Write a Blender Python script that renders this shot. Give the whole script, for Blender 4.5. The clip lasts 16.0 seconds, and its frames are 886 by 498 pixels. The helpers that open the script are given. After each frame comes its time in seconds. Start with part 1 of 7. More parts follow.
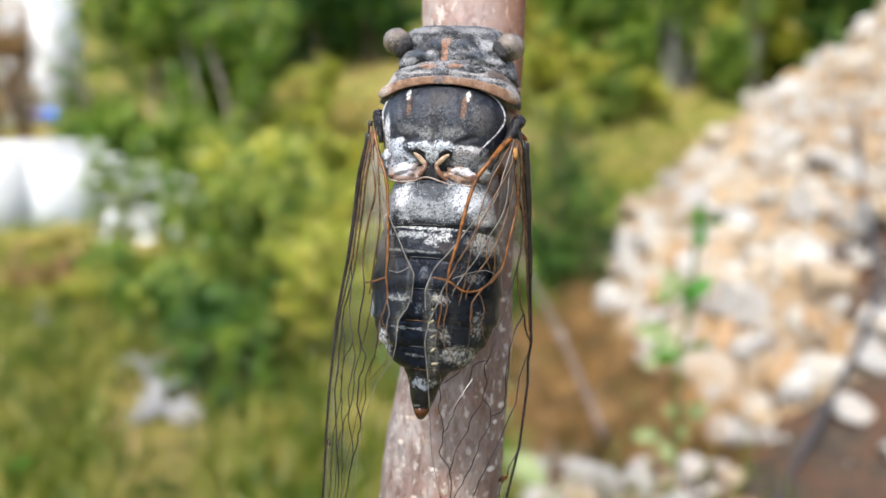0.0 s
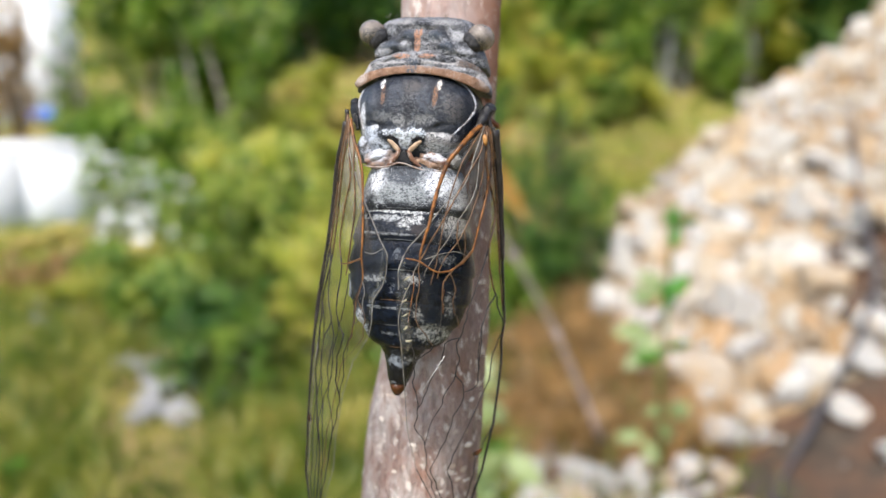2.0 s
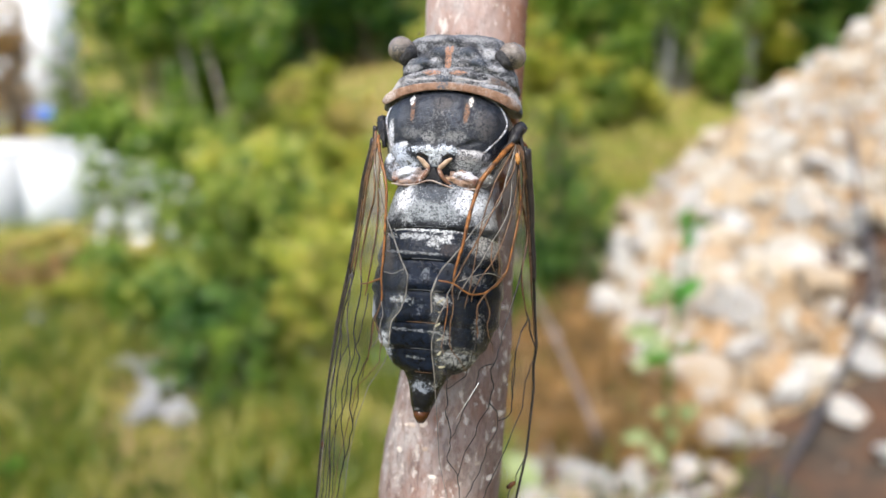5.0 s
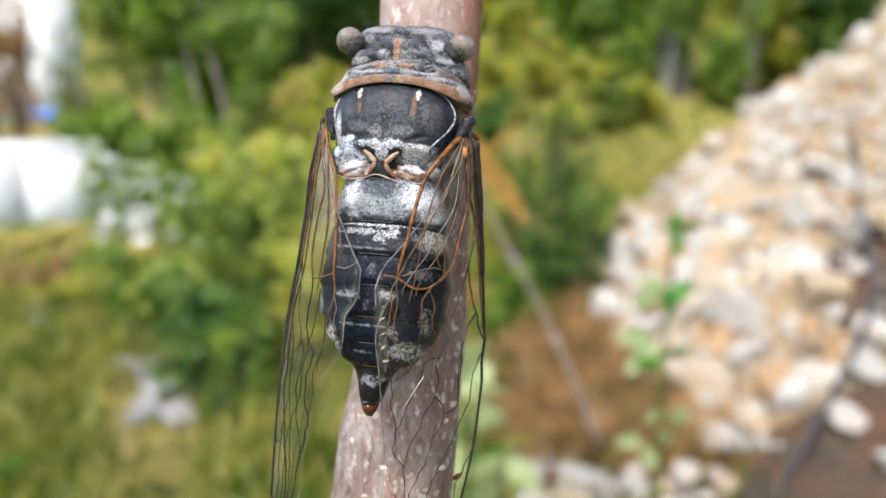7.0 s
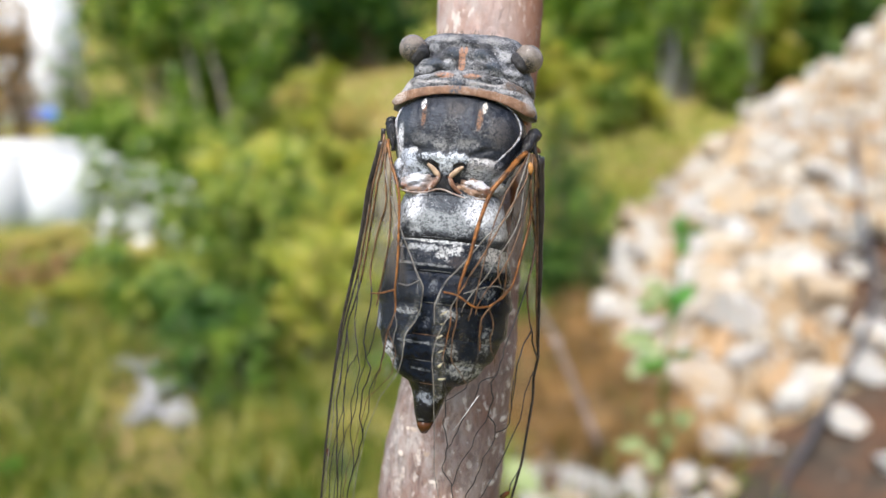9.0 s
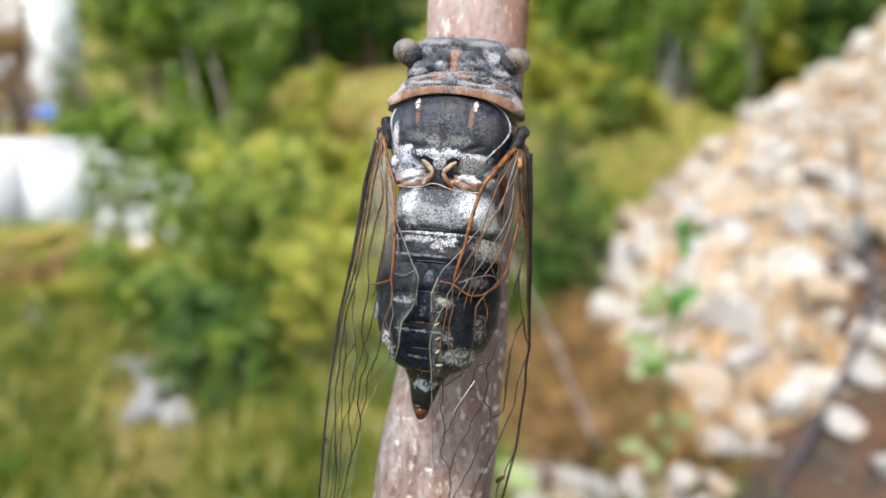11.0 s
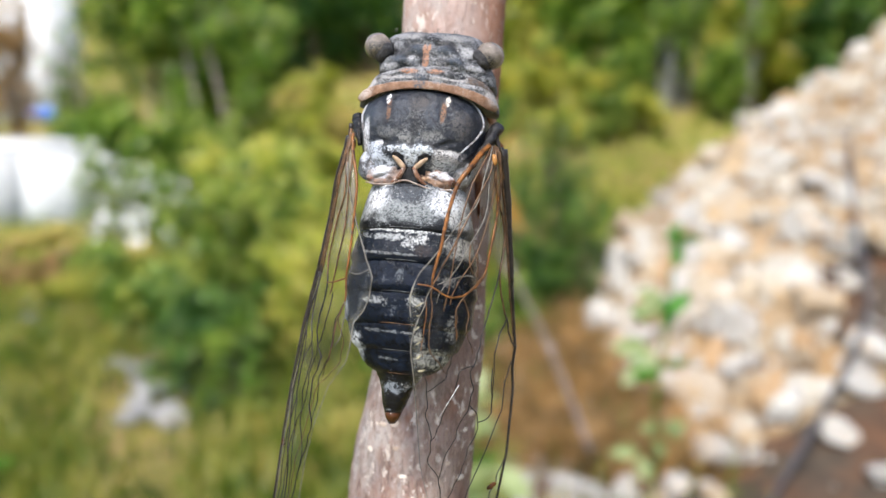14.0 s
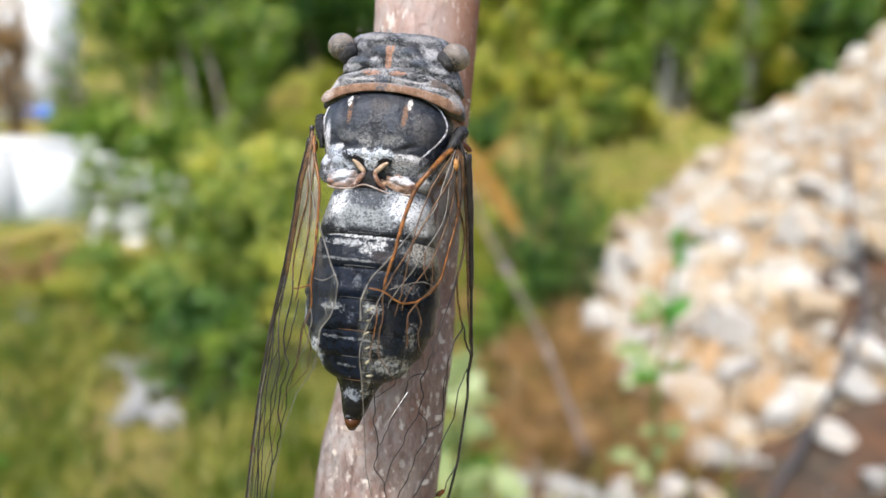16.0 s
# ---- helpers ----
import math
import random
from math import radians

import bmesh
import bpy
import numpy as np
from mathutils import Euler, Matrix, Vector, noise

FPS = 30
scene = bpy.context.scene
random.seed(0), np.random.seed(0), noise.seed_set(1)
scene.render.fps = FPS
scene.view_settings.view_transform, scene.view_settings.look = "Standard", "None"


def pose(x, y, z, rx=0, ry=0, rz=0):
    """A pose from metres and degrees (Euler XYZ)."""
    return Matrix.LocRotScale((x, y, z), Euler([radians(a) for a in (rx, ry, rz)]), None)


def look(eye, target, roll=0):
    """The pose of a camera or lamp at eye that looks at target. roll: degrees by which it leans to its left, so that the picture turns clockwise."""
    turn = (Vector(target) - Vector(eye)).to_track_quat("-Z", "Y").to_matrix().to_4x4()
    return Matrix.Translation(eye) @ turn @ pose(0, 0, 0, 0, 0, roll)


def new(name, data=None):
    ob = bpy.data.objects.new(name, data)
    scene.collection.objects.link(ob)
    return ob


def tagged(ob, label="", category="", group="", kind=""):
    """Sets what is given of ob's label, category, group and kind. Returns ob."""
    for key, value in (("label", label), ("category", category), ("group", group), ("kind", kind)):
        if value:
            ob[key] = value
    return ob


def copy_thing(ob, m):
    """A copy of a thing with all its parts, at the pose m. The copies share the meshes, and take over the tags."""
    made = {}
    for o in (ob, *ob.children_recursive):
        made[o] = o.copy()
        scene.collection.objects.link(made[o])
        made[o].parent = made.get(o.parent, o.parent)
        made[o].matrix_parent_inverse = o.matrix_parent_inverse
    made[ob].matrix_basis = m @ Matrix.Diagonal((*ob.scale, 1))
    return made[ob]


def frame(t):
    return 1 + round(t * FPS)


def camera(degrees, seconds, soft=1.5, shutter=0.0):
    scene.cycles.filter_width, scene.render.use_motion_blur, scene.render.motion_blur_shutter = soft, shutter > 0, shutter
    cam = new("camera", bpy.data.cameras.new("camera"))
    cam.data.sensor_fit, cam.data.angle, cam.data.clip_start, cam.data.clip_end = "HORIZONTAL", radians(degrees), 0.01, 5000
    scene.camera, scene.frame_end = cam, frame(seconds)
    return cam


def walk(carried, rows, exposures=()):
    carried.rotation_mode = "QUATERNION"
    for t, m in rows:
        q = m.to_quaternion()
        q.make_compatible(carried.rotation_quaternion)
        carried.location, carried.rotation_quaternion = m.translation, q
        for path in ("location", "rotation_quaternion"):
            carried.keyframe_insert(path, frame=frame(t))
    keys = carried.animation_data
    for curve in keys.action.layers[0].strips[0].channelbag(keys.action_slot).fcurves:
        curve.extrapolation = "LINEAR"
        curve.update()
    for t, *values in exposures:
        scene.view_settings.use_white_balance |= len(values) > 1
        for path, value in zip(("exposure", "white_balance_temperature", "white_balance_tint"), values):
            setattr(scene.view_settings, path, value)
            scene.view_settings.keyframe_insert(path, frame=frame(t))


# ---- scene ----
from mathutils.bvhtree import BVHTree

cam = camera(62, 16.0)
cam.data.dof.use_dof = True
cam.data.dof.focus_distance = 0.0625
cam.data.dof.aperture_fstop = 20.0
walk(cam, [
    (0.0, pose(0.0, 0.0, 1.5, 76.639, 0.747, 0.060)),
    (0.5, pose(0.0, 0.0, 1.5, 76.670, 0.672, -0.066)),
    (1.0, pose(0.0, 0.0, 1.5, 76.665, 0.621, -0.130)),
    (2.0, pose(0.0, 0.0, 1.5, 76.648, 0.613, -0.183)),
    (3.0, pose(0.0, 0.0, 1.5, 76.634, 0.607, -0.219)),
    (4.0, pose(0.0, 0.0, 1.5, 76.633, 0.582, -0.292)),
    (5.2, pose(0.0, 0.0, 1.5, 76.754, 0.429, -0.203)),
    (6.5, pose(0.0, 0.0, 1.5, 76.888, 0.265, -0.115)),
    (7.0, pose(0.0, 0.0, 1.5, 76.948, 0.126, -0.069)),
    (8.0, pose(0.0, 0.0, 1.5, 77.003, 0.000, -0.003)),
    (9.0, pose(0.0, 0.0, 1.5, 77.080, -0.111, 0.023)),
    (10.2, pose(0.0, 0.0, 1.5, 77.111, -0.286, -0.020)),
    (11.5, pose(0.0, 0.0, 1.5, 77.146, -0.477, -0.063)),
    (12.0, pose(0.0, 0.0, 1.5, 77.224, -0.606, -0.097)),
    (13.0, pose(0.0, 0.0, 1.5, 77.342, -0.846, -0.110)),
    (14.0, pose(0.0, 0.0, 1.5, 77.462, -1.089, -0.126)),
    (15.0, pose(0.0, 0.0, 1.5, 77.542, -1.289, -0.195)),
    (16.0, pose(0.0, 0.0, 1.5, 77.588, -1.461, -0.232)),
], exposures=[(0.0, 1.25), (16.0, 1.25)])

# ---- light: bright overcast day ----
world = bpy.data.worlds.new("sky")
scene.world = world
world.use_nodes = True
sky = world.node_tree.nodes.new("ShaderNodeTexSky")
sky.sky_type = "NISHITA"
sky.sun_disc = False
sky.sun_elevation, sky.sun_rotation = radians(58), radians(200)
sky.air_density, sky.dust_density, sky.ozone_density = 1.0, 2.0, 1.5
back = world.node_tree.nodes["Background"]
back.inputs["Strength"].default_value = 0.13
world.node_tree.links.new(sky.outputs["Color"], back.inputs["Color"])
sun = new("sun", bpy.data.lights.new("sun", "SUN"))
sun.data.energy, sun.data.angle, sun.data.color = 2.1, radians(12), (1.0, 0.955, 0.87)
sun.matrix_world = look((-3, -5, 10), (0, 0, 0))


# ---- materials ----
class Nodes:
    """A Principled material with a few shorthand calls."""

    def __init__(self, name, rough=0.6, metal=0.0, spec=0.5):
        self.m = bpy.data.materials.new(name)
        self.m.use_nodes = True
        self.t = self.m.node_tree
        self.b = self.t.nodes["Principled BSDF"]
        self.b.inputs["Roughness"].default_value = rough
        self.b.inputs["Metallic"].default_value = metal
        self.b.inputs["Specular IOR Level"].default_value = spec

    def node(self, kind, **values):
        n = self.t.nodes.new("ShaderNode" + kind)
        for k, v in values.items():
            n.inputs[k].default_value = v
        return n

    def link(self, a, b):
        self.t.links.new(a, b)

    def coords(self):
        return self.t.nodes.new("ShaderNodeTexCoord").outputs["Object"]

    def noise(self, scale, detail=4.0, rough=0.6, stretch=None, twist=0.0):
        n = self.node("TexNoise", Scale=scale, Detail=detail, Roughness=rough, Distortion=twist)
        c = self.coords()
        if stretch:
            mp = self.t.nodes.new("ShaderNodeMapping")
            mp.inputs["Scale"].default_value = stretch
            self.link(c, mp.inputs["Vector"])
            c = mp.outputs["Vector"]
        self.link(c, n.inputs["Vector"])
        return n.outputs["Fac"]

    def ramp(self, fac, *stops):
        n = self.t.nodes.new("ShaderNodeValToRGB")
        e = n.color_ramp.elements
        while len(e) < len(stops):
            e.new(0.5)
        for el, (p, c) in zip(e, stops):
            el.position = p
            el.color = (*c, 1) if len(c) == 3 else (c[0], c[0], c[0], 1)
        self.link(fac, n.inputs["Fac"])
        return n.outputs["Color"]

    def mix(self, fac, a, b, how="MIX"):
        n = self.t.nodes.new("ShaderNodeMix")
        n.data_type = "RGBA"
        n.blend_type = how
        for sock, v in ((n.inputs[0], fac), (n.inputs[6], a), (n.inputs[7], b)):
            if isinstance(v, tuple):
                sock.default_value = (*v, 1)
            elif isinstance(v, (int, float)):
                sock.default_value = v
            else:
                self.link(v, sock)
        return n.outputs[2]

    def island(self):
        return self.t.nodes.new("ShaderNodeNewGeometry").outputs["Random Per Island"]

    def random(self):
        return self.t.nodes.new("ShaderNodeObjectInfo").outputs["Random"]

    def axis(self, k):
        s = self.t.nodes.new("ShaderNodeSeparateXYZ")
        self.link(self.coords(), s.inputs[0])
        return s.outputs[k]

    def colour(self, c):
        if isinstance(c, tuple):
            self.b.inputs["Base Color"].default_value = (*c, 1)
        else:
            self.link(c, self.b.inputs["Base Color"])
        return self

    def rough(self, c):
        self.link(c, self.b.inputs["Roughness"])
        return self

    def bump(self, fac, strength=0.3, distance=0.001):
        n = self.node("Bump", Strength=strength, Distance=distance)
        self.link(fac, n.inputs["Height"])
        self.link(n.outputs["Normal"], self.b.inputs["Normal"])
        return self


def leaf_material(name, a, b, c, clump=6.0):
    """Leaves whose tone goes from leaf to leaf and from clump to clump."""
    n = Nodes(name, 0.36, 0, 0.5)
    fac = n.mix(0.66, n.island(), n.ramp(n.noise(clump, 4, 0.65), (0.38, (0, 0, 0)), (0.62, (1, 1, 1))))
    col = n.ramp(fac, (0.12, a), (0.5, b), (0.9, c))
    n.colour(col)
    tr = n.t.nodes.new("ShaderNodeBsdfTranslucent")
    n.link(n.mix(1.0, col, (1.3, 1.3, 0.8), "MULTIPLY"), tr.inputs["Color"])
    ad = n.t.nodes.new("ShaderNodeMixShader")
    ad.inputs[0].default_value = 0.4
    out = n.t.nodes["Material Output"]
    n.link(n.b.outputs[0], ad.inputs[1])
    n.link(tr.outputs[0], ad.inputs[2])
    n.link(ad.outputs[0], out.inputs["Surface"])
    return n.m


M = {}
M["leaf_green"] = leaf_material("leaf_green", (0.032, 0.088, 0.010), (0.145, 0.27, 0.028), (0.48, 0.55, 0.12))
M["leaf_dark"] = leaf_material("leaf_dark", (0.018, 0.060, 0.012), (0.06, 0.15, 0.026), (0.24, 0.36, 0.075))
M["leaf_yellow"] = leaf_material("leaf_yellow", (0.11, 0.18, 0.018), (0.38, 0.40, 0.05), (0.66, 0.54, 0.12))
M["leaf_lime"] = leaf_material("leaf_lime", (0.11, 0.19, 0.028), (0.41, 0.45, 0.065), (0.72, 0.62, 0.18))
M["leaf_straw"] = leaf_material("leaf_straw", (0.26, 0.27, 0.06), (0.52, 0.46, 0.14), (0.72, 0.55, 0.24))
M["leaf_bush"] = leaf_material("leaf_bush", (0.022, 0.066, 0.008), (0.115, 0.215, 0.022), (0.56, 0.58, 0.14), 6.0)
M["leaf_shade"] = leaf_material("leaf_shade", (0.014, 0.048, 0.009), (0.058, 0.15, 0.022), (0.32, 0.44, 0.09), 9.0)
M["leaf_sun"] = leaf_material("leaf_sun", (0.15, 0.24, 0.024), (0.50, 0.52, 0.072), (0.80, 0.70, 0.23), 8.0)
M["meadow"] = leaf_material("meadow", (0.14, 0.22, 0.024), (0.35, 0.39, 0.065), (0.62, 0.46, 0.17), 0.9)
M["leaf_wood"] = leaf_material("leaf_wood", (0.13, 0.20, 0.03), (0.42, 0.45, 0.08), (0.74, 0.60, 0.19))
M["leaf_pale"] = leaf_material("leaf_pale", (0.25, 0.34, 0.13), (0.42, 0.49, 0.24), (0.58, 0.63, 0.38))
M["leaf_bright"] = leaf_material("leaf_bright", (0.03, 0.16, 0.01), (0.05, 0.22, 0.015), (0.09, 0.30, 0.03))
M["leaf_orange"] = leaf_material("leaf_orange", (0.26, 0.14, 0.03), (0.44, 0.235, 0.05), (0.50, 0.34, 0.12), 30.0)
M["grass"] = leaf_material("grass", (0.030, 0.074, 0.008), (0.160, 0.215, 0.024), (0.54, 0.45, 0.14), 4.5)
M["dry_grass"] = leaf_material("dry_grass", (0.055, 0.048, 0.018), (0.34, 0.205, 0.080), (0.60, 0.37, 0.16), 7.0)

n = Nodes("soil", 0.9, 0, 0.2)
M["soil"] = n.colour(n.mix(n.ramp(n.noise(0.9, 5), (0.35, (0, 0, 0)), (0.62, (1, 1, 1))),
                           n.ramp(n.noise(14, 6), (0.3, (0.15, 0.17, 0.025)), (0.7, (0.27, 0.25, 0.06))),
                           n.ramp(n.noise(22, 6), (0.3, (0.20, 0.135, 0.055)), (0.7, (0.36, 0.26, 0.12))))).bump(n.noise(30, 6), 0.6, 0.02).m

n = Nodes("rubble_soil_and_shade", 0.9, 0, 0.2)
patchy = n.ramp(n.noise(3.5, 4), (0.42, (0, 0, 0)), (0.60, (1, 1, 1)))
M["rubble_soil_and_shade"] = n.colour(n.mix(patchy, n.ramp(n.noise(14, 6), (0.3, (0.040, 0.031, 0.023)), (0.7, (0.095, 0.072, 0.052))),
                                  n.ramp(n.noise(9, 6), (0.25, (0.080, 0.036, 0.019)), (0.75, (0.155, 0.080, 0.043))))).bump(n.noise(40, 6), 0.7, 0.02).m

n = Nodes("tan_dirt", 0.9, 0, 0.2)
patchy = n.ramp(n.noise(2.2, 5), (0.40, (0, 0, 0)), (0.62, (1, 1, 1)))
M["tan_dirt"] = n.colour(n.mix(patchy, n.ramp(n.noise(12, 6), (0.3, (0.20, 0.155, 0.10)), (0.7, (0.36, 0.295, 0.21))),
                               n.ramp(n.noise(9, 6), (0.25, (0.24, 0.135, 0.055)), (0.75, (0.40, 0.27, 0.145))))).bump(n.noise(40, 6), 0.7, 0.02).m

n = Nodes("limestone", 0.85, 0, 0.25)
stain = n.ramp(n.noise(2.6, 5, 0.65), (0.54, (0, 0, 0)), (0.70, (1, 1, 1)))
tone = n.mix(n.ramp(n.random(), (0.0, (0.0,)), (0.62, (0.12,)), (0.72, (0.9,)), (1.0, (1.0,))), (0.51, 0.495, 0.465), (0.40, 0.29, 0.175))
M["limestone"] = n.colour(n.mix(stain, n.mix(n.ramp(n.noise(25, 6), (0.35, (0, 0, 0)), (0.7, (0.45, 0.45, 0.45))), tone, (0.48, 0.44, 0.38)), (0.54, 0.33, 0.13))).bump(n.noise(30, 8), 0.6, 0.02).m

n = Nodes("grey_stone", 0.85, 0, 0.25)
M["grey_stone"] = n.colour(n.ramp(n.noise(14, 6, 0.65), (0.3, (0.24, 0.235, 0.23)), (0.65, (0.42, 0.41, 0.41)))).bump(n.noise(30, 8), 0.6, 0.02).m

n = Nodes("rubble_stone", 0.85, 0, 0.25)
tone = n.ramp(n.island(), (0.0, (0.50, 0.485, 0.45)), (0.5, (0.43, 0.375, 0.295)), (0.8, (0.41, 0.295, 0.17)), (1.0, (0.36, 0.21, 0.09)))
M["rubble"] = n.colour(n.mix(n.ramp(n.noise(30, 6), (0.35, (0, 0, 0)), (0.75, (0.5, 0.5, 0.5))), tone, (0.32, 0.27, 0.22))).bump(n.noise(40, 8), 0.5, 0.01).m

n = Nodes("bark_brown", 0.85, 0, 0.2)
M["trunk"] = n.colour(n.ramp(n.noise(20, 6, 0.6, (1, 1, 0.2)), (0.3, (0.09, 0.06, 0.04)), (0.7, (0.24, 0.18, 0.13)))).bump(n.noise(60, 6), 0.6, 0.01).m

n = Nodes("pale_bark", 0.8, 0, 0.2)
M["pale_bark"] = n.colour(n.ramp(n.noise(14, 5, 0.6, (1, 1, 0.3)), (0.3, (0.30, 0.29, 0.28)), (0.7, (0.52, 0.50, 0.48)))).m

n = Nodes("dry_cane", 0.7, 0, 0.3)
M["cane"] = n.colour(n.ramp(n.noise(30, 5), (0.3, (0.56, 0.42, 0.37)), (0.7, (0.76, 0.62, 0.56)))).m

n = Nodes("dark_hose", 0.6, 0, 0.4)
M["dark_twig"] = n.colour(n.ramp(n.noise(40, 5), (0.3, (0.03, 0.028, 0.03)), (0.7, (0.08, 0.072, 0.075)))).m

n = Nodes("whitewash", 0.8, 0, 0.3)
M["whitewash"] = n.colour(n.mix(n.ramp(n.noise(1.2, 5), (0.5, (0, 0, 0)), (0.8, (1, 1, 1))), (0.88, 0.88, 0.87), (0.74, 0.70, 0.66))).bump(n.noise(20, 5), 0.2, 0.01).m
n = Nodes("blossom", 0.7, 0, 0.3)
M["blossom"] = n.colour(n.ramp(n.island(), (0.0, (0.66, 0.66, 0.64)), (1.0, (0.84, 0.83, 0.82)))).m
n = Nodes("roof_grey", 0.8)
M["roof_grey"] = n.colour(n.ramp(n.noise(5, 5), (0.3, (0.62, 0.61, 0.59)), (0.7, (0.74, 0.73, 0.71)))).m
n = Nodes("blue_tarp", 0.45)
M["blue"] = n.colour(n.ramp(n.noise(6, 4), (0.3, (0.04, 0.16, 0.60)), (0.7, (0.10, 0.28, 0.80)))).m

# bark of the sapling: grey-brown with cork dots and reddish streaks
n = Nodes("sapling_bark", 0.75, 0, 0.2)
streak = n.ramp(n.noise(900, 6, 0.7, (1, 0.22, 1)), (0.36, (0, 0, 0)), (0.66, (1, 1, 1)))
ground_tone = n.mix(streak, (0.42, 0.305, 0.265), (0.27, 0.15, 0.12))
red = n.ramp(n.noise(120, 4), (0.45, (0, 0, 0)), (0.65, (1, 1, 1)))
ground_tone = n.mix(n.mix(1.0, red, (0.55, 0.55, 0.55), "MULTIPLY"), ground_tone, (0.36, 0.155, 0.09))
shoot = n.ramp(n.axis(1), (0.009, (0, 0, 0)), (0.015, (0.85, 0.85, 0.85)))
ground_tone = n.mix(shoot, ground_tone, n.ramp(n.noise(500, 5), (0.3, (0.42, 0.27, 0.22)), (0.7, (0.56, 0.39, 0.33))))
ash = n.ramp(n.noise(330, 7, 0.72, (1, 0.5, 1)), (0.40, (0, 0, 0)), (0.70, (1, 1, 1)))
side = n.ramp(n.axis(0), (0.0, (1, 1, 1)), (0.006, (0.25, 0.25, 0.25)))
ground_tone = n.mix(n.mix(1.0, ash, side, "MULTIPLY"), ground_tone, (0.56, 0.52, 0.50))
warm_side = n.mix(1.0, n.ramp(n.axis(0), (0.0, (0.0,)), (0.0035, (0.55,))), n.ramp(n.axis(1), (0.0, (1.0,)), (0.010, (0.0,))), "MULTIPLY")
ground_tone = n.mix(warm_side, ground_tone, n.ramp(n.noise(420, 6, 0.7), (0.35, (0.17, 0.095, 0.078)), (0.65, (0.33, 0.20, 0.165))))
fleck = n.ramp(n.noise(1150, 5, 0.6, (1, 0.5, 1)), (0.575, (0, 0, 0)), (0.625, (1, 1, 1)))
ground_tone = n.mix(fleck, ground_tone, (0.72, 0.62, 0.56))
crack = n.ramp(n.noise(1700, 6, 0.75, (1, 0.3, 1), 0.8), (0.43, (1, 1, 1)), (0.51, (0, 0, 0)))
old_wood = n.ramp(n.axis(1), (0.009, (0.42, 0.42, 0.42)), (0.014, (0.10, 0.10, 0.10)))
ground_tone = n.mix(n.mix(1.0, crack, old_wood, "MULTIPLY"), ground_tone, (0.085, 0.055, 0.045))
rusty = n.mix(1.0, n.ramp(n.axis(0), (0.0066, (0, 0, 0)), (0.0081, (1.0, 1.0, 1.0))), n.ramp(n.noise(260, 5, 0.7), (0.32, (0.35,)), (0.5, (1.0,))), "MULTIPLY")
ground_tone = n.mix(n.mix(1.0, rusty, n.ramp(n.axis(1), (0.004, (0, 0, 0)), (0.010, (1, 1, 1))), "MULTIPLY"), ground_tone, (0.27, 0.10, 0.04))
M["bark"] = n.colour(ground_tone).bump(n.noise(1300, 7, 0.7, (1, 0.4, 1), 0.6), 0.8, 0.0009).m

n = Nodes("cork", 0.8, 0, 0.2)
M["cork"] = n.colour(n.ramp(n.random(), (0.0, (0.44, 0.33, 0.26)), (1.0, (0.78, 0.68, 0.60)))).m

# ---- mesh helpers ----
def part(name, bm, material, parent=None, label=""):
    """Links a bmesh as one mesh object under a thing or a part."""
    me = bpy.data.meshes.new(name)
    bm.to_mesh(me)
    bm.free()
    for p in me.polygons:
        p.use_smooth = True
    me.materials.append(material)
    ob = new(name, me)
    ob.parent = parent
    if label:
        tagged(ob, label)
    return ob


def raw(name, verts, faces, material, parent=None, smooth=False):
    me = bpy.data.meshes.new(name)
    me.from_pydata([tuple(v) for v in verts], [], faces)
    me.update()
    if smooth:
        for p in me.polygons:
            p.use_smooth = True
    me.materials.append(material)
    ob = new(name, me)
    ob.parent = parent
    return ob


def skin(bm, rings, cap=True):
    """Faces between rings of points; each ring closes on itself."""
    rows = [[bm.verts.new(p) for p in ring] for ring in rings]
    for a, b in zip(rows, rows[1:]):
        for i in range(len(a)):
            j = (i + 1) % len(a)
            bm.faces.new((a[i], a[j], b[j], b[i]))
    if cap:
        bm.faces.new(rows[0][::-1])
        bm.faces.new(rows[-1])
    bmesh.ops.recalc_face_normals(bm, faces=bm.faces)
    return bm


def tube(bm, points, radii, sides=8):
    """A tube along points; radii: one number, or one for each point."""
    pts = [Vector(p) for p in points]
    if not isinstance(radii, (list, tuple)):
        radii = [radii] * len(pts)
    side = None
    rings = []
    for i, p in enumerate(pts):
        d = (pts[min(i + 1, len(pts) - 1)] - pts[max(i - 1, 0)]).normalized()
        if side is None:
            side = d.orthogonal().normalized()
        side = (side - d * side.dot(d)).normalized()
        up = d.cross(side)
        rings.append([p + radii[i] * (math.cos(2 * math.pi * k / sides) * side + math.sin(2 * math.pi * k / sides) * up) for k in range(sides)])
    return skin(bm, rings)


def spline(points, steps=6):
    """Catmull-Rom through the points."""
    p = [Vector(q) for q in points]
    p = [2 * p[0] - p[1], *p, 2 * p[-1] - p[-2]]
    out = []
    for i in range(1, len(p) - 2):
        for s in range(steps):
            t = s / steps
            out.append(0.5 * (2 * p[i] + (p[i + 1] - p[i - 1]) * t + (2 * p[i - 1] - 5 * p[i] + 4 * p[i + 1] - p[i + 2]) * t * t
                              + (3 * p[i] - p[i - 1] - 3 * p[i + 1] + p[i + 2]) * t ** 3))
    out.append(p[-2])
    return out


def curve_at(table, y):
    """A smooth value from a short table of (y, value), y descending or ascending."""
    table = sorted(table)
    ys, vs = [a for a, _ in table], [b for _, b in table]
    return float(np.interp(y, ys, vs))


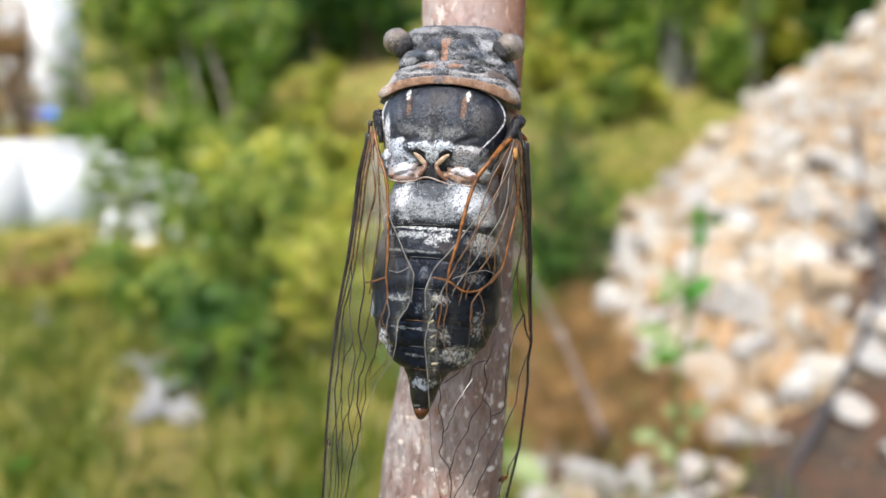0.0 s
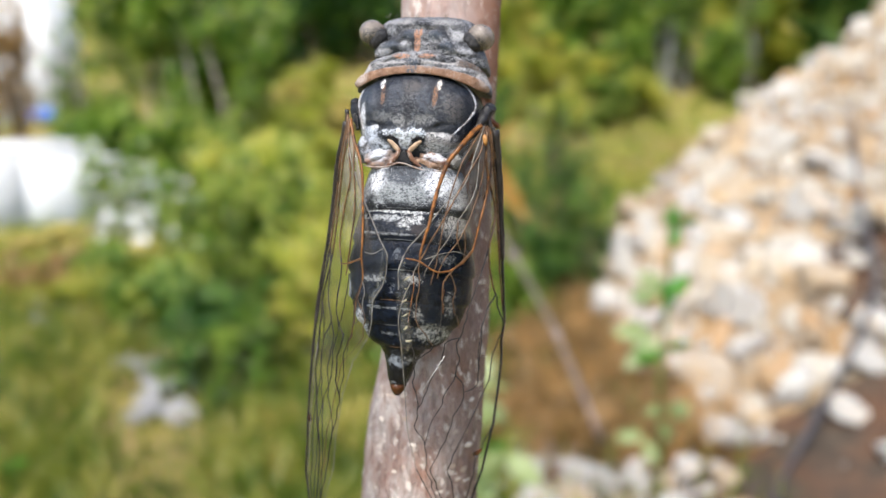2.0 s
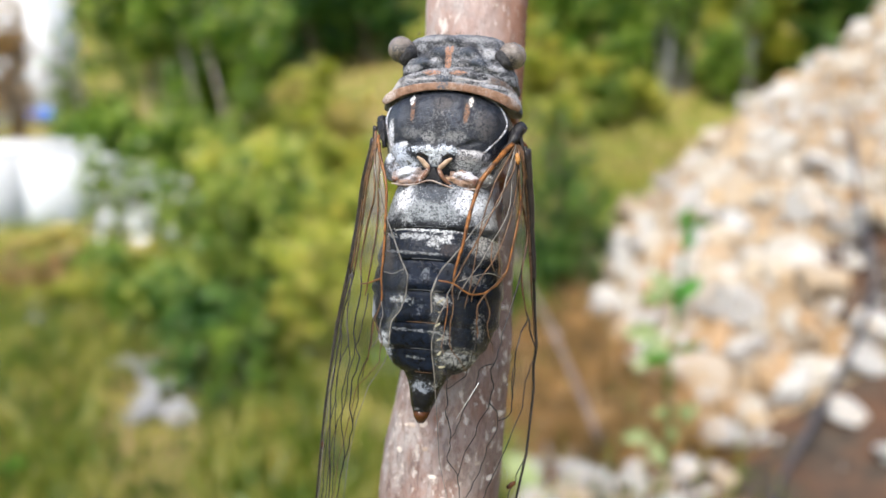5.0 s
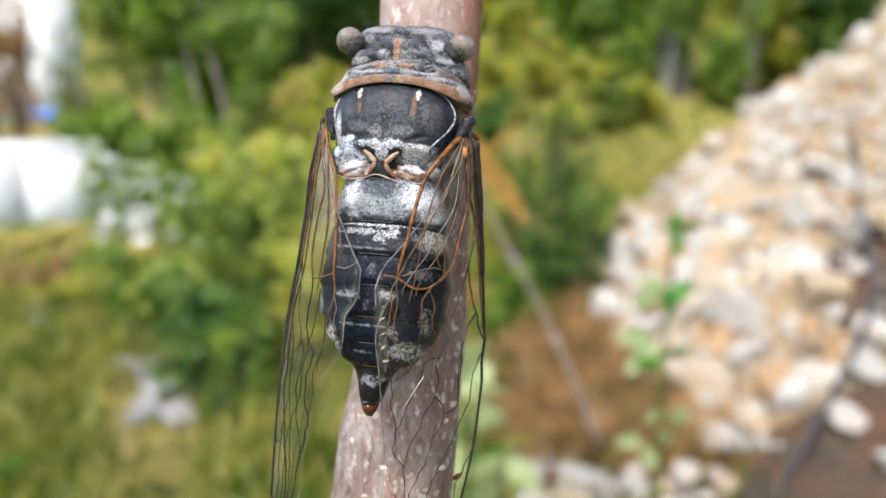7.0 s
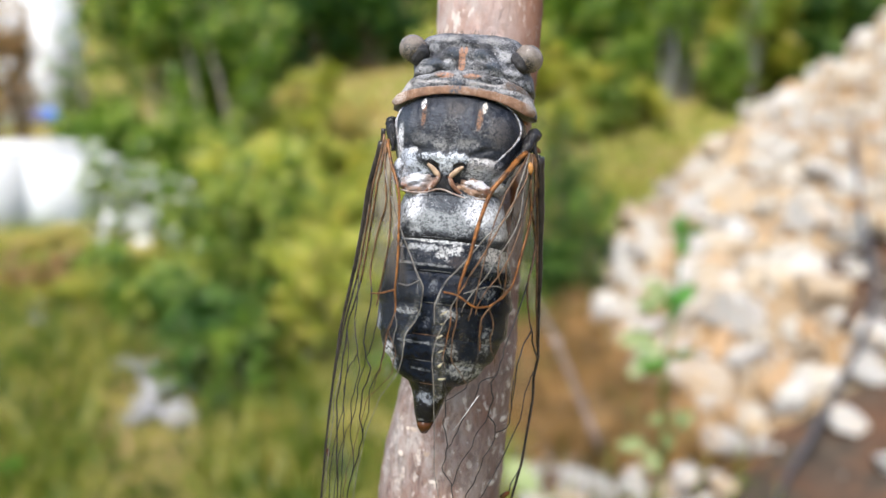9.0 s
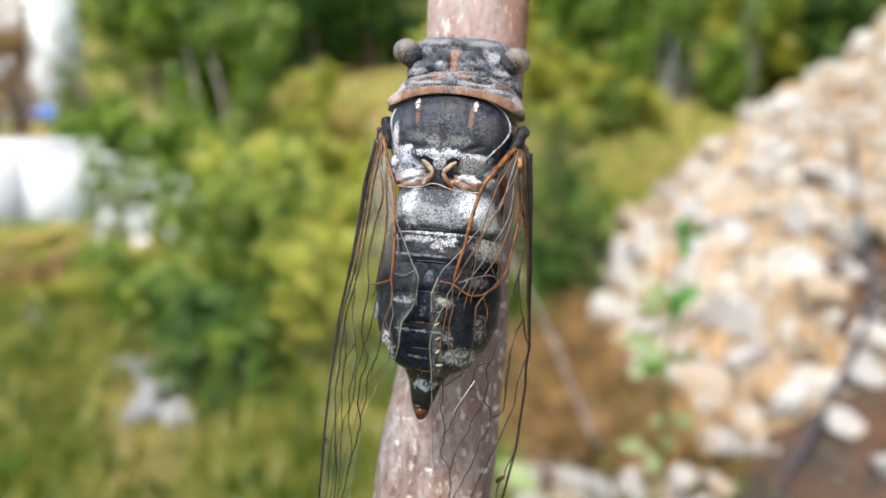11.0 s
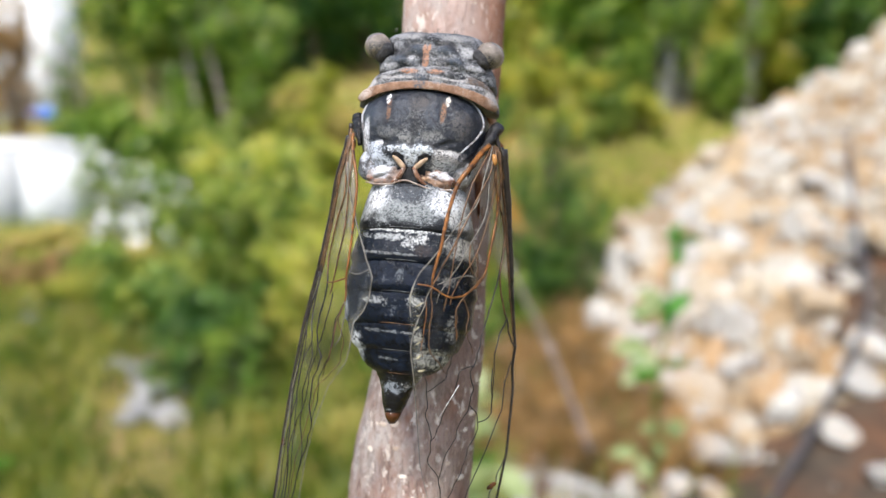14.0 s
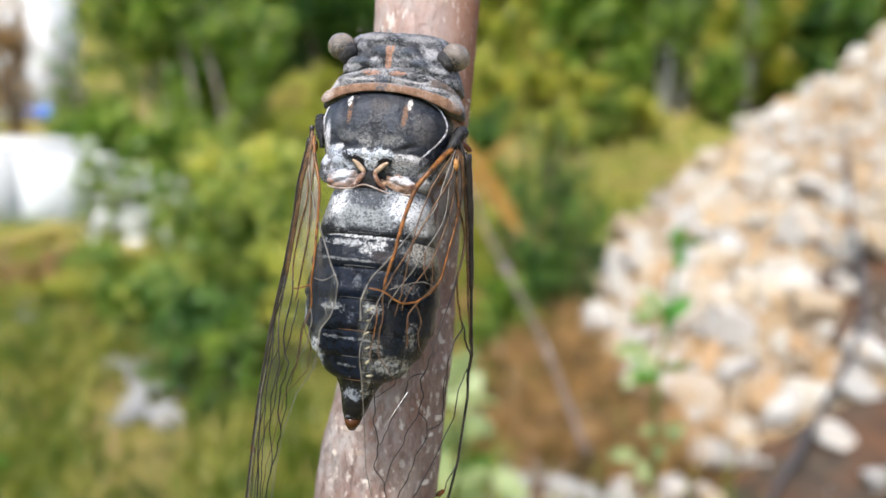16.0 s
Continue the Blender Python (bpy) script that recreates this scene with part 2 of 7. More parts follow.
# ---- ground ----
def heap_height(x, y):
    """The bank of rubble that rises to the side of the meadow."""
    front = min(0.52 * x + 0.22 * y - 1.25, 3.0 * (x - 0.97 - 0.09 * max(0.0, y - 4.0)))
    q = -0.5 * (x - 1.14) + 0.866 * (y - 5.0)
    front -= 0.085 * max(0.0, x - 2.0)
    return front - max(0.0, q) * 1.7 - max(0.0, 1.9 - y) * 1.2


def ground_height(x, y):
    z = 0.05 * noise.noise((x * 0.6, y * 0.6, 0.3)) + 0.02 * noise.noise((x * 2.3, y * 2.3, 1.7))
    z += -0.25 * min(1, max(0, (-x - 0.8) / 2.5)) * min(1, max(0, (y - 3) / 3))
    far = max(0.0, y - 11.0)
    z += 26 * (1 - math.exp(-far / 90.0)) + 0.8 * noise.noise((x * 0.05, y * 0.05, 5)) * min(1, far / 20)
    h = heap_height(x, y)
    if h > -0.3:
        h += 0.05 * noise.noise((x * 3, y * 3, 9)) + 0.10 * noise.noise((x * 1.1, y * 1.1, 4))
        k = 0.15
        m = max(k - abs(h - z), 0) / k
        z = max(z, h) + m * m * k * 0.25
    return z


def make_ground():
    xs = np.sinh(np.linspace(-6.2, 6.2, 300)) * 1.3
    ys = np.concatenate([np.linspace(-400, -12, 14), np.linspace(-10, 0, 60), np.linspace(0.12, 14, 160), 14 + np.sinh(np.linspace(0.1, 6.0, 60)) * 2.4])
    verts = [(x, y, ground_height(x, y)) for y in ys for x in xs]
    w = len(xs)
    faces = [(j * w + i, j * w + i + 1, (j + 1) * w + i + 1, (j + 1) * w + i) for j in range(len(ys) - 1) for i in range(w - 1)]
    ob = raw("ground", verts, faces, M["soil"], None, True)
    ob.data.materials.append(M["rubble_soil_and_shade"])
    ob.data.materials.append(M["tan_dirt"])
    for p in ob.data.polygons:
        c = p.center
        ragged = 0.5 * noise.noise((c.x * 1.3, c.y * 1.3, 2)) + 0.25 * noise.noise((c.x * 4, c.y * 4, 6))
        if heap_height(c.x, c.y) + 0.2 * ragged > -0.12 or (0.3 + ragged < c.x < 3.4 + ragged and 1.7 + ragged < c.y < 3.3):
            # on the bank right of the branch, the dark soil colour stands for shadow
            p.material_index = 2 if heap_height(c.x, c.y) > 0.12 and c.y > 2.85 and not (c.x > 1.9 + 0.3 * ragged and c.y < 3.75) else 1
    return tagged(ob, "dry earth with grass and a bank of pale rubble", "ground", kind="structure")


make_ground()


# ---- rocks ----
def rock_mesh(seed):
    rnd = random.Random(seed)
    bm = bmesh.new()
    bmesh.ops.create_icosphere(bm, subdivisions=3, radius=1.0)
    cuts = [(Vector((rnd.gauss(0, 1), rnd.gauss(0, 1), rnd.gauss(0, 1))).normalized(), rnd.uniform(0.42, 0.8)) for _ in range(13)]
    off = Vector((rnd.random() * 50, rnd.random() * 50, rnd.random() * 50))
    for v in bm.verts:
        for d, r in cuts:
            e = v.co.dot(d) - r
            if e > 0:
                v.co -= d * e * 0.98
        v.co *= 1 + 0.06 * noise.noise(v.co * 2 + off) + 0.03 * noise.noise(v.co * 6 + off)
        v.co.z *= 0.72
    me = bpy.data.meshes.new("limestone_rock")
    bm.to_mesh(me)
    bm.free()
    me.materials.append(M["limestone"])
    return me


ROCKS = [rock_mesh(40 + i) for i in range(9)]


def rock(x, y, r, rnd, sink=0.25):
    ob = new("limestone_rock", rnd.choice(ROCKS))
    z = ground_height(x, y)
    ob.matrix_basis = Matrix.LocRotScale((x, y, z + r * 0.30), Euler((rnd.uniform(-0.6, 0.6), rnd.uniform(-0.6, 0.6), rnd.uniform(0, 6.28))),
                                         (r * rnd.uniform(0.8, 1.25), r * rnd.uniform(0.8, 1.2), r * rnd.uniform(0.8, 1.15)))
    return tagged(ob, "pale limestone rock with rusty orange stains on the rubble", "rock", "rocks of the rubble bank")


def make_rocks():
    rnd = random.Random(5)
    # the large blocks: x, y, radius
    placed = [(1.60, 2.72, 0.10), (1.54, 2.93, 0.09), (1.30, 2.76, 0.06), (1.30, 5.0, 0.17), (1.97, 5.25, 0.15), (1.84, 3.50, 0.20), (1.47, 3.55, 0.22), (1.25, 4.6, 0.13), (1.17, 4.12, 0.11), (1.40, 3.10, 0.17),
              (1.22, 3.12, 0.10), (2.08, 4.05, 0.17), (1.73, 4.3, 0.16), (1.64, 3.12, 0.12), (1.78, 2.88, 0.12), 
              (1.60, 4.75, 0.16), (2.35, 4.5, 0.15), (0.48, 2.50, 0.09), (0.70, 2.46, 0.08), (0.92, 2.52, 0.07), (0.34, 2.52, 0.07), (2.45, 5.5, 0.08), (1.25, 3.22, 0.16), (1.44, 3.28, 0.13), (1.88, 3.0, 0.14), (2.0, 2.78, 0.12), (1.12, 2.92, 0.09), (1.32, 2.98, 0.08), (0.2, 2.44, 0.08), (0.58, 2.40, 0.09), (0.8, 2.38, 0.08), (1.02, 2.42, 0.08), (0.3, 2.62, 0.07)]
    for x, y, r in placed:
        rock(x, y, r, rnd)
    tries = 0
    while len(placed) < 290 and tries < 40000:
        tries += 1
        x, y = rnd.uniform(0.15, 4.6), rnd.uniform(2.15, 7.2)
        h = heap_height(x, y)
        q = -0.5 * (x - 1.14) + 0.866 * (y - 5.0)
        on_heap = h > 0.02 and q < 0.0
        if not (on_heap or (0.15 < x < 1.3 and y < 2.72)):
            continue
        bare = on_heap and (x > 1.95 and y > 4.5 or x > 1.2 and y < 2.7)
        if x > 1.05 and y < 3.0 and rnd.random() < 0.88:
            continue
        if x > 1.9 and 2.8 < y < 3.8 and rnd.random() < 0.85:
            continue
        r = rnd.choice((0.07, 0.10, 0.13, 0.16, 0.19, 0.22)) * (0.35 if bare else 1.0) * (0.6 if not on_heap else 1)
        r *= 0.5 if on_heap and q > -0.3 else 1.0
        if any((x - a) ** 2 + (y - b) ** 2 < (0.74 * (r + c)) ** 2 for a, b, c in placed):
            continue
        placed.append((x, y, r))
        rock(x, y, r, rnd)
    for x, y, r in ((-1.42, 3.25, 0.085), (-1.36, 3.08, 0.09), (-1.14, 3.05, 0.06), (-2.55, 5.0, 0.10), (-2.75, 5.1, 0.09), (-2.95, 5.15, 0.1), (-1.72, 3.75, 0.08), (-1.56, 3.66, 0.10), (-1.47, 3.44, 0.09), (-1.38, 3.34, 0.10), (-1.25, 3.12, 0.09), (-1.18, 3.02, 0.07), (-2.66, 4.65, 0.08), (-1.22, 3.4, 0.09),
                    (-3.95, 10.4, 0.26), (-4.3, 10.9, 0.24), (-3.6, 9.6, 0.24), (-3.3, 9.1, 0.22), (-3.0, 8.5, 0.2), (-2.6, 7.7, 0.17), (-3.5, 8.7, 0.2), (-2.3, 7.0, 0.15), (-2.85, 8.0, 0.17), (-2.1, 6.5, 0.13), (-5.4, 12.4, 0.34), (-5.0, 11.6, 0.3), (-4.6, 11.2, 0.3), (-4.25, 10.4, 0.28), (-3.9, 9.8, 0.26), (-3.2, 8.2, 0.22), (-2.75, 7.4, 0.2), (-2.45, 7.3, 0.18), (-1.95, 6.0, 0.14), (-1.8, 5.75, 0.12)):
        ob = rock(x, y, r, rnd)
        if y < 5.2 and x < -1.2:
            ob.material_slots[0].link = "OBJECT"
            ob.material_slots[0].material = M["grey_stone"]
            tagged(ob, "bare grey-white stone lying in the meadow grass", "rock", "stones in the meadow")
    blocks = [(a, b, (0.72 * c) ** 2) for a, b, c in placed if c > 0.115]

    def covered(x, y):
        return any((x - a) ** 2 + (y - b) ** 2 < c for a, b, c in blocks)

    # smaller rubble between the blocks
    verts, faces = [], []
    lump = bmesh.new()
    bmesh.ops.create_icosphere(lump, subdivisions=2, radius=1.0)
    unit = [v.co.copy() for v in lump.verts]
    tris = [[v.index for v in f.verts] for f in lump.faces]
    lump.free()
    for _ in range(2600):
        x, y = rnd.uniform(0.95, 4.6), rnd.uniform(2.4, 7.0)
        q = -0.5 * (x - 1.14) + 0.866 * (y - 5.0)
        if heap_height(x, y) < 0.03 or q > 0.02 or (x > 1.1 and y < 2.85) or (x > 1.85 and y < 3.8 and rnd.random() < 0.85) or (x > 2.5 and y > 4.6 and q < -0.35 and rnd.random() < 0.5):
            continue
        if covered(x, y):
            continue
        r = (0.028 + 0.085 * rnd.random() ** 1.6) * (0.6 if x > 2.3 and y > 4.4 and q < -0.35 else 1)
        z, turn = ground_height(x, y), Euler((rnd.uniform(0, 6), rnd.uniform(0, 6), rnd.uniform(0, 6))).to_matrix()
        cuts = [(Vector((rnd.gauss(0, 1), rnd.gauss(0, 1), rnd.gauss(0, 1))).normalized(), rnd.uniform(0.45, 0.8)) for _ in range(7)]
        b = len(verts)
        for u in unit:
            p = u.copy()
            for d, e in cuts:
                k = p.dot(d) - e
                if k > 0:
                    p -= d * k
            p = turn @ Vector((p.x * r * 1.2, p.y * r, p.z * r * 0.8))
            verts.append((x + p.x, y + p.y, z + p.z + r * 0.2))
        faces += [(b + i, b + j, b + k) for i, j, k in tris]
    tagged(raw("rubble", verts, faces, M["rubble"]), "small angular limestone rubble between the rocks", "rubble", kind="stuff")
    verts, faces = [], []
    for _ in range(5000):
        x, y = rnd.uniform(0.1, 4.8), rnd.uniform(2.0, 7.0)
        if heap_height(x, y) < -0.05 and not (y < 2.9 and x > 0.1) or (x > 1.0 and y < 3.0 and rnd.random() < 0.96):
            continue
        if covered(x, y):
            continue
        r = rnd.uniform(0.008, 0.032)
        z = ground_height(x, y) + r * 0.3
        b = len(verts)
        for dx, dy, dz in ((1, 0, 0), (-1, 0, 0), (0, 1, 0), (0, -1, 0), (0, 0, 1), (0, 0, -1)):
            k = rnd.uniform(0.6, 1.2) * r
            verts.append((x + dx * k + rnd.uniform(-r, r) * 0.3, y + dy * k + rnd.uniform(-r, r) * 0.3, z + dz * k * 0.8))
        faces += [(b + a, b + c, b + d) for a, c, d in ((0, 2, 4), (2, 1, 4), (1, 3, 4), (3, 0, 4), (2, 0, 5), (1, 2, 5), (3, 1, 5), (0, 3, 5))]
    tagged(raw("gravel", verts, faces, M["limestone"]), "pale limestone gravel strewn over the bank", "gravel", kind="stuff")


make_rocks()


# ---- plants ----
def shrub(name, seed, w, h, kind, count, size, label, slim=0.45, bare=0.12, wood="trunk", stems=6, open_crown=0.0, thick=0.011):
    """A shrub or tree, w wide and h high, on its base at the origin: arching stems, twigs along them and leaves along the twigs."""
    rnd = random.Random(seed)
    root = tagged(new(name), label, "tree" if name == "tree" else "shrub")
    twigs = []
    twig_mesh = bmesh.new()
    for i in range(stems):
        a = 6.28 * i / stems + rnd.uniform(-0.5, 0.5)
        lean = rnd.uniform(0.06, 0.40) * w
        tip = Vector((math.cos(a) * lean, math.sin(a) * lean, h * rnd.uniform(0.62, 0.97)))
        bend = Vector((math.cos(a + 1) * w * 0.07, math.sin(a + 1) * w * 0.07, 0))
        pts = spline([(0.03 * w * math.cos(a), 0.03 * w * math.sin(a), -0.08 * h), tip * 0.35 + bend, tip * 0.7 - bend, tip], 5)
        part("stem", tube(bmesh.new(), pts, [max(0.002 * h, thick * h * (1 - 0.85 * k / (len(pts) - 1))) for k in range(len(pts))], 6), M[wood], root)
        for k in range(12):
            t = bare + (1 - bare) * rnd.random() ** 0.85
            f = t * (len(pts) - 1)
            q = pts[int(f)].lerp(pts[min(int(f) + 1, len(pts) - 1)], f - int(f))
            b = a + rnd.gauss(0, 1.5)
            reach = rnd.uniform(0.14, 0.34) * (1.25 - 0.75 * t)
            end = q + Vector((math.cos(b) * w * reach, math.sin(b) * w * reach, h * rnd.uniform(-0.02, 0.15)))
            if rnd.random() < open_crown:
                continue
            twigs.append((q, end))
            tube(twig_mesh, [q, q.lerp(end, 0.5) + Vector((0, 0, 0.012 * h)), end], [0.0035 * h, 0.0022 * h, 0.0012 * h], 4)
    tagged(part("brushwood", twig_mesh, M[wood], root), kind="stuff")
    verts, faces = [], []
    for _ in range(count):
        q, end = twigs[rnd.randrange(len(twigs))]
        t = rnd.uniform(0.12, 1.1)
        along = end - q
        spread = 0.027 * (0.5 + t)
        p = q + along * t + Vector((rnd.gauss(0, spread * w), rnd.gauss(0, spread * w), rnd.gauss(0, spread * h)))
        if p.z < 0.02 * h:
            continue
        d = (along.normalized() * 0.7 + Vector((rnd.gauss(0, 0.7), rnd.gauss(0, 0.7), rnd.gauss(-0.05, 0.6)))).normalized()
        s = d.orthogonal().normalized()
        s.rotate(Matrix.Rotation(rnd.uniform(0, 6.28), 3, d))
        u = d.cross(s)
        ln, wd = size * rnd.uniform(0.55, 1.35), size * slim * rnd.uniform(0.7, 1.2)
        b = len(verts)
        verts += [p, p + d * ln * 0.5 + s * wd * 0.5, p + d * ln + u * ln * 0.15, p + d * ln * 0.5 - s * wd * 0.5]
        faces += [(b, b + 1, b + 2), (b, b + 2, b + 3)]
    raw("crown", verts, faces, M[kind], root)
    return root


LABELS = {"leaf_green": "leafy green shrub growing on the slope", "leaf_dark": "dense dark green shrub beside the rubble",
          "leaf_yellow": "yellow-green broom shrub in dry grass", "leaf_lime": "bright lime-yellow broom shrub in dry grass", "leaf_straw": "straw-coloured dry bush on the slope", "leaf_bush": "leafy light green shrub beside the white wall"}


def plant_shrubs():
    base = {}
    for kind, seed in (("leaf_green", 1), ("leaf_dark", 2), ("leaf_yellow", 3), ("leaf_straw", 4), ("leaf_lime", 5), ("leaf_bush", 6)):
        base[kind] = shrub("shrub", seed, 1.0, 1.0, kind, 2300, 0.11, LABELS[kind])
    # kind, x, y, width, top
    spots = [
        # at the foot of the bank
        ("leaf_dark", 0.70, 4.7, 0.42, 0.55),
        ("leaf_green", 0.42, 4.3, 0.42, 0.42), ("leaf_green", 0.25, 4.0, 0.30, 0.22), ("leaf_dark", 0.45, 9.0, 0.9, 1.30), ("leaf_lime", 0.25, 7.2, 0.7, 0.8), ("leaf_yellow", 0.36, 6.0, 0.5, 0.6),
        # the meadow
        ("leaf_green", -4.5, 10.0, 1.5, 1.15), ("leaf_green", -3.6, 9.6, 1.4, 1.10), ("leaf_bush", -2.8, 9.3, 1.2, 1.05), ("leaf_green", -5.2, 11.6, 1.4, 1.3), ("leaf_bush", -2.2, 8.4, 1.1, 0.85),
        ("leaf_lime", -1.35, 5.6, 0.8, 0.45), ("leaf_lime", -0.52, 4.5, 0.6, 0.34), ("leaf_lime", -0.62, 5.4, 0.8, 0.42), ("leaf_lime", -0.75, 6.4, 0.8, 0.6), ("leaf_lime", 2.1, 12.6, 1.2, 1.2), ("leaf_bush", 2.9, 13.0, 1.0, 1.45), ("leaf_lime", 3.6, 13.4, 1.2, 1.5), ("leaf_green", -2.9, 6.0, 0.8, 0.15), ("leaf_straw", -3.3, 6.7, 0.8, 0.0), ("leaf_straw", -3.9, 7.2, 0.9, 0.1),
        ("leaf_straw", -2.75, 6.3, 0.6, 0.1), ("leaf_lime", -1.75, 4.4, 0.6, 0.32), ("leaf_yellow", -2.6, 5.0, 0.5, 0.12), ("leaf_lime", -2.2, 10.4, 1.3, 1.3), ("leaf_straw", -1.6, 11.5, 1.2, 1.35),
        ("leaf_straw", -2.5, 12.4, 1.1, 1.6), ("leaf_lime", -1.2, 9.0, 1.1, 0.85), ("leaf_lime", -0.6, 7.6, 0.9, 0.6), 
        ("leaf_lime", 0.95, 13.5, 1.5, 2.0), ("leaf_lime", 0.25, 14.2, 1.6, 2.4), ("leaf_yellow", 1.9, 14.6, 1.5, 2.2), ("leaf_lime", -2.5, 14.2, 1.6, 1.75), ("leaf_lime", 2.9, 14.6, 1.2, 1.9), ("leaf_green", 3.6, 14.8, 1.3, 2.4),
        # the edge of the woods
        ("leaf_dark", -3.0, 17.2, 3.0, 5.0), ("leaf_dark", -1.6, 17.6, 3.0, 4.9), ("leaf_dark", -2.2, 18.6, 3.0, 5.4), ("leaf_green", -4.6, 16.0, 2.6, 4.6), ("leaf_lime", 0.6, 19.0, 2.6, 5.2), ("leaf_lime", 1.8, 18.2, 2.4, 4.6),
        ("leaf_green", 3.1, 17.0, 2.4, 4.8), ("leaf_green", 4.1, 15.8, 2.4, 4.4), ("leaf_dark", 4.9, 16.4, 2.0, 4.6), ("leaf_yellow", 6.0, 14.8, 2.2, 4.5), ("leaf_green", 5.3, 14.2, 1.2, 2.4), ("leaf_dark", 7.5, 14.6, 2.5, 4.6),
        ("leaf_green", 6.7, 15.6, 2.0, 4.8), ("leaf_yellow", 8.6, 15.0, 2.2, 4.8),
    ]
    rnd = random.Random(8)
    own = {}
    for kind, x, y, w, top in spots:
        z = ground_height(x, y)
        m = Matrix.LocRotScale((x, y, z), Euler((0, 0, rnd.uniform(0, 6.28))), (w, w, max(0.25, top - z)))
        if kind in own:
            copy_thing(base[kind], m)
        else:
            own[kind] = m
    for kind, m in own.items():
        base[kind].matrix_basis = m


plant_shrubs()


def plant_bushes():
    """The tall feathery bushes in the meadow, nearest to the sapling."""
    for kind, x, y, w, top, count, size, seed, stems, label in (
            ("leaf_bush", -1.12, 3.95, 0.88, 1.10, 3000, 0.075, 51, 9, "tall feathery green bush standing in the meadow"),
            ("leaf_dark", -1.12, 3.42, 0.66, 0.58, 1900, 0.060, 52, 8, "dark green undergrowth below the feathery bush"),
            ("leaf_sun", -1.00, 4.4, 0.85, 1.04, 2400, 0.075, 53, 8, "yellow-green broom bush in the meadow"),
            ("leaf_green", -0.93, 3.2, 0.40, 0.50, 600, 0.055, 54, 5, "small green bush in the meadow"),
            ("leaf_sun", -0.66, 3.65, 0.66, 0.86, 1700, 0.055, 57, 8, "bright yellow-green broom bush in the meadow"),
            ("dry_grass", -3.2, 5.7, 0.90, 0.16, 900, 0.070, 58, 7, "withered brown bush in the meadow"),
            ("leaf_bush", -1.75, 4.3, 0.60, 0.42, 1000, 0.075, 55, 7, "leafy green bush standing in the meadow"),
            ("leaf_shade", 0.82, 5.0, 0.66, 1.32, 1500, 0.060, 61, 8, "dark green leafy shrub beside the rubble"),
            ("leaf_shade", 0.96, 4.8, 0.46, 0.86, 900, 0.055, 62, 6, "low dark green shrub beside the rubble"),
            ("leaf_bush", 0.55, 5.5, 0.50, 1.15, 650, 0.060, 63, 6, "thin green shrub behind the dry cane"),
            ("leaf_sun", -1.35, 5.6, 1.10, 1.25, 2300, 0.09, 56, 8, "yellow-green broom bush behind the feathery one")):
        z = ground_height(x, y)
        ob = shrub("shrub", seed, w, top - z, kind, count, size, label, 0.42, 0.16, "trunk", stems)
        ob.matrix_basis = pose(x, y, z)


plant_bushes()


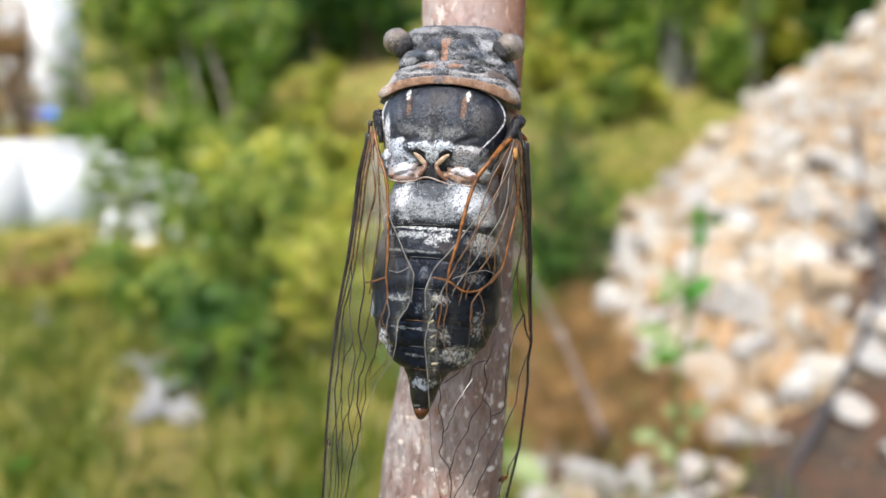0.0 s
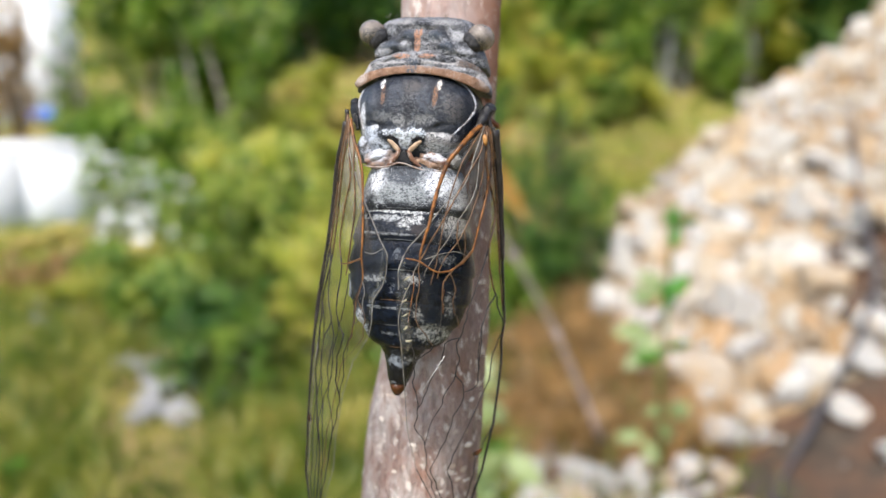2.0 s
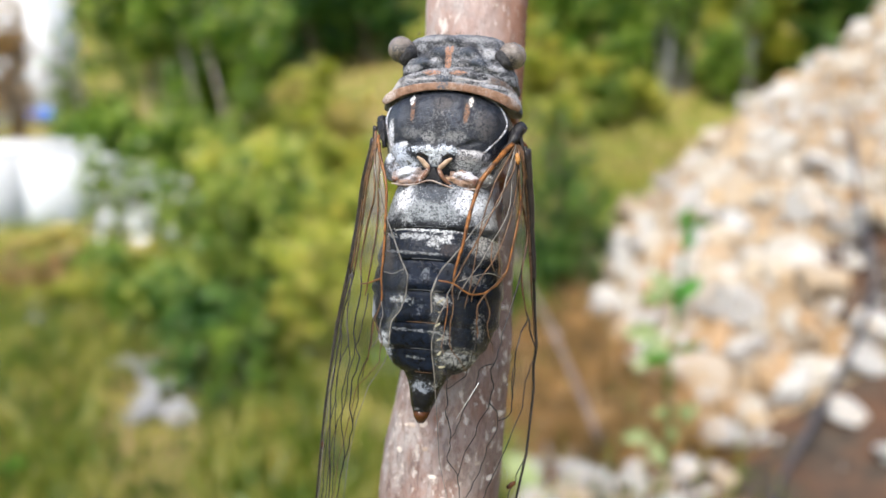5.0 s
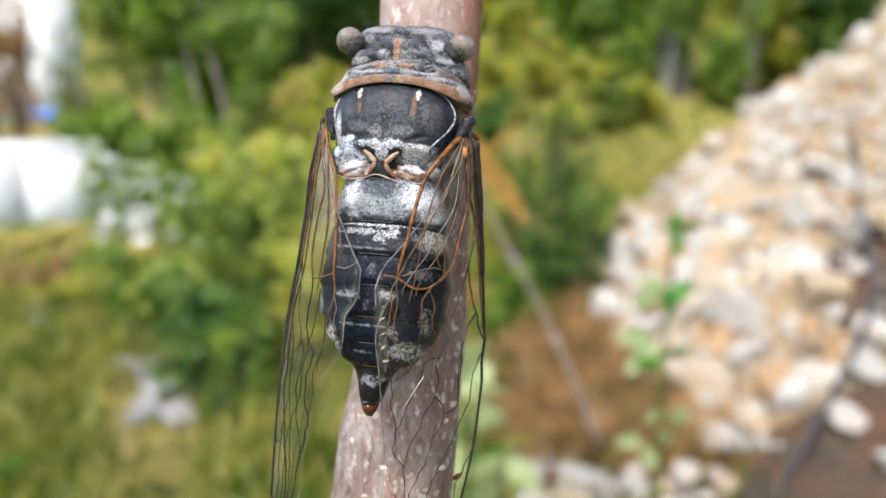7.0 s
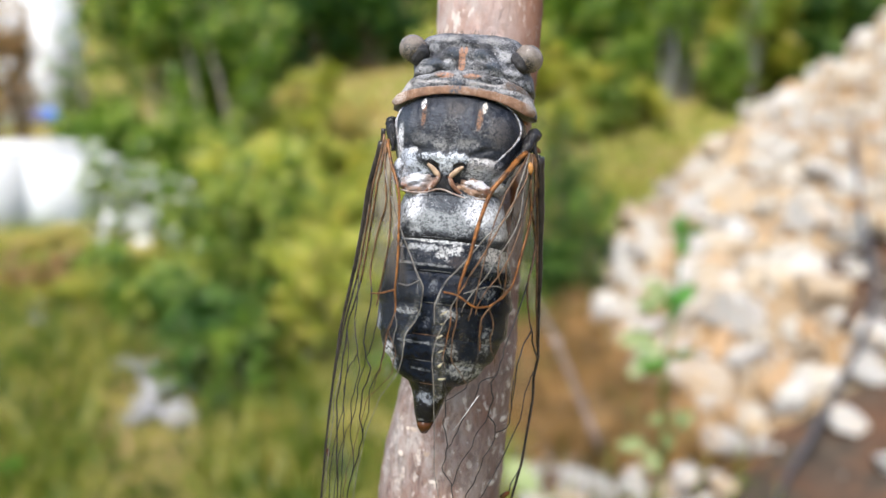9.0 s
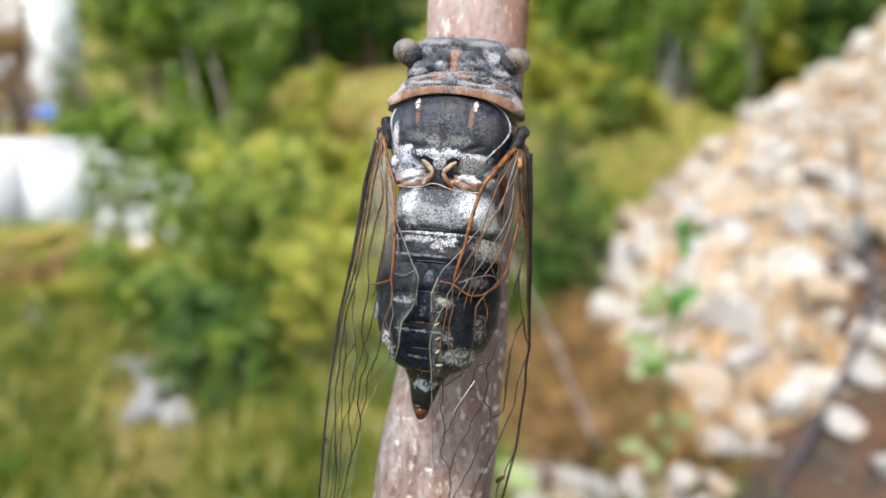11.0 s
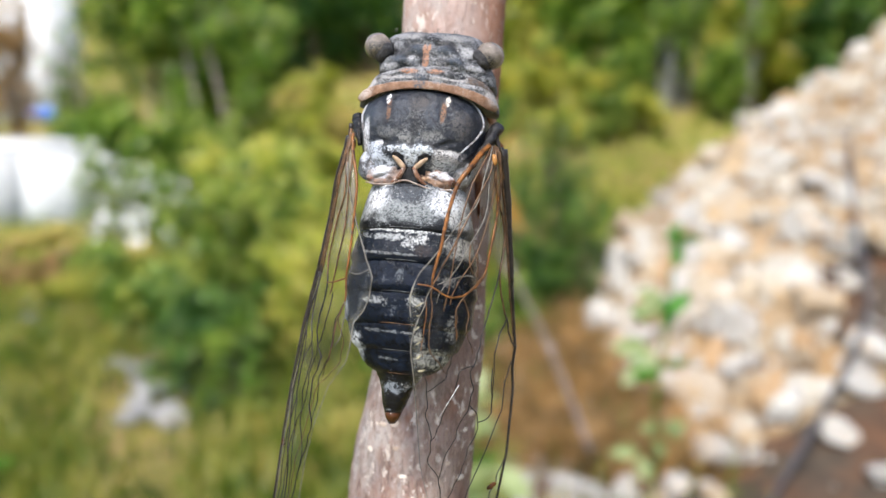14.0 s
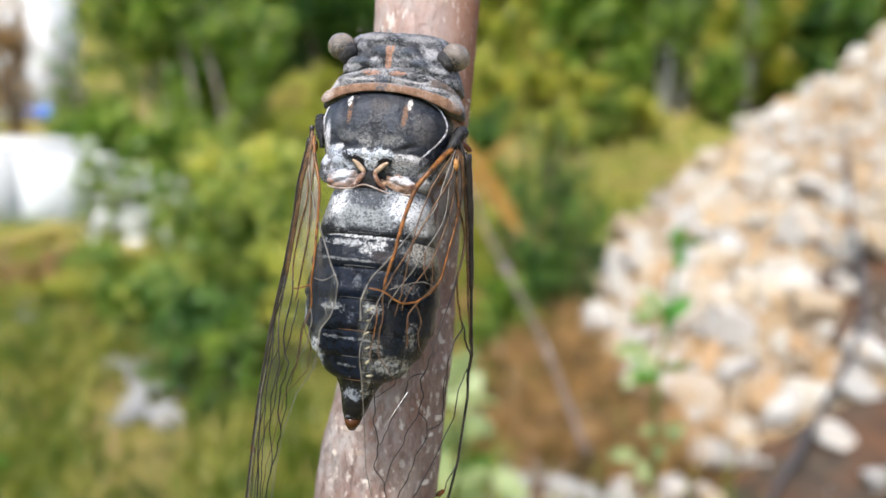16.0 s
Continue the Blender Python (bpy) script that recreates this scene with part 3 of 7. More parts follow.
def plant_by_building():
    """Trees and thin growth through which the white walls show."""
    tree = shrub("tree", 71, 3.3, 4.3, "leaf_bush", 5200, 0.21, "leafy green tree with pale slim trunks", 0.45, 0.34, "cane", 5, 0.0, 0.006)
    tree.matrix_basis = pose(-4.05, 11.2, ground_height(-4.05, 11.2), 0, 0, 40)
    tree = shrub("tree", 76, 1.9, 3.6, "leaf_green", 2300, 0.18, "slim leafy green tree beside the white building", 0.45, 0.3, "cane", 4, 0.0, 0.006)
    tree.matrix_basis = pose(-3.0, 10.2, ground_height(-3.0, 10.2), 0, 0, 10)
    for x, y, w, h, count, speck_count, seed in ((-3.75, 8.0, 0.70, 1.05, 560, 26, 78), (-3.35, 7.9, 0.95, 1.00, 760, 60, 72), (-2.95, 7.6, 0.90, 0.85, 640, 52, 73), (-2.5, 7.0, 0.80, 0.60, 460, 40, 75), (-1.80, 5.6, 0.50, 0.42, 260, 14, 79)):
        ob = shrub("shrub", seed, w, h, "leaf_green", count, 0.085, "green shrub with white specks added among its leaves beside the wall", 0.5, 0.12, "trunk", 6)
        ob.matrix_basis = pose(x, y, ground_height(x, y))
        rnd = random.Random(seed + 100)
        # small white fans, added as stand-ins for bright points between the leaves
        verts, faces = [], []
        for _ in range(speck_count):
            a, r = rnd.uniform(0, 6.28), 0.52 * w * math.sqrt(rnd.random())
            c = Vector((r * math.cos(a), r * math.sin(a) - 0.12 * w, h * rnd.uniform(0.15, 1.0) * (1 - 0.35 * (r / w))))
            turn = Euler((rnd.uniform(-0.9, 0.9), rnd.uniform(-0.9, 0.9), rnd.uniform(0, 6))).to_matrix()
            size = rnd.uniform(0.022, 0.052)
            for k in range(5):
                p, q = 1.257 * k, 1.257 * k + 0.55
                b = len(verts)
                verts += [c, c + turn @ Vector((size * math.cos(p - 0.5), size * math.sin(p - 0.5), -0.3 * size)), c + turn @ Vector((1.3 * size * math.cos(p), 1.3 * size * math.sin(p), -0.55 * size)), c + turn @ Vector((size * math.cos(q), size * math.sin(q), -0.3 * size))]
                faces.append((b, b + 1, b + 2, b + 3))
        tagged(raw("blossom", verts, faces, M["blossom"], ob), "white specks added for bright points between the leaves", kind="stuff")
    for x, y, h, seed in ((4.35, 14.6, 3.6, 81), (4.75, 14.9, 3.8, 82), (5.75, 14.3, 4.2, 83)):
        ob = shrub("tree", seed, 1.2, h, "leaf_green", 1100, 0.16, "slim tree with pale trunks at the edge of the woods", 0.45, 0.25, "pale_bark", 3, 0.0, 0.007)
        ob.matrix_basis = pose(x, y, ground_height(x, y))
    for x, y, w, h, count, seed in ((-6.6, 11.3, 1.3, 3.4, 1300, 74), (-5.5, 11.0, 0.6, 2.2, 260, 77)):
        ob = shrub("tree", seed, w, h, "dry_grass" if seed == 74 else "leaf_green", count, 0.14, "sparse withered tree before the white wall" if seed == 74 else "sparse slim green tree before the white wall", 0.5, 0.2)
        ob.matrix_basis = pose(x, y, ground_height(x, y))


plant_by_building()


def plant_woods():
    rnd = random.Random(21)
    first = shrub("tree", 31, 1.0, 1.0, "leaf_wood", 2600, 0.085, "broad yellow-green tree on the far hillside")
    second = shrub("tree", 32, 1.0, 1.0, "leaf_yellow", 2600, 0.085, "leafy green tree on the far hillside")
    own = {}
    for row, y in ((0, 20.5), (1, 26.0)):
        for i in range(12):
            x = (-0.75 + 1.5 * i / 11) * y + rnd.uniform(-1, 1)
            if -15.5 < x < -8.0:
                continue
            src = second if rnd.random() < 0.35 else first
            yy = y + rnd.uniform(-1.5, 1.5)
            m = Matrix.LocRotScale((x, yy, ground_height(x, yy) - 0.1), Euler((0, 0, rnd.uniform(0, 6.28))), (3.6, 3.6, rnd.uniform(3.5, 5.5)))
            if src.name in own:
                copy_thing(src, m)
            else:
                own[src.name] = (src, m)
    for src, m in own.values():
        src.matrix_basis = m


plant_woods()


def make_meadow():
    """Coarse tufts on the hillside beyond the near grass."""
    rnd = random.Random(14)
    verts, faces = [], []
    for _ in range(42000):
        y = 5.5 + 24 * rnd.random() ** 1.5
        x = rnd.uniform(-0.80, 0.75) * y
        if heap_height(x, y) > -0.1:
            continue
        z, h, a, w = ground_height(x, y) - 0.02, rnd.uniform(0.10, 0.30), rnd.uniform(0, 6.28), rnd.uniform(0.010, 0.028)
        lx, ly, cx, cy, b = rnd.gauss(0, 0.5) * h, rnd.gauss(0, 0.5) * h, math.cos(a) * w, math.sin(a) * w, len(verts)
        verts += [(x - cx, y - cy, z), (x + cx, y + cy, z), (x + lx, y + ly, z + h)]
        faces.append((b, b + 1, b + 2))
    tagged(raw("meadow", verts, faces, M["meadow"]), "coarse straw and lime tufts of grass on the hillside", "grass", kind="stuff")


make_meadow()


def make_grass():
    rnd = random.Random(4)
    verts, faces = [], []
    for _ in range(60000):
        y = 1.3 + 11.6 * rnd.random() ** 1.6
        x = rnd.uniform(-0.80, 0.64) * (y + 0.4)
        if heap_height(x, y) > -0.1 or (x > 0.3 and y < 4.4 and rnd.random() < 0.93):
            continue
        if noise.noise((x * 1.2, y * 1.2, 3)) < -0.42:
            continue
        z = ground_height(x, y) - 0.01
        h = rnd.uniform(0.06, 0.24) * (0.42 if abs(x / y + 0.43) < 0.07 and y < 3.4 else 1)
        a = rnd.uniform(0, 6.28)
        w = rnd.uniform(0.004, 0.009)
        lx, ly = rnd.gauss(0, 0.35) * h, rnd.gauss(0, 0.35) * h
        cx, cy = math.cos(a) * w, math.sin(a) * w
        b = len(verts)
        verts += [(x - cx, y - cy, z), (x + cx, y + cy, z), (x + cx * 0.7 + lx * 0.35, y + cy * 0.7 + ly * 0.35, z + h * 0.6),
                  (x - cx * 0.7 + lx * 0.35, y - cy * 0.7 + ly * 0.35, z + h * 0.6), (x + lx, y + ly, z + h)]
        faces += [(b, b + 1, b + 2, b + 3), (b + 3, b + 2, b + 4)]
    for _ in range(110000):
        a, r = rnd.uniform(0, 6.283), 7.5 * rnd.random() ** 0.62
        x, y = r * math.cos(a) - 1.0, r * math.sin(a) + 1.0
        ragged = 0.7 * noise.noise((x * 0.9, y * 0.9, 8)) + 0.3 * noise.noise((x * 3, y * 3, 2))
        if (1.6 + ragged < y and -0.82 * y + ragged < x) or heap_height(x, y) > -0.1 or math.hypot(x, y) < 0.15 or noise.noise((x * 1.2, y * 1.2, 3)) < -0.25:
            continue
        z, h, a, w = ground_height(x, y) - 0.01, rnd.uniform(0.06, 0.24), rnd.uniform(0, 6.28), rnd.uniform(0.004, 0.009)
        lx, ly, cx, cy, b = rnd.gauss(0, 0.35) * h, rnd.gauss(0, 0.35) * h, math.cos(a) * w, math.sin(a) * w, len(verts)
        verts += [(x - cx, y - cy, z), (x + cx, y + cy, z), (x + lx, y + ly, z + h)]
        faces += [(b, b + 1, b + 2)]
    dry_v, dry_f = [], []
    for _ in range(12000):
        x, y = rnd.uniform(0.15, 1.2), rnd.uniform(2.6, 4.9)
        if heap_height(x, y) > 0.02:
            continue
        z, h, a, w = ground_height(x, y) - 0.01, rnd.uniform(0.05, 0.22), rnd.uniform(0, 6.28), rnd.uniform(0.003, 0.007)
        lx, ly, cx, cy, b = rnd.gauss(0, 0.6) * h, rnd.gauss(0, 0.6) * h, math.cos(a) * w, math.sin(a) * w, len(dry_v)
        dry_v += [(x - cx, y - cy, z), (x + cx, y + cy, z), (x + lx, y + ly, z + h)]
        dry_f += [(b, b + 1, b + 2)]
    tagged(raw("dry_grass", dry_v, dry_f, M["dry_grass"]), "flattened brown dry grass at the foot of the bank", "grass", kind="stuff")
    tagged(raw("grass", verts, faces, M["grass"]), "tall dry yellow-green meadow grass", "grass", kind="stuff")


make_grass()


# ---- far buildings ----
def box(bm, x0, x1, y0, y1, z0, z1):
    v = [bm.verts.new(p) for p in ((x0, y0, z0), (x1, y0, z0), (x1, y1, z0), (x0, y1, z0), (x0, y0, z1), (x1, y0, z1), (x1, y1, z1), (x0, y1, z1))]
    for f in ((0, 1, 2, 3), (4, 7, 6, 5), (0, 4, 5, 1), (1, 5, 6, 2), (2, 6, 7, 3), (3, 7, 4, 0)):
        bm.faces.new([v[i] for i in f])
    bmesh.ops.recalc_face_normals(bm, faces=bm.faces)
    return bm


def white_building(x, y, w, d, h, turn, label):
    root = tagged(new("building"), label, "building")
    z = ground_height(x, y)
    root.matrix_basis = pose(x, y, z, 0, 0, turn)
    part("wall", box(bmesh.new(), -w / 2, w / 2, 0, d, -0.6, h), M["whitewash"], root)
    # thin grey sheet over the left part of the front
    part("plaster_patch", box(bmesh.new(), -w / 2, w * 0.07, -0.006, 0, -0.5, h - 0.05), M["roof_grey"], root, "greyish patch on the left of the front wall")
    part("roof", box(bmesh.new(), -w / 2 - 0.01, w / 2 + 0.01, -0.01, d + 0.01, h, h + 0.04), M["roof_grey"], root, "flat pale roof slab")
    return root


white_building(-4.88, 8.3, 1.95, 1.6, 0.93, 28, "low white-plastered building behind the shrubs")
white_building(-7.7, 14.0, 1.1, 1.2, 2.6, 0, "tall white-plastered building on the hillside")


def make_tarp():
    bm = bmesh.new()
    rings = []
    for i in range(9):
        t = i / 8
        rings.append([(-7.25 + 0.5 * t + 0.02 * math.sin(k * 2.1 + i), 13.2 + 0.25 * math.cos(k * 0.785), 0.86 + 0.15 * math.sin(k * 0.785) * (0.6 + 0.4 * math.sin(3.14 * t))) for k in range(8)])
    ob = part("tarpaulin", skin(bm, rings), M["blue"])
    return tagged(ob, "crumpled blue tarpaulin beside the white building", "tarpaulin")


make_tarp()


# ---- near plants ----
def dark_branch():
    pts = spline([(2.60, 4.85, 1.28), (2.54, 4.62, 1.22), (2.20, 3.84, 0.86), (1.93, 3.16, 0.57), (1.60, 2.78, 0.30), (1.26, 2.46, 0.05), (1.15, 2.3, 0.02)], 6)
    ob = part("branch", tube(bmesh.new(), pts, [0.012 + 0.002 * math.sin(i) for i in range(len(pts))], 8), M["dark_twig"])
    return tagged(ob, "dark bare branch lying across the pale rocks", "branch")


dark_branch()


def sprig(name, points, leaf_sets, radius, label, stem_material):
    """A thin stem with groups of leaves: (height along 0..1, count, size, material)."""
    root = tagged(new(name), label, "plant")
    rnd = random.Random(len(points) + 7)
    pts = spline(points, 6)
    part("stem", tube(bmesh.new(), pts, radius, 6), stem_material, root)
    for t, count, size, spread, mat in leaf_sets:
        p = pts[int(t * (len(pts) - 1))]
        for _ in range(count):
            d = Vector((rnd.gauss(0, 1), rnd.gauss(0, 0.6), rnd.gauss(0, 0.7))).normalized()
            s = d.cross(Vector((rnd.gauss(0, 0.3), -1, rnd.gauss(0, 0.3)))).normalized()
            u = d.cross(s)
            q = p + Vector((rnd.gauss(0, spread), rnd.gauss(0, spread), rnd.gauss(0, spread)))
            verts = []
            for i in range(6):
                k = i / 5
                wd = size * 0.28 * math.sin(math.pi * (0.06 + 0.9 * k)) ** 0.8
                mid = q + d * size * k + u * size * 0.18 * k * k
                verts += [mid - s * wd + u * wd * 0.3, mid, mid + s * wd + u * wd * 0.3]
            faces = [(3 * i + j, 3 * i + j + 1, 3 * i + j + 4, 3 * i + j + 3) for i in range(5) for j in (0, 1)]
            raw("leaf", verts, faces, M[mat], root, True)
    return root


def leaf_blade(root, q, d, size, width, mat, droop=0.18, name="leaf"):
    """One long leaf from q along d."""
    d = d.normalized()
    s = d.cross(Vector((0, -1, 0.1))).normalized()
    u = s.cross(d)
    verts = []
    for i in range(8):
        k = i / 7
        wd = width * math.sin(math.pi * (0.08 + 0.88 * k)) ** 0.8
        mid = q + d * size * k - Vector((0, 0, 1)) * size * droop * k * k
        verts += [mid - s * wd + u * wd * 0.3, mid, mid + s * wd + u * wd * 0.3]
    faces = [(3 * i + j, 3 * i + j + 1, 3 * i + j + 4, 3 * i + j + 3) for i in range(7) for j in (0, 1)]
    return raw(name, verts, faces, M[mat], root, True)


def cane():
    """A dry cane that leans out of the rubble, with withered leaves at its top."""
    root = tagged(new("cane"), "dry pinkish-brown cane with withered orange leaves", "cane")
    pts = spline([(0.665, 2.84, -0.08), (0.645, 2.77, 0.02), (0.386, 2.38, 0.63), (0.128, 1.9, 1.139), (0.06, 1.78, 1.31)], 6)
    part("stalk", tube(bmesh.new(), pts, [0.015 - 0.012 * i / (len(pts) - 1) for i in range(len(pts))], 8), M["cane"], root)
    for i in (7, 12, 16):
        part("joint", blob_at(pts[i], 0.016), M["cane"], root)
    leaf_blade(root, Vector((0.03, 1.9, 1.40)), Vector((0.18, 0, -0.20)), 0.27, 0.017, "leaf_orange", 0.1)
    leaf_blade(root, Vector((0.06, 1.9, 1.30)), Vector((0.16, 0, -0.12)), 0.21, 0.020, "leaf_orange", 0.25)
    leaf_blade(root, Vector((0.09, 1.88, 1.28)), Vector((0.11, 0, 0.14)), 0.16, 0.008, "leaf_orange", 0.1)
    leaf_blade(root, Vector((0.10, 1.86, 1.22)), Vector((-0.10, 0, 0.12)), 0.16, 0.014, "leaf_orange", 0.1)
    return root


def blob_at(p, r):
    bm = bmesh.new()
    bmesh.ops.create_uvsphere(bm, u_segments=10, v_segments=6, radius=r)
    bm.transform(Matrix.Translation(p))
    return bm


cane()
weed = sprig("weed", [(0.44, 1.5, -0.05), (0.47, 1.5, 0.35), (0.50, 1.5, 0.65), (0.488, 1.5, 0.85), (0.50, 1.5, 1.03), (0.502, 1.5, 1.2)],
             [(1.0, 4, 0.05, 0.008, "leaf_bright"), (0.80, 5, 0.06, 0.012, "leaf_bright"), (0.64, 4, 0.06, 0.012, "leaf_bright"), (0.5, 4, 0.05, 0.02, "leaf_pale")],
             0.004, "thin green weed with bright and pale leaves", M["leaf_dark"])
for q, d, z in (((0.46, 1.5, 0.955), (-0.8, 0, 0.2), 0.075), ((0.47, 1.5, 0.95), (-0.2, 0, -0.5), 0.06), ((0.475, 1.5, 1.06), (-0.6, 0, 0.5), 0.055), ((0.48, 1.5, 1.08), (-0.5, 0, -0.5), 0.06), ((0.46, 1.5, 0.92), (-0.7, 0, -0.5), 0.06), ((0.455, 1.5, 0.71), (-0.8, 0, 0.2), 0.06), ((0.46, 1.5, 0.70), (0.3, 0, -0.5), 0.055)):
    leaf_blade(weed, Vector(q), Vector(d), z, z * 0.3, "leaf_pale")
sprig("weed", [(0.05, 1.25, -0.05), (0.03, 1.22, 0.4), (0.04, 1.2, 0.75), (0.05, 1.2, 0.9), (0.02, 1.2, 1.02)],
      [(1.0, 4, 0.06, 0.01, "leaf_pale"), (0.9, 5, 0.075, 0.018, "leaf_pale"), (0.8, 5, 0.075, 0.02, "leaf_pale"), (0.7, 5, 0.075, 0.025, "leaf_pale"), (0.6, 5, 0.075, 0.025, "leaf_pale"), (0.5, 4, 0.075, 0.025, "leaf_pale")],
      0.004, "pale green weed rising from the grass", M["leaf_dark"])
nodding = sprig("weed", [(-0.29, 1.0, -0.05), (-0.295, 1.0, 0.4), (-0.30, 1.0, 0.7), (-0.30, 1.0, 0.84)], [(1.0, 3, 0.032, 0.004, "leaf_pale"), (0.94, 3, 0.035, 0.012, "leaf_pale"), (0.84, 5, 0.045, 0.02, "leaf_dark")],
                0.004, "pale green weed nodding in the grass", M["leaf_dark"])
for x, y in ((-0.27, 3.6), (0.36, 4.2), (0.46, 4.3), (-1.62, 2.46), (0.17, 2.5)):
    z = ground_height(x, y)
    sprig("seedling", [(x, y, z - 0.03), (x + 0.01, y, z + 0.06), (x, y, z + 0.14)], [(0.95, 6, 0.07, 0.03, "leaf_bright"), (0.5, 5, 0.06, 0.03, "leaf_bright")], 0.004,
          "small bright green seedling in dry grass", M["leaf_dark"])


# ---- the sapling stem on which the cicada sits (millimetres) ----
MM = Matrix.Scale(0.001, 4)


def stem_line(y):
    """The stem's sideways place at height y, in millimetres."""
    return 0.4 + 0.066 * (y + 8) + curve_at([(-1500, 0), (-90, 0), (-60, -0.6), (-34, -0.25), (-26, 0.2), (-18, 0.95), (-8, 1.0), (20, 1.05), (60, 0.8), (90, 0.4)], y)


def make_sapling():
    root = tagged(new("sapling"), "speckled grey-brown bark of a slim sapling stem", "tree")
    rnd = random.Random(3)

    def radius(y):
        return curve_at([(-1500, 9), (-200, 7.2), (-60, 6.6), (-36, 6.25), (-26, 6.2), (-20, 5.75), (-8, 5.4), (4, 5.3), (12, 5.3), (20, 5.35), (80, 5.1), (320, 3.0)], y)

    ys = np.concatenate([np.linspace(-1460, -90, 20), np.linspace(-80, 60, 141), np.linspace(70, 320, 12)])
    rings = []
    for y in ys:
        cx = stem_line(y)
        cz = -13.2 - 0.02 * abs(y)
        r = radius(y)
        ring = []
        for k in range(40):
            a = 2 * math.pi * k / 40
            q = r * (1 + 0.012 * noise.noise((math.cos(a) * 9, math.sin(a) * 9, y * 2.2)) + 0.035 * noise.noise((math.cos(a) * 1.3, math.sin(a) * 1.3, y * 0.12)) + 0.02 * noise.noise((math.cos(a) * 4, math.sin(a) * 4, y * 0.6)))
            ring.append(Vector((cx + q * math.cos(a), y, cz + q * math.sin(a))))
        rings.append(ring)
    bm = skin(bmesh.new(), rings)
    bm.transform(MM)
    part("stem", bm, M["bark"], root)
    scar = [(stem_line(25 + 1.6 * math.cos(a)) + 5.2 * math.cos(a), 25 + 1.6 * math.cos(a), -13.7 + 5.2 * math.sin(a)) for a in np.linspace(0.1, 3.0, 24)]
    ring = tube(bmesh.new(), scar, [0.12 + 0.05 * math.sin(i * 1.7) for i in range(24)], 6)
    ring.transform(MM)
    part("scar", ring, M["trunk"], root, "dark ring scar round the shoot")
    shapes = []
    for i in range(4):
        dot = bmesh.new()
        bmesh.ops.create_uvsphere(dot, u_segments=8, v_segments=5, radius=1)
        for v in dot.verts:
            v.co *= 1 + 0.3 * noise.noise(v.co * 1.5 + Vector((i * 7, 0, 0)))
        me = bpy.data.meshes.new("lenticel")
        dot.to_mesh(me)
        dot.free()
        for p in me.polygons:
            p.use_smooth = True
        me.materials.append(M["cork"])
        shapes.append(me)
    for _ in range(300):
        y, a = rnd.uniform(-48, 34), rnd.uniform(0.05, 3.1)
        r = radius(y)
        if y > 8 and rnd.random() < 0.5:
            continue
        ob = new("lenticel", rnd.choice(shapes))
        ob.parent = root
        k = rnd.choice((0.09, 0.12, 0.15, 0.18, 0.23, 0.28, 0.34)) * (0.001 if y < 8 else 0.0007)
        cx = stem_line(y)
        n = Vector((math.cos(a), 0, math.sin(a)))
        p = Vector((cx, y, -13.2 - 0.02 * abs(y))) + n * (r * 0.99)
        ob.matrix_basis = Matrix.Translation(p * 0.001) @ n.to_track_quat("Z", "Y").to_matrix().to_4x4() @ Matrix.Diagonal((k * rnd.uniform(0.8, 1.2), k * rnd.uniform(1.1, 2.6), k * 0.22, 1))
    return root


sapling = make_sapling()

# ---- the cicada ----
LEAN = pose(-0.68, 0, 0, 0, 0, -4.9)
ROLL = LEAN @ pose(0.55, 0, -3, 0, -8, 0) @ pose(0, 0, 3)
cicada = tagged(new("cicada"), "black cicada dusted with white wax, clinging head up to the stem", "insect")
BODY_LOC, BODY_ROT, BODY_SCALE = (MM @ ROLL).inverted().decompose()


class Shell(Nodes):
    """Insect surfaces: patches are placed in the body's own millimetres."""

    def patch(self, x, y, a, b, soft=0.25, wob=0.6, scale=1600):
        first = self.t.nodes.new("ShaderNodeMapping")
        first.inputs["Location"].default_value = BODY_LOC
        first.inputs["Rotation"].default_value = BODY_ROT.to_euler()
        first.inputs["Scale"].default_value = BODY_SCALE
        self.link(self.coords(), first.inputs["Vector"])
        second = self.t.nodes.new("ShaderNodeMapping")
        second.inputs["Location"].default_value = (-x / a, -y / b, 0)
        second.inputs["Scale"].default_value = (1 / a, 1 / b, 0)
        self.link(first.outputs["Vector"], second.inputs["Vector"])
        ln = self.t.nodes.new("ShaderNodeVectorMath")
        ln.operation = "LENGTH"
        self.link(second.outputs["Vector"], ln.inputs[0])
        add = self.t.nodes.new("ShaderNodeMath")
        add.operation = "MULTIPLY_ADD"
        self.link(self.mix(0.4, self.noise(scale, 7, 0.7), self.noise(scale * 3.1, 6, 0.75, None, 1.2)), add.inputs[0])
        add.inputs[1].default_value = wob * 2
        add.inputs[2].default_value = -wob
        total = self.t.nodes.new("ShaderNodeMath")
        self.link(ln.outputs["Value"], total.inputs[0])
        self.link(add.outputs[0], total.inputs[1])
        half = self.t.nodes.new("ShaderNodeMath")
        half.operation = "MULTIPLY"
        half.inputs[1].default_value = 0.5
        self.link(total.outputs[0], half.inputs[0])
        soft *= 0.6
        return self.ramp(half.outputs[0], (0.5 - soft / 2, (1, 1, 1)), (0.5 + soft / 2, (0, 0, 0)))

    def either(self, *masks):
        m = masks[0]
        for q in masks[1:]:
            m = self.mix(1.0, m, q, "LIGHTEN")
        return m


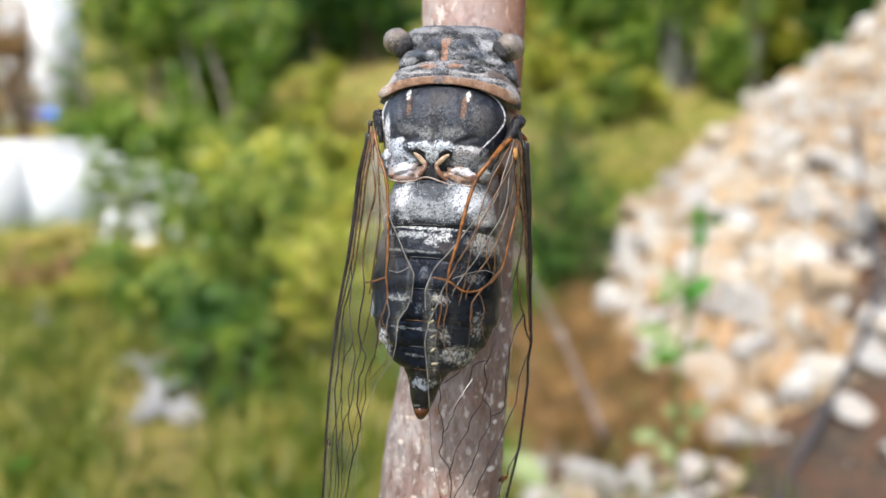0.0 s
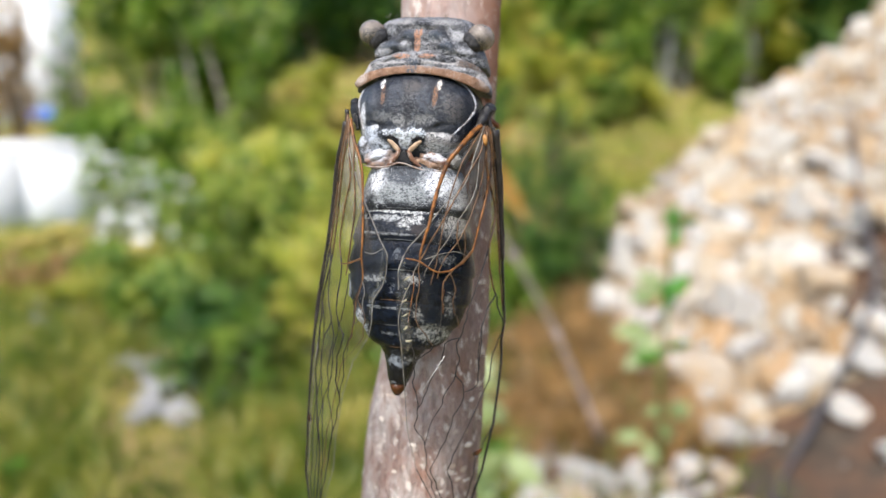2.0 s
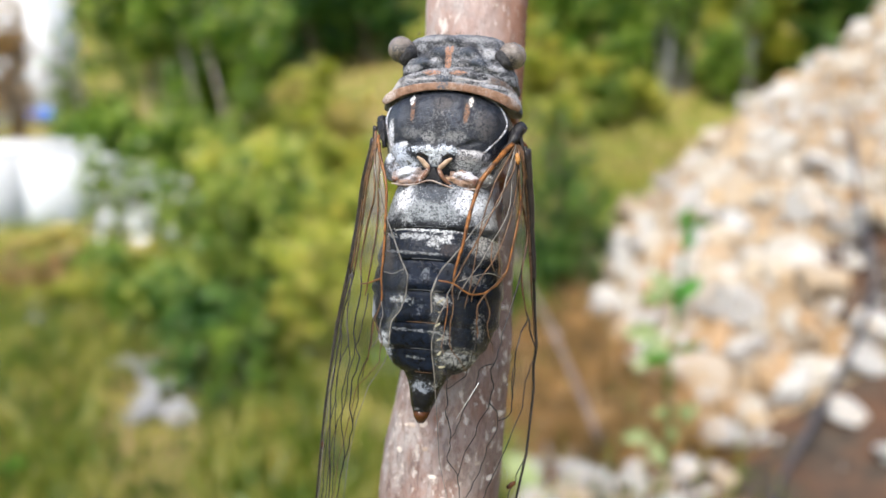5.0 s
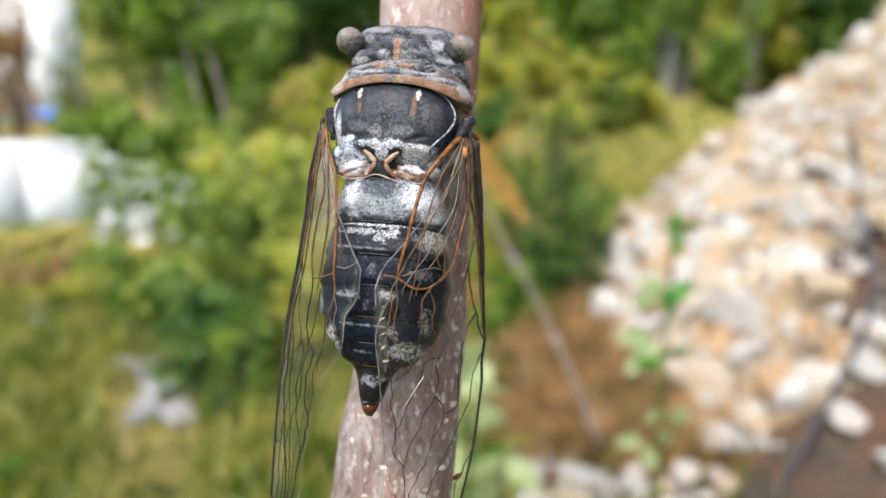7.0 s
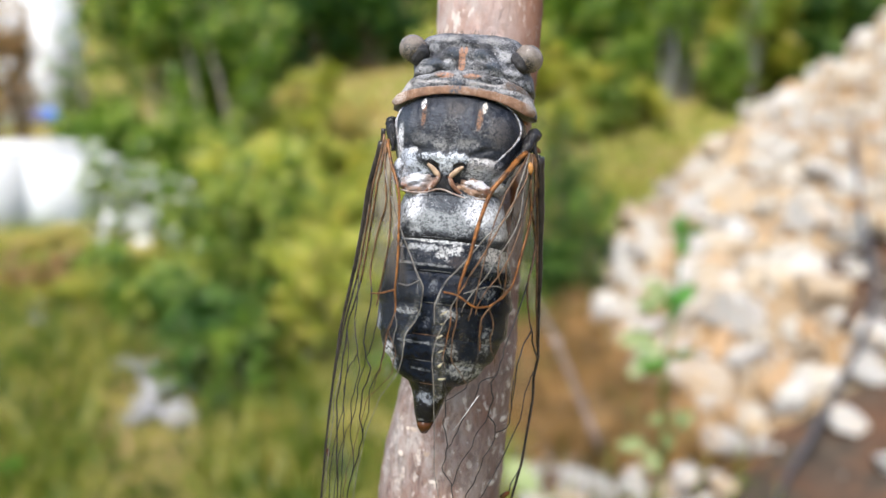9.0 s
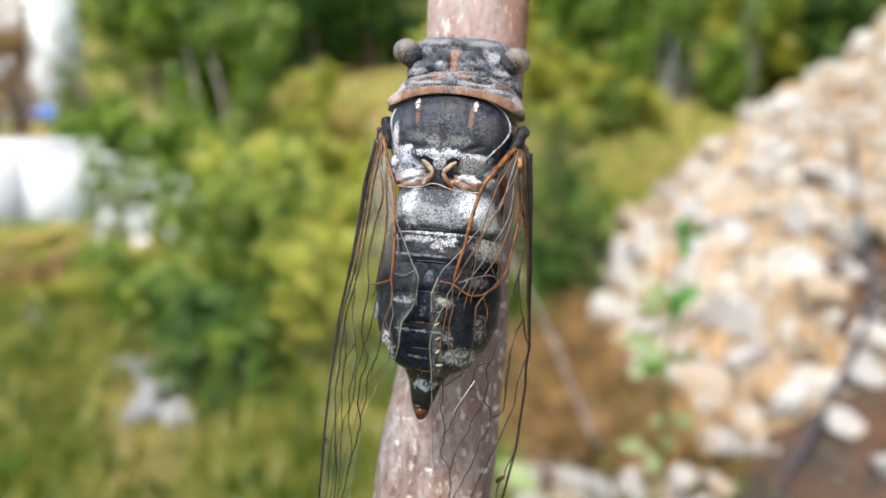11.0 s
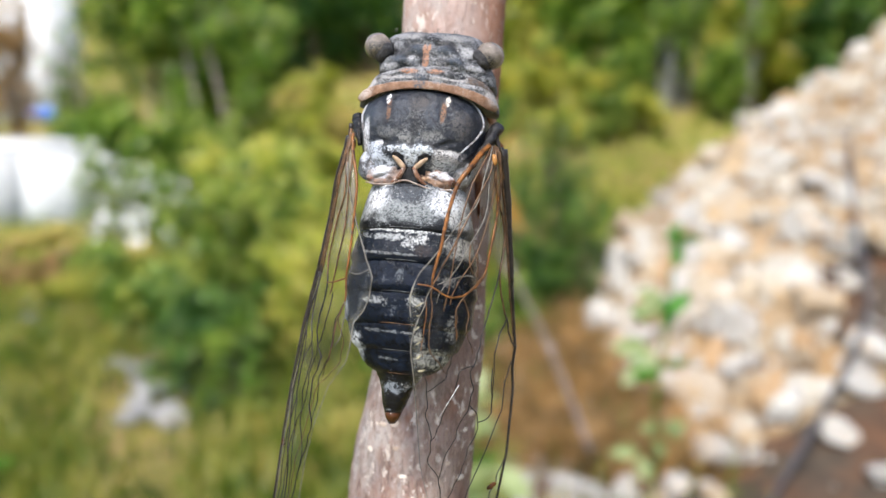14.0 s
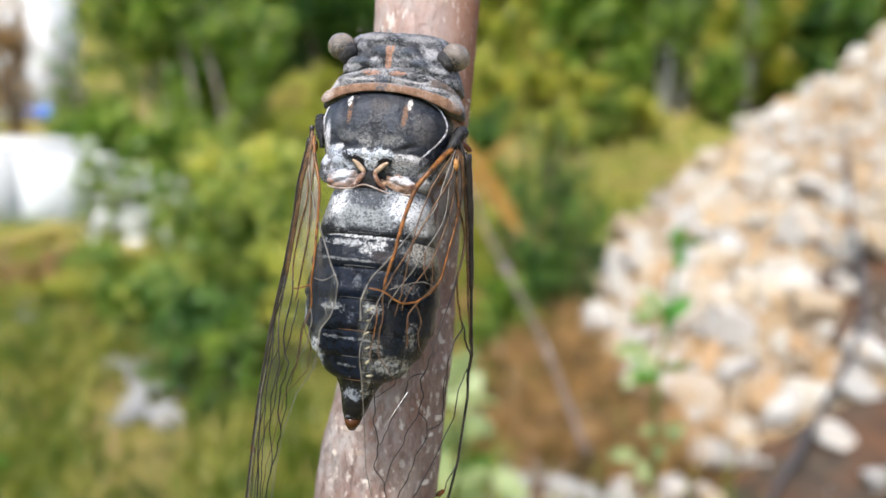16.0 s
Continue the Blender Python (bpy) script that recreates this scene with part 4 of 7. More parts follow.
def chitin(name, lo, hi, wax, base=(0.010, 0.010, 0.012), base2=(0.04, 0.033, 0.03), rough=0.4, patches=(), white=(0.80, 0.80, 0.82), grain=3800, crackle=0.0, marks=(), spec=0.3, blotch=0.0):
    """Dark shell with a dusting of wax, waxy patches (x, y, half width, half height) and coloured marks (the same, then a colour)."""
    k = Shell(name, rough, 0, spec)
    tone = k.ramp(k.noise(1400, 6, 0.7), (0.35, base), (0.7, base2))
    speck = k.mix(0.55, k.noise(700, 4, 0.6), k.noise(grain, 5, 0.7, None, 1.6))
    dust = k.ramp(speck, (lo, (0, 0, 0)), ((lo + hi) / 2, (1, 1, 1)))
    col = k.mix(dust, tone, wax)
    total = dust
    if crackle:
        web = k.ramp(k.noise(620, 6, 0.72, None, 2.6), (0.455, (0, 0, 0)), (0.5, (1, 1, 1)), (0.545, (0, 0, 0)))
        web = k.mix(1.0, web, k.ramp(k.mix(0.5, k.noise(300, 2), k.noise(3000, 3)), (0.48, (0, 0, 0)), (0.60, (crackle,))), "MULTIPLY")
        col = k.mix(web, col, (0.36, 0.35, 0.345))
    if patches:
        mask = k.either(*[k.patch(*p) for p in patches])
        holes = k.ramp(k.noise(grain * 0.7, 5, 0.7, None, 2.0), (0.40, (0.08,)), (0.52, (1.0,)))
        mask = k.mix(1.0, mask, holes, "MULTIPLY")
        col = k.mix(mask, col, k.mix(k.ramp(k.noise(2600, 5, 0.7), (0.35, (0.8,)), (0.62, (0.0,))), white, (0.34, 0.335, 0.34)))
        total = k.either(dust, mask)
    if blotch:
        spot = k.ramp(k.noise(1250, 7, 0.72, None, 2.2), (0.50, (0.0,)), (0.56, (blotch,)))
        col = k.mix(spot, col, base)
    for *place, paint in marks:
        fade = k.mix(1.0, k.patch(*place), k.ramp(k.noise(grain * 0.8, 5, 0.7, None, 1.5), (0.42, (0.08,)), (0.53, (1.0,))), "MULTIPLY")
        col = k.mix(fade, col, paint)
    k.colour(col)
    k.rough(k.ramp(total, (0.0, (rough,)), (1.0, (0.85,))))
    k.bump(k.mix(0.5, k.noise(1300, 6, 0.65), k.noise(4200, 4, 0.6, None, 1.0)), 0.7, 0.0003)
    return k.m


def tinted(name, a, b, rough=0.45, scale=500):
    k = Nodes(name, rough, 0, 0.22)
    k.colour(k.ramp(k.noise(scale, 5), (0.3, a), (0.7, b))).bump(k.noise(scale * 2, 4), 0.25, 0.0001)
    return k.m


BLUE_GREY, PALE, RUST, SOOT = (0.045, 0.055, 0.072), (0.36, 0.355, 0.37), (0.36, 0.185, 0.115), (0.006, 0.007, 0.010)
M["head_shell"] = chitin("head_shell", 0.495, 0.63, (0.22, 0.225, 0.24), (0.013, 0.015, 0.020), (0.080, 0.076, 0.080), 0.5, crackle=0.85, blotch=0.5,
                         marks=((-0.85, 10.5, 0.55, 0.42, 0.4, 0.5, 1600, BLUE_GREY), (1.45, 10.5, 0.6, 0.42, 0.4, 0.5, 1600, BLUE_GREY), (-2.5, 9.5, 0.8, 0.5, 0.4, 0.6, 1600, BLUE_GREY),
                                (2.5, 9.45, 0.6, 0.45, 0.4, 0.6, 1600, BLUE_GREY), (-3.4, 9.0, 0.9, 0.3, 0.4, 1.2, 1800, PALE), (-1.2, 9.75, 0.5, 0.2, 0.4, 1.2, 1800, PALE), (2.0, 9.0, 0.7, 0.2, 0.4, 1.2, 1800, PALE),
                                (-2.0, 11.9, 1.4, 0.35, 0.5, 1.3, 1500, (0.24, 0.235, 0.235)), (2.4, 11.9, 1.3, 0.35, 0.5, 1.3, 1500, (0.24, 0.235, 0.235))) + ((4.1, 9.2, 0.8, 0.22, 0.4, 1.2, 1800, PALE),
                                (3.4, 10.6, 0.6, 0.5, 0.4, 1.0, 1800, (0.36, 0.355, 0.36)), (0.2, 11.6, 0.8, 0.25, 0.4, 1.2, 1800, SOOT), (-3.1, 10.4, 0.5, 0.4, 0.4, 1.0, 1800, SOOT), (4.0, 10.0, 0.5, 0.35, 0.4, 0.8, 1800, SOOT),
                                (-0.08, 9.7, 0.28, 1.15, 0.25, 0.35, 1600, RUST), (-0.26, 10.65, 0.15, 0.45, 0.3, 0.35, 1600, RUST), (0.16, 10.7, 0.15, 0.45, 0.3, 0.35, 1600, RUST)))
M["pronotum_shell"] = chitin("pronotum_shell", 0.46, 0.61, (0.26, 0.26, 0.27), (0.015, 0.017, 0.022), (0.092, 0.086, 0.088), 0.5, crackle=0.85, blotch=0.5,
                             marks=((-1.4, 8.5, 0.75, 0.24, 0.4, 0.6, 1600, RUST), (0.95, 8.5, 0.7, 0.2, 0.4, 0.6, 1600, RUST), (-0.25, 7.9, 0.55, 0.35, 0.4, 0.5, 1600, BLUE_GREY), (-5.0, 7.6, 0.8, 0.6, 0.5, 0.7, 1600, (0.44, 0.41, 0.40)),
                                    (6.0, 7.2, 0.7, 0.7, 0.5, 0.7, 1600, (0.48, 0.44, 0.42)), (3.2, 8.35, 0.5, 0.3, 0.3, 0.5, 1600, SOOT), (4.95, 8.0, 1.3, 0.6, 0.3, 0.4, 1600, (0.11, 0.075, 0.055)), (4.2, 7.5, 1.2, 0.16, 0.4, 1.0, 1600, PALE),
                                    (-3.3, 8.5, 0.8, 0.25, 0.4, 1.0, 1600, PALE)) + ((2.0, 7.9, 1.6, 0.12, 0.4, 1.2, 1600, (0.34, 0.32, 0.31)), (-2.4, 7.9, 1.6, 0.12, 0.4, 1.2, 1600, (0.34, 0.32, 0.31))))
M["collar_shell"] = chitin("collar_shell", 0.50, 0.72, (0.34, 0.25, 0.20), (0.16, 0.085, 0.05), (0.31, 0.165, 0.095), 0.5,
                           marks=((-0.28, 7.4, 0.5, 0.8, 0.4, 0.5, 1600, (0.085, 0.085, 0.095)), (-5.5, 6.9, 0.9, 0.9, 0.5, 0.4, 1200, (0.52, 0.43, 0.385)), (6.2, 6.9, 0.7, 0.7, 0.5, 0.4, 1200, (0.50, 0.42, 0.38)),
                                  (-2.4, 7.65, 1.9, 0.24, 0.5, 0.8, 1600, (0.22, 0.20, 0.195)), (2.2, 7.62, 1.9, 0.24, 0.5, 0.8, 1600, (0.20, 0.18, 0.175))))
M["scutum_shell"] = chitin("scutum_shell", 0.585, 0.68, (0.13, 0.145, 0.17), (0.0028, 0.0045, 0.009), (0.016, 0.020, 0.029), 0.30, crackle=0.35, spec=0.35, blotch=0.9,
                           marks=((0.1, 5.6, 0.9, 0.6, 0.6, 2.2, 1500, (0.06, 0.052, 0.05)), (-1.5, 5.0, 0.7, 1.2, 0.5, 0.5, 1200, (0.028, 0.034, 0.048)), (1.2, 4.6, 0.6, 1.2, 0.5, 0.5, 1200, (0.028, 0.034, 0.048)), (-4.0, 4.4, 0.9, 1.4, 0.6, 0.6, 1200, (0.045, 0.050, 0.062)),
                                  (3.6, 4.0, 0.9, 1.1, 0.6, 2.6, 1500, (0.08, 0.072, 0.068)), (-2.6, 2.9, 0.9, 0.5, 0.5, 2.4, 1600, (0.085, 0.085, 0.085)), (1.2, 2.8, 1.0, 0.4, 0.5, 2.6, 1600, (0.15, 0.148, 0.145))) + ((-0.7, 2.6, 0.8, 0.5, 0.4, 3.2, 1500, (0.18, 0.178, 0.175)),
                                  (-0.2, 3.4, 0.4, 0.9, 0.4, 1.0, 1600, SOOT), (1.6, 1.95, 1.2, 0.3, 0.4, 1.1, 1600, SOOT), (3.1, 2.2, 0.9, 0.35, 0.4, 1.0, 1600, SOOT), (-3.6, 2.0, 0.6, 0.5, 0.4, 1.0, 1600, SOOT),
                                  (-2.6, 4.85, 0.2, 0.9, 0.4, 0.7, 1800, (0.16, 0.075, 0.035)), (2.05, 4.9, 0.26, 0.9, 0.4, 0.8, 1800, (0.19, 0.09, 0.04)),
                                  (-2.8, 5.95, 0.22, 0.5, 0.2, 0.4, 2200, (0.82, 0.80, 0.78))) + ((2.33, 5.95, 0.20, 0.48, 0.3, 0.7, 2200, (0.66, 0.60, 0.52)),
                                  (3.0, 0.95, 1.35, 0.75, 0.35, 0.8, 1300, (0.34, 0.32, 0.315)), (2.2, 0.35, 1.2, 0.25, 0.4, 0.8, 1600, SOOT), (2.6, 1.5, 1.1, 0.22, 0.4, 0.9, 1800, (0.50, 0.48, 0.47)), (-3.7, 1.0, 0.95, 1.0, 0.4, 1.8, 1500, (0.56, 0.60, 0.68)), (-2.6, 0.35, 0.9, 0.3, 0.4, 0.8, 1600, SOOT), (-4.6, 2.6, 0.35, 1.6, 0.4, 0.5, 1500, (0.66, 0.66, 0.68)),
                                  (-1.25, 1.50, 0.9, 0.46, 0.3, 2.2, 1700, (0.66, 0.70, 0.77))) + ((0.6, 1.52, 0.95, 0.42, 0.3, 2.2, 1700, (0.62, 0.66, 0.72)), (-0.33, 1.0, 0.55, 0.8, 0.3, 0.8, 1700, (0.64, 0.67, 0.72)), (-0.3, 2.0, 0.14, 0.5, 0.4, 1.2, 1800, SOOT), (2.3, 1.95, 1.0, 0.25, 0.4, 1.2, 1700, SOOT), (-2.7, 2.1, 0.5, 0.3, 0.4, 1.4, 1700, SOOT), (-0.3, 6.2, 0.1, 0.8, 0.4, 1.0, 1700, SOOT), (-2.35, 5.4, 0.1, 1.3, 0.4, 0.8, 1700, SOOT), (1.78, 5.4, 0.1, 1.3, 0.4, 0.8, 1700, SOOT), (-3.2, 2.0, 0.4, 0.25, 0.3, 0.8, 1800, (0.6, 0.6, 0.62)), (-2.9, 0.2, 1.2, 0.6, 0.4, 1.4, 1500, (0.58, 0.62, 0.70)), (2.6, 0.3, 1.4, 0.5, 0.4, 1.4, 1500, (0.46, 0.46, 0.47))))
M["tergum_white"] = chitin("tergum_white", 0.53, 0.62, (0.32, 0.335, 0.345), (0.006, 0.008, 0.012), (0.030, 0.032, 0.040), 0.40,
                           marks=((-0.2, -3.7, 3.0, 0.85, 0.5, 1.6, 1500, (0.22, 0.235, 0.24)), (-3.3, -2.4, 1.5, 1.4, 0.4, 0.8, 1400, (0.74, 0.76, 0.81)), (-4.2, -3.8, 0.8, 0.8, 0.5, 1.2, 1600, (0.72, 0.73, 0.76)), (3.2, -2.6, 1.6, 1.3, 0.4, 0.8, 1400, (0.74, 0.76, 0.81)),
                                  (4.2, -4.0, 1.0, 0.9, 0.5, 1.2, 1600, (0.62, 0.62, 0.62)), (-0.2, -2.15, 1.9, 0.75, 0.5, 0.9, 1600, (0.045, 0.052, 0.064)), (-1.6, -5.0, 2.8, 0.3, 0.4, 1.2, 1600, SOOT), (2.6, -5.05, 2.2, 0.25, 0.4, 1.2, 1600, SOOT)))
M["tergum_dusty"] = chitin("tergum_dusty", 0.60, 0.68, (0.24, 0.25, 0.255), (0.004, 0.006, 0.010), (0.008, 0.012, 0.022), 0.26, spec=0.25,
                           marks=((1.0, -6.0, 1.1, 0.5, 0.4, 4.0, 1100, (0.48, 0.48, 0.48)), (-1.6, -5.9, 1.8, 0.25, 0.4, 4.2, 1100, (0.34, 0.35, 0.36)), (-0.5, -5.35, 4.0, 0.12, 0.4, 2.8, 1800, (0.50, 0.505, 0.50)), (4.6, -6.3, 1.3, 1.0, 0.5, 1.4, 1600, (0.44, 0.42, 0.39)),
                                  (1.6, -6.9, 0.7, 0.5, 0.5, 1.0, 1600, (0.035, 0.026, 0.024)), (-5.2, -6.4, 0.5, 1.0, 0.4, 1.0, 1600, (0.40, 0.41, 0.44)), (-1.5, -7.3, 2.6, 0.1, 0.3, 3.4, 1800, (0.19, 0.195, 0.20))))
M["abdomen_shell"] = chitin("abdomen_shell", 0.60, 0.72, (0.12, 0.13, 0.15), (0.0012, 0.0026, 0.007), (0.006, 0.012, 0.027), 0.27, spec=0.22, grain=2200,
                            marks=((-2.3, -11.2, 0.9, 0.25, 0.3, 4.5, 1500, (0.34, 0.35, 0.36)), (1.3, -11.2, 0.55, 0.4, 0.3, 4.5, 1500, (0.40, 0.41, 0.42)), (-0.2, -9.0, 0.3, 0.5, 0.3, 4.5, 1500, (0.10, 0.11, 0.125)), (-1.0, -13.8, 2.0, 0.11, 0.3, 4.5, 1500, (0.22, 0.23, 0.245)),
                                   (1.7, -14.2, 0.35, 0.6, 0.4, 4.5, 1500, (0.34, 0.34, 0.33)), (-4.0, -15.7, 0.8, 1.3, 0.5, 1.6, 1600, (0.66, 0.69, 0.75)), (-5.2, -12.6, 0.4, 1.5, 0.5, 2.0, 1600, (0.34, 0.36, 0.40))) + ((-0.9, -16.2, 0.7, 0.12, 0.3, 4.5, 1500, (0.20, 0.21, 0.22)), (2.9, -16.0, 1.3, 0.9, 0.5, 2.6, 1200, (0.44, 0.44, 0.44)),
                                   (4.3, -13.5, 0.4, 1.0, 0.5, 4.0, 1500, (0.30, 0.30, 0.30)), (3.9, -9.2, 0.7, 0.4, 0.4, 4.0, 1500, (0.24, 0.23, 0.22))))
M["tail_shell"] = chitin("tail_shell", 0.58, 0.74, (0.2, 0.21, 0.22), (0.004, 0.004, 0.006), (0.010, 0.011, 0.014), 0.24, spec=0.3, grain=2200,
                         marks=((-0.5, -18.7, 0.9, 0.5, 0.3, 4.5, 1300, (0.20, 0.22, 0.25)), (-0.57, -20.8, 0.3, 0.14, 0.3, 3.5, 1700, (0.26, 0.27, 0.28)), (0.7, -18.6, 0.4, 0.25, 0.4, 4.0, 1700, (0.34, 0.33, 0.33))))
M["scutum_side"] = chitin("scutum_side", 0.44, 0.58, (0.34, 0.325, 0.32), (0.02, 0.019, 0.02), (0.12, 0.105, 0.10), 0.55)
M["flank_wax"] = chitin("flank_wax", 0.48, 0.60, (0.46, 0.49, 0.55), (0.03, 0.032, 0.04), (0.22, 0.21, 0.215), 0.55)
M["white_wax"] = chitin("white_wax", 0.43, 0.60, (0.46, 0.46, 0.49), (0.10, 0.085, 0.08), (0.30, 0.275, 0.27), 0.6)
M["dark_shell"] = chitin("dark_shell", 0.72, 0.9, (0.3, 0.3, 0.3), (0.006, 0.006, 0.008), (0.022, 0.02, 0.02), 0.25)
M["lobe_left"] = chitin("lobe_left", 0.52, 0.68, (0.46, 0.46, 0.49), (0.16, 0.12, 0.11), (0.40, 0.36, 0.35), 0.55, marks=((-1.5, -0.7, 0.7, 0.6, 0.5, 0.8, 1600, (0.30, 0.21, 0.17)), (-2.4, -1.3, 1.4, 0.25, 0.4, 0.8, 1600, (0.28, 0.18, 0.13)), (-2.9, -0.35, 0.9, 0.5, 0.5, 1.4, 1600, (0.54, 0.56, 0.61)), (-4.0, -1.1, 0.5, 0.3, 0.4, 0.8, 1600, (0.34, 0.14, 0.08))))
M["lobe_right"] = chitin("lobe_right", 0.56, 0.70, (0.56, 0.53, 0.52), (0.12, 0.065, 0.042), (0.34, 0.215, 0.145), 0.5, marks=((2.4, -0.4, 1.1, 0.4, 0.4, 1.4, 1800, (0.60, 0.61, 0.66)), (3.3, -0.9, 0.4, 0.3, 0.4, 0.8, 1800, (0.12, 0.05, 0.03)), (0.9, -0.9, 0.6, 0.3, 0.5, 0.8, 1600, (0.42, 0.27, 0.17))))
M["tan_shell"] = tinted("tan_shell", (0.22, 0.14, 0.085), (0.52, 0.38, 0.26), 0.4, 1800)
M["brown_lobe"] = chitin("brown_lobe", 0.52, 0.70, (0.62, 0.58, 0.56), (0.14, 0.06, 0.035), (0.34, 0.18, 0.11), 0.5)
M["tail_tip"] = tinted("tail_tip", (0.02, 0.010, 0.006), (0.10, 0.036, 0.012), 0.25)
M["leg_shell"] = tinted("leg_shell", (0.10, 0.03, 0.015), (0.26, 0.09, 0.04), 0.35)
M["eye_dark"] = chitin("eye_dark", 0.55, 0.75, (0.18, 0.17, 0.17), (0.012, 0.012, 0.014), (0.04, 0.036, 0.035), 0.4)
M["eye"] = chitin("eye", 0.60, 0.80, (0.32, 0.275, 0.235), (0.13, 0.105, 0.085), (0.25, 0.205, 0.17), 0.17, spec=0.6,
                  marks=((-3.75, 10.35, 0.75, 0.75, 0.5, 0.3, 1000, (0.022, 0.022, 0.026)), (4.95, 10.05, 0.9, 0.55, 0.5, 0.3, 1000, (0.022, 0.022, 0.026)), (-4.9, 10.4, 0.5, 0.6, 0.7, 0.4, 1000, (0.07, 0.066, 0.066))))
M["vein_amber"] = tinted("vein_amber", (0.022, 0.010, 0.006), (0.32, 0.125, 0.030), 0.30, 1900)
M["amber"] = tinted("amber", (0.22, 0.09, 0.02), (0.50, 0.25, 0.08), 0.3, 1500)
M["vein_brown"] = tinted("vein_brown", (0.016, 0.011, 0.008), (0.20, 0.105, 0.05), 0.32, 1300)
M["vein_grey"] = tinted("vein_grey", (0.05, 0.045, 0.04), (0.30, 0.27, 0.235), 0.35, 1500)
M["vein_black"] = tinted("vein_black", (0.006, 0.006, 0.007), (0.045, 0.036, 0.032), 0.28, 900)
M["cane_edge"] = tinted("cane_edge", (0.20, 0.11, 0.07), (0.52, 0.46, 0.42), 0.45, 1400)
M["rim_highlight"] = tinted("rim_highlight", (0.008, 0.009, 0.011), (0.17, 0.175, 0.18), 0.35, 1100)
M["straw"] = tinted("straw", (0.60, 0.58, 0.55), (0.78, 0.76, 0.74), 0.5)

def membrane(name, low, high, tone, root=0.0):
    """Clear wing skin with a thin haze of colour and a faint gloss; root adds a smoky part towards the wing's root."""
    k = Nodes(name, 0.5, 0, 0.2)
    k.colour(k.ramp(k.noise(700, 5), (0.3, tuple(0.6 * c for c in tone)), (0.7, tone)))
    haze = k.ramp(k.noise(520, 6, 0.7, (1.6, 0.5, 1)), (0.44, (low,)), (0.74, (high,)))
    if root:
        along = k.t.nodes.new("ShaderNodeMath")
        along.operation = "MULTIPLY_ADD"
        k.link(k.axis(1), along.inputs[0])
        along.inputs[1].default_value, along.inputs[2].default_value = 100.0, 1.0
        smoke = k.ramp(k.noise(900, 6, 0.7, (2.2, 0.25, 1)), (0.34, (root * 0.45,)), (0.62, (root,)))
        haze = k.mix(1.0, haze, k.mix(1.0, smoke, k.ramp(along.outputs[0], (0.1, (0.0,)), (0.75, (1.0,))), "MULTIPLY"), "ADD")
    clear = k.t.nodes.new("ShaderNodeBsdfTransparent")
    clear.inputs["Color"].default_value = (0.97, 0.96, 0.94, 1)
    veil = k.t.nodes.new("ShaderNodeMixShader")
    k.link(haze, veil.inputs[0])
    k.link(clear.outputs[0], veil.inputs[1])
    k.link(k.b.outputs[0], veil.inputs[2])
    sheen = k.t.nodes.new("ShaderNodeBsdfGlossy")
    sheen.inputs["Roughness"].default_value = 0.14
    ripple = k.node("Bump", Strength=0.75, Distance=0.0006)
    k.link(k.noise(420, 4), ripple.inputs["Height"])
    k.link(ripple.outputs["Normal"], sheen.inputs["Normal"])
    fres = k.node("Fresnel", IOR=1.18)
    film = k.t.nodes.new("ShaderNodeMixShader")
    k.link(fres.outputs[0], film.inputs[0])
    k.link(veil.outputs[0], film.inputs[1])
    k.link(sheen.outputs[0], film.inputs[2])
    k.link((veil if root else film).outputs[0], k.t.nodes["Material Output"].inputs["Surface"])
    return k.m


M["membrane"] = membrane("wing_membrane", 0.0, 0.05, (0.55, 0.51, 0.46))
# left wing: the sky's sheen is put into the colour as a bluish haze
M["membrane_sheen"] = membrane("wing_membrane_sheen", 0.01, 0.08, (0.40, 0.44, 0.52))


def bug(name, bm, material, parent=None, label="", space=None):
    bm.transform(MM @ (ROLL if space is None else space))
    return part(name, bm, material, parent or cicada, label)


def loft(rows, sides=48, flat=2.3, wobble=0.0, seed=0, bow=0.0):
    """Rows of (y, half width, top, bottom, x): rounded cross sections along the body; bow sweeps the flanks back."""
    rings = []
    for y, w, top, bot, x in rows:
        ring = []
        for i in range(sides):
            a = 2 * math.pi * i / sides
            c, s = math.cos(a), math.sin(a)
            px = abs(c) ** (2 / flat) * math.copysign(1, c) * w
            pz = (top + bot) / 2 + abs(s) ** (2 / flat) * math.copysign(1, s) * (top - bot) / 2
            if wobble:
                e = wobble * noise.noise((px * 0.8 + seed, y * 0.8, pz * 0.8)) + 0.4 * wobble * noise.noise((px * 2.4 + seed, y * 2.4, pz * 2.4))
                px, pz = px * (1 + e * 0.1), pz + e
            ring.append((x + px, y - bow * (px / 6) ** 2, pz))
        rings.append(ring)
    return skin(bmesh.new(), rings)


def blob(x, y, z, rx, ry, rz, turn=0, seg=24, rough=0.0, seed=0):
    bm = bmesh.new()
    bmesh.ops.create_uvsphere(bm, u_segments=seg, v_segments=seg // 2, radius=1)
    if rough:
        for v in bm.verts:
            v.co *= 1 + rough * noise.noise(v.co * 2.2 + Vector((seed, 0, 0))) + 0.5 * rough * noise.noise(v.co * 6 + Vector((seed, 3, 0)))
    bm.transform(pose(x, y, z, 0, 0, turn) @ Matrix.Diagonal((rx, ry, rz, 1)))
    return bm


def arch(y, drop, w, z, turn, n=24, fall=2.4):
    """Points of an arch over the back."""
    return [(w * math.sin(a) / math.sin(turn), y - drop * (math.sin(a) / math.sin(turn)) ** 2, z - fall * (math.sin(a) / math.sin(turn)) ** 2) for a in np.linspace(-turn, turn, n)]


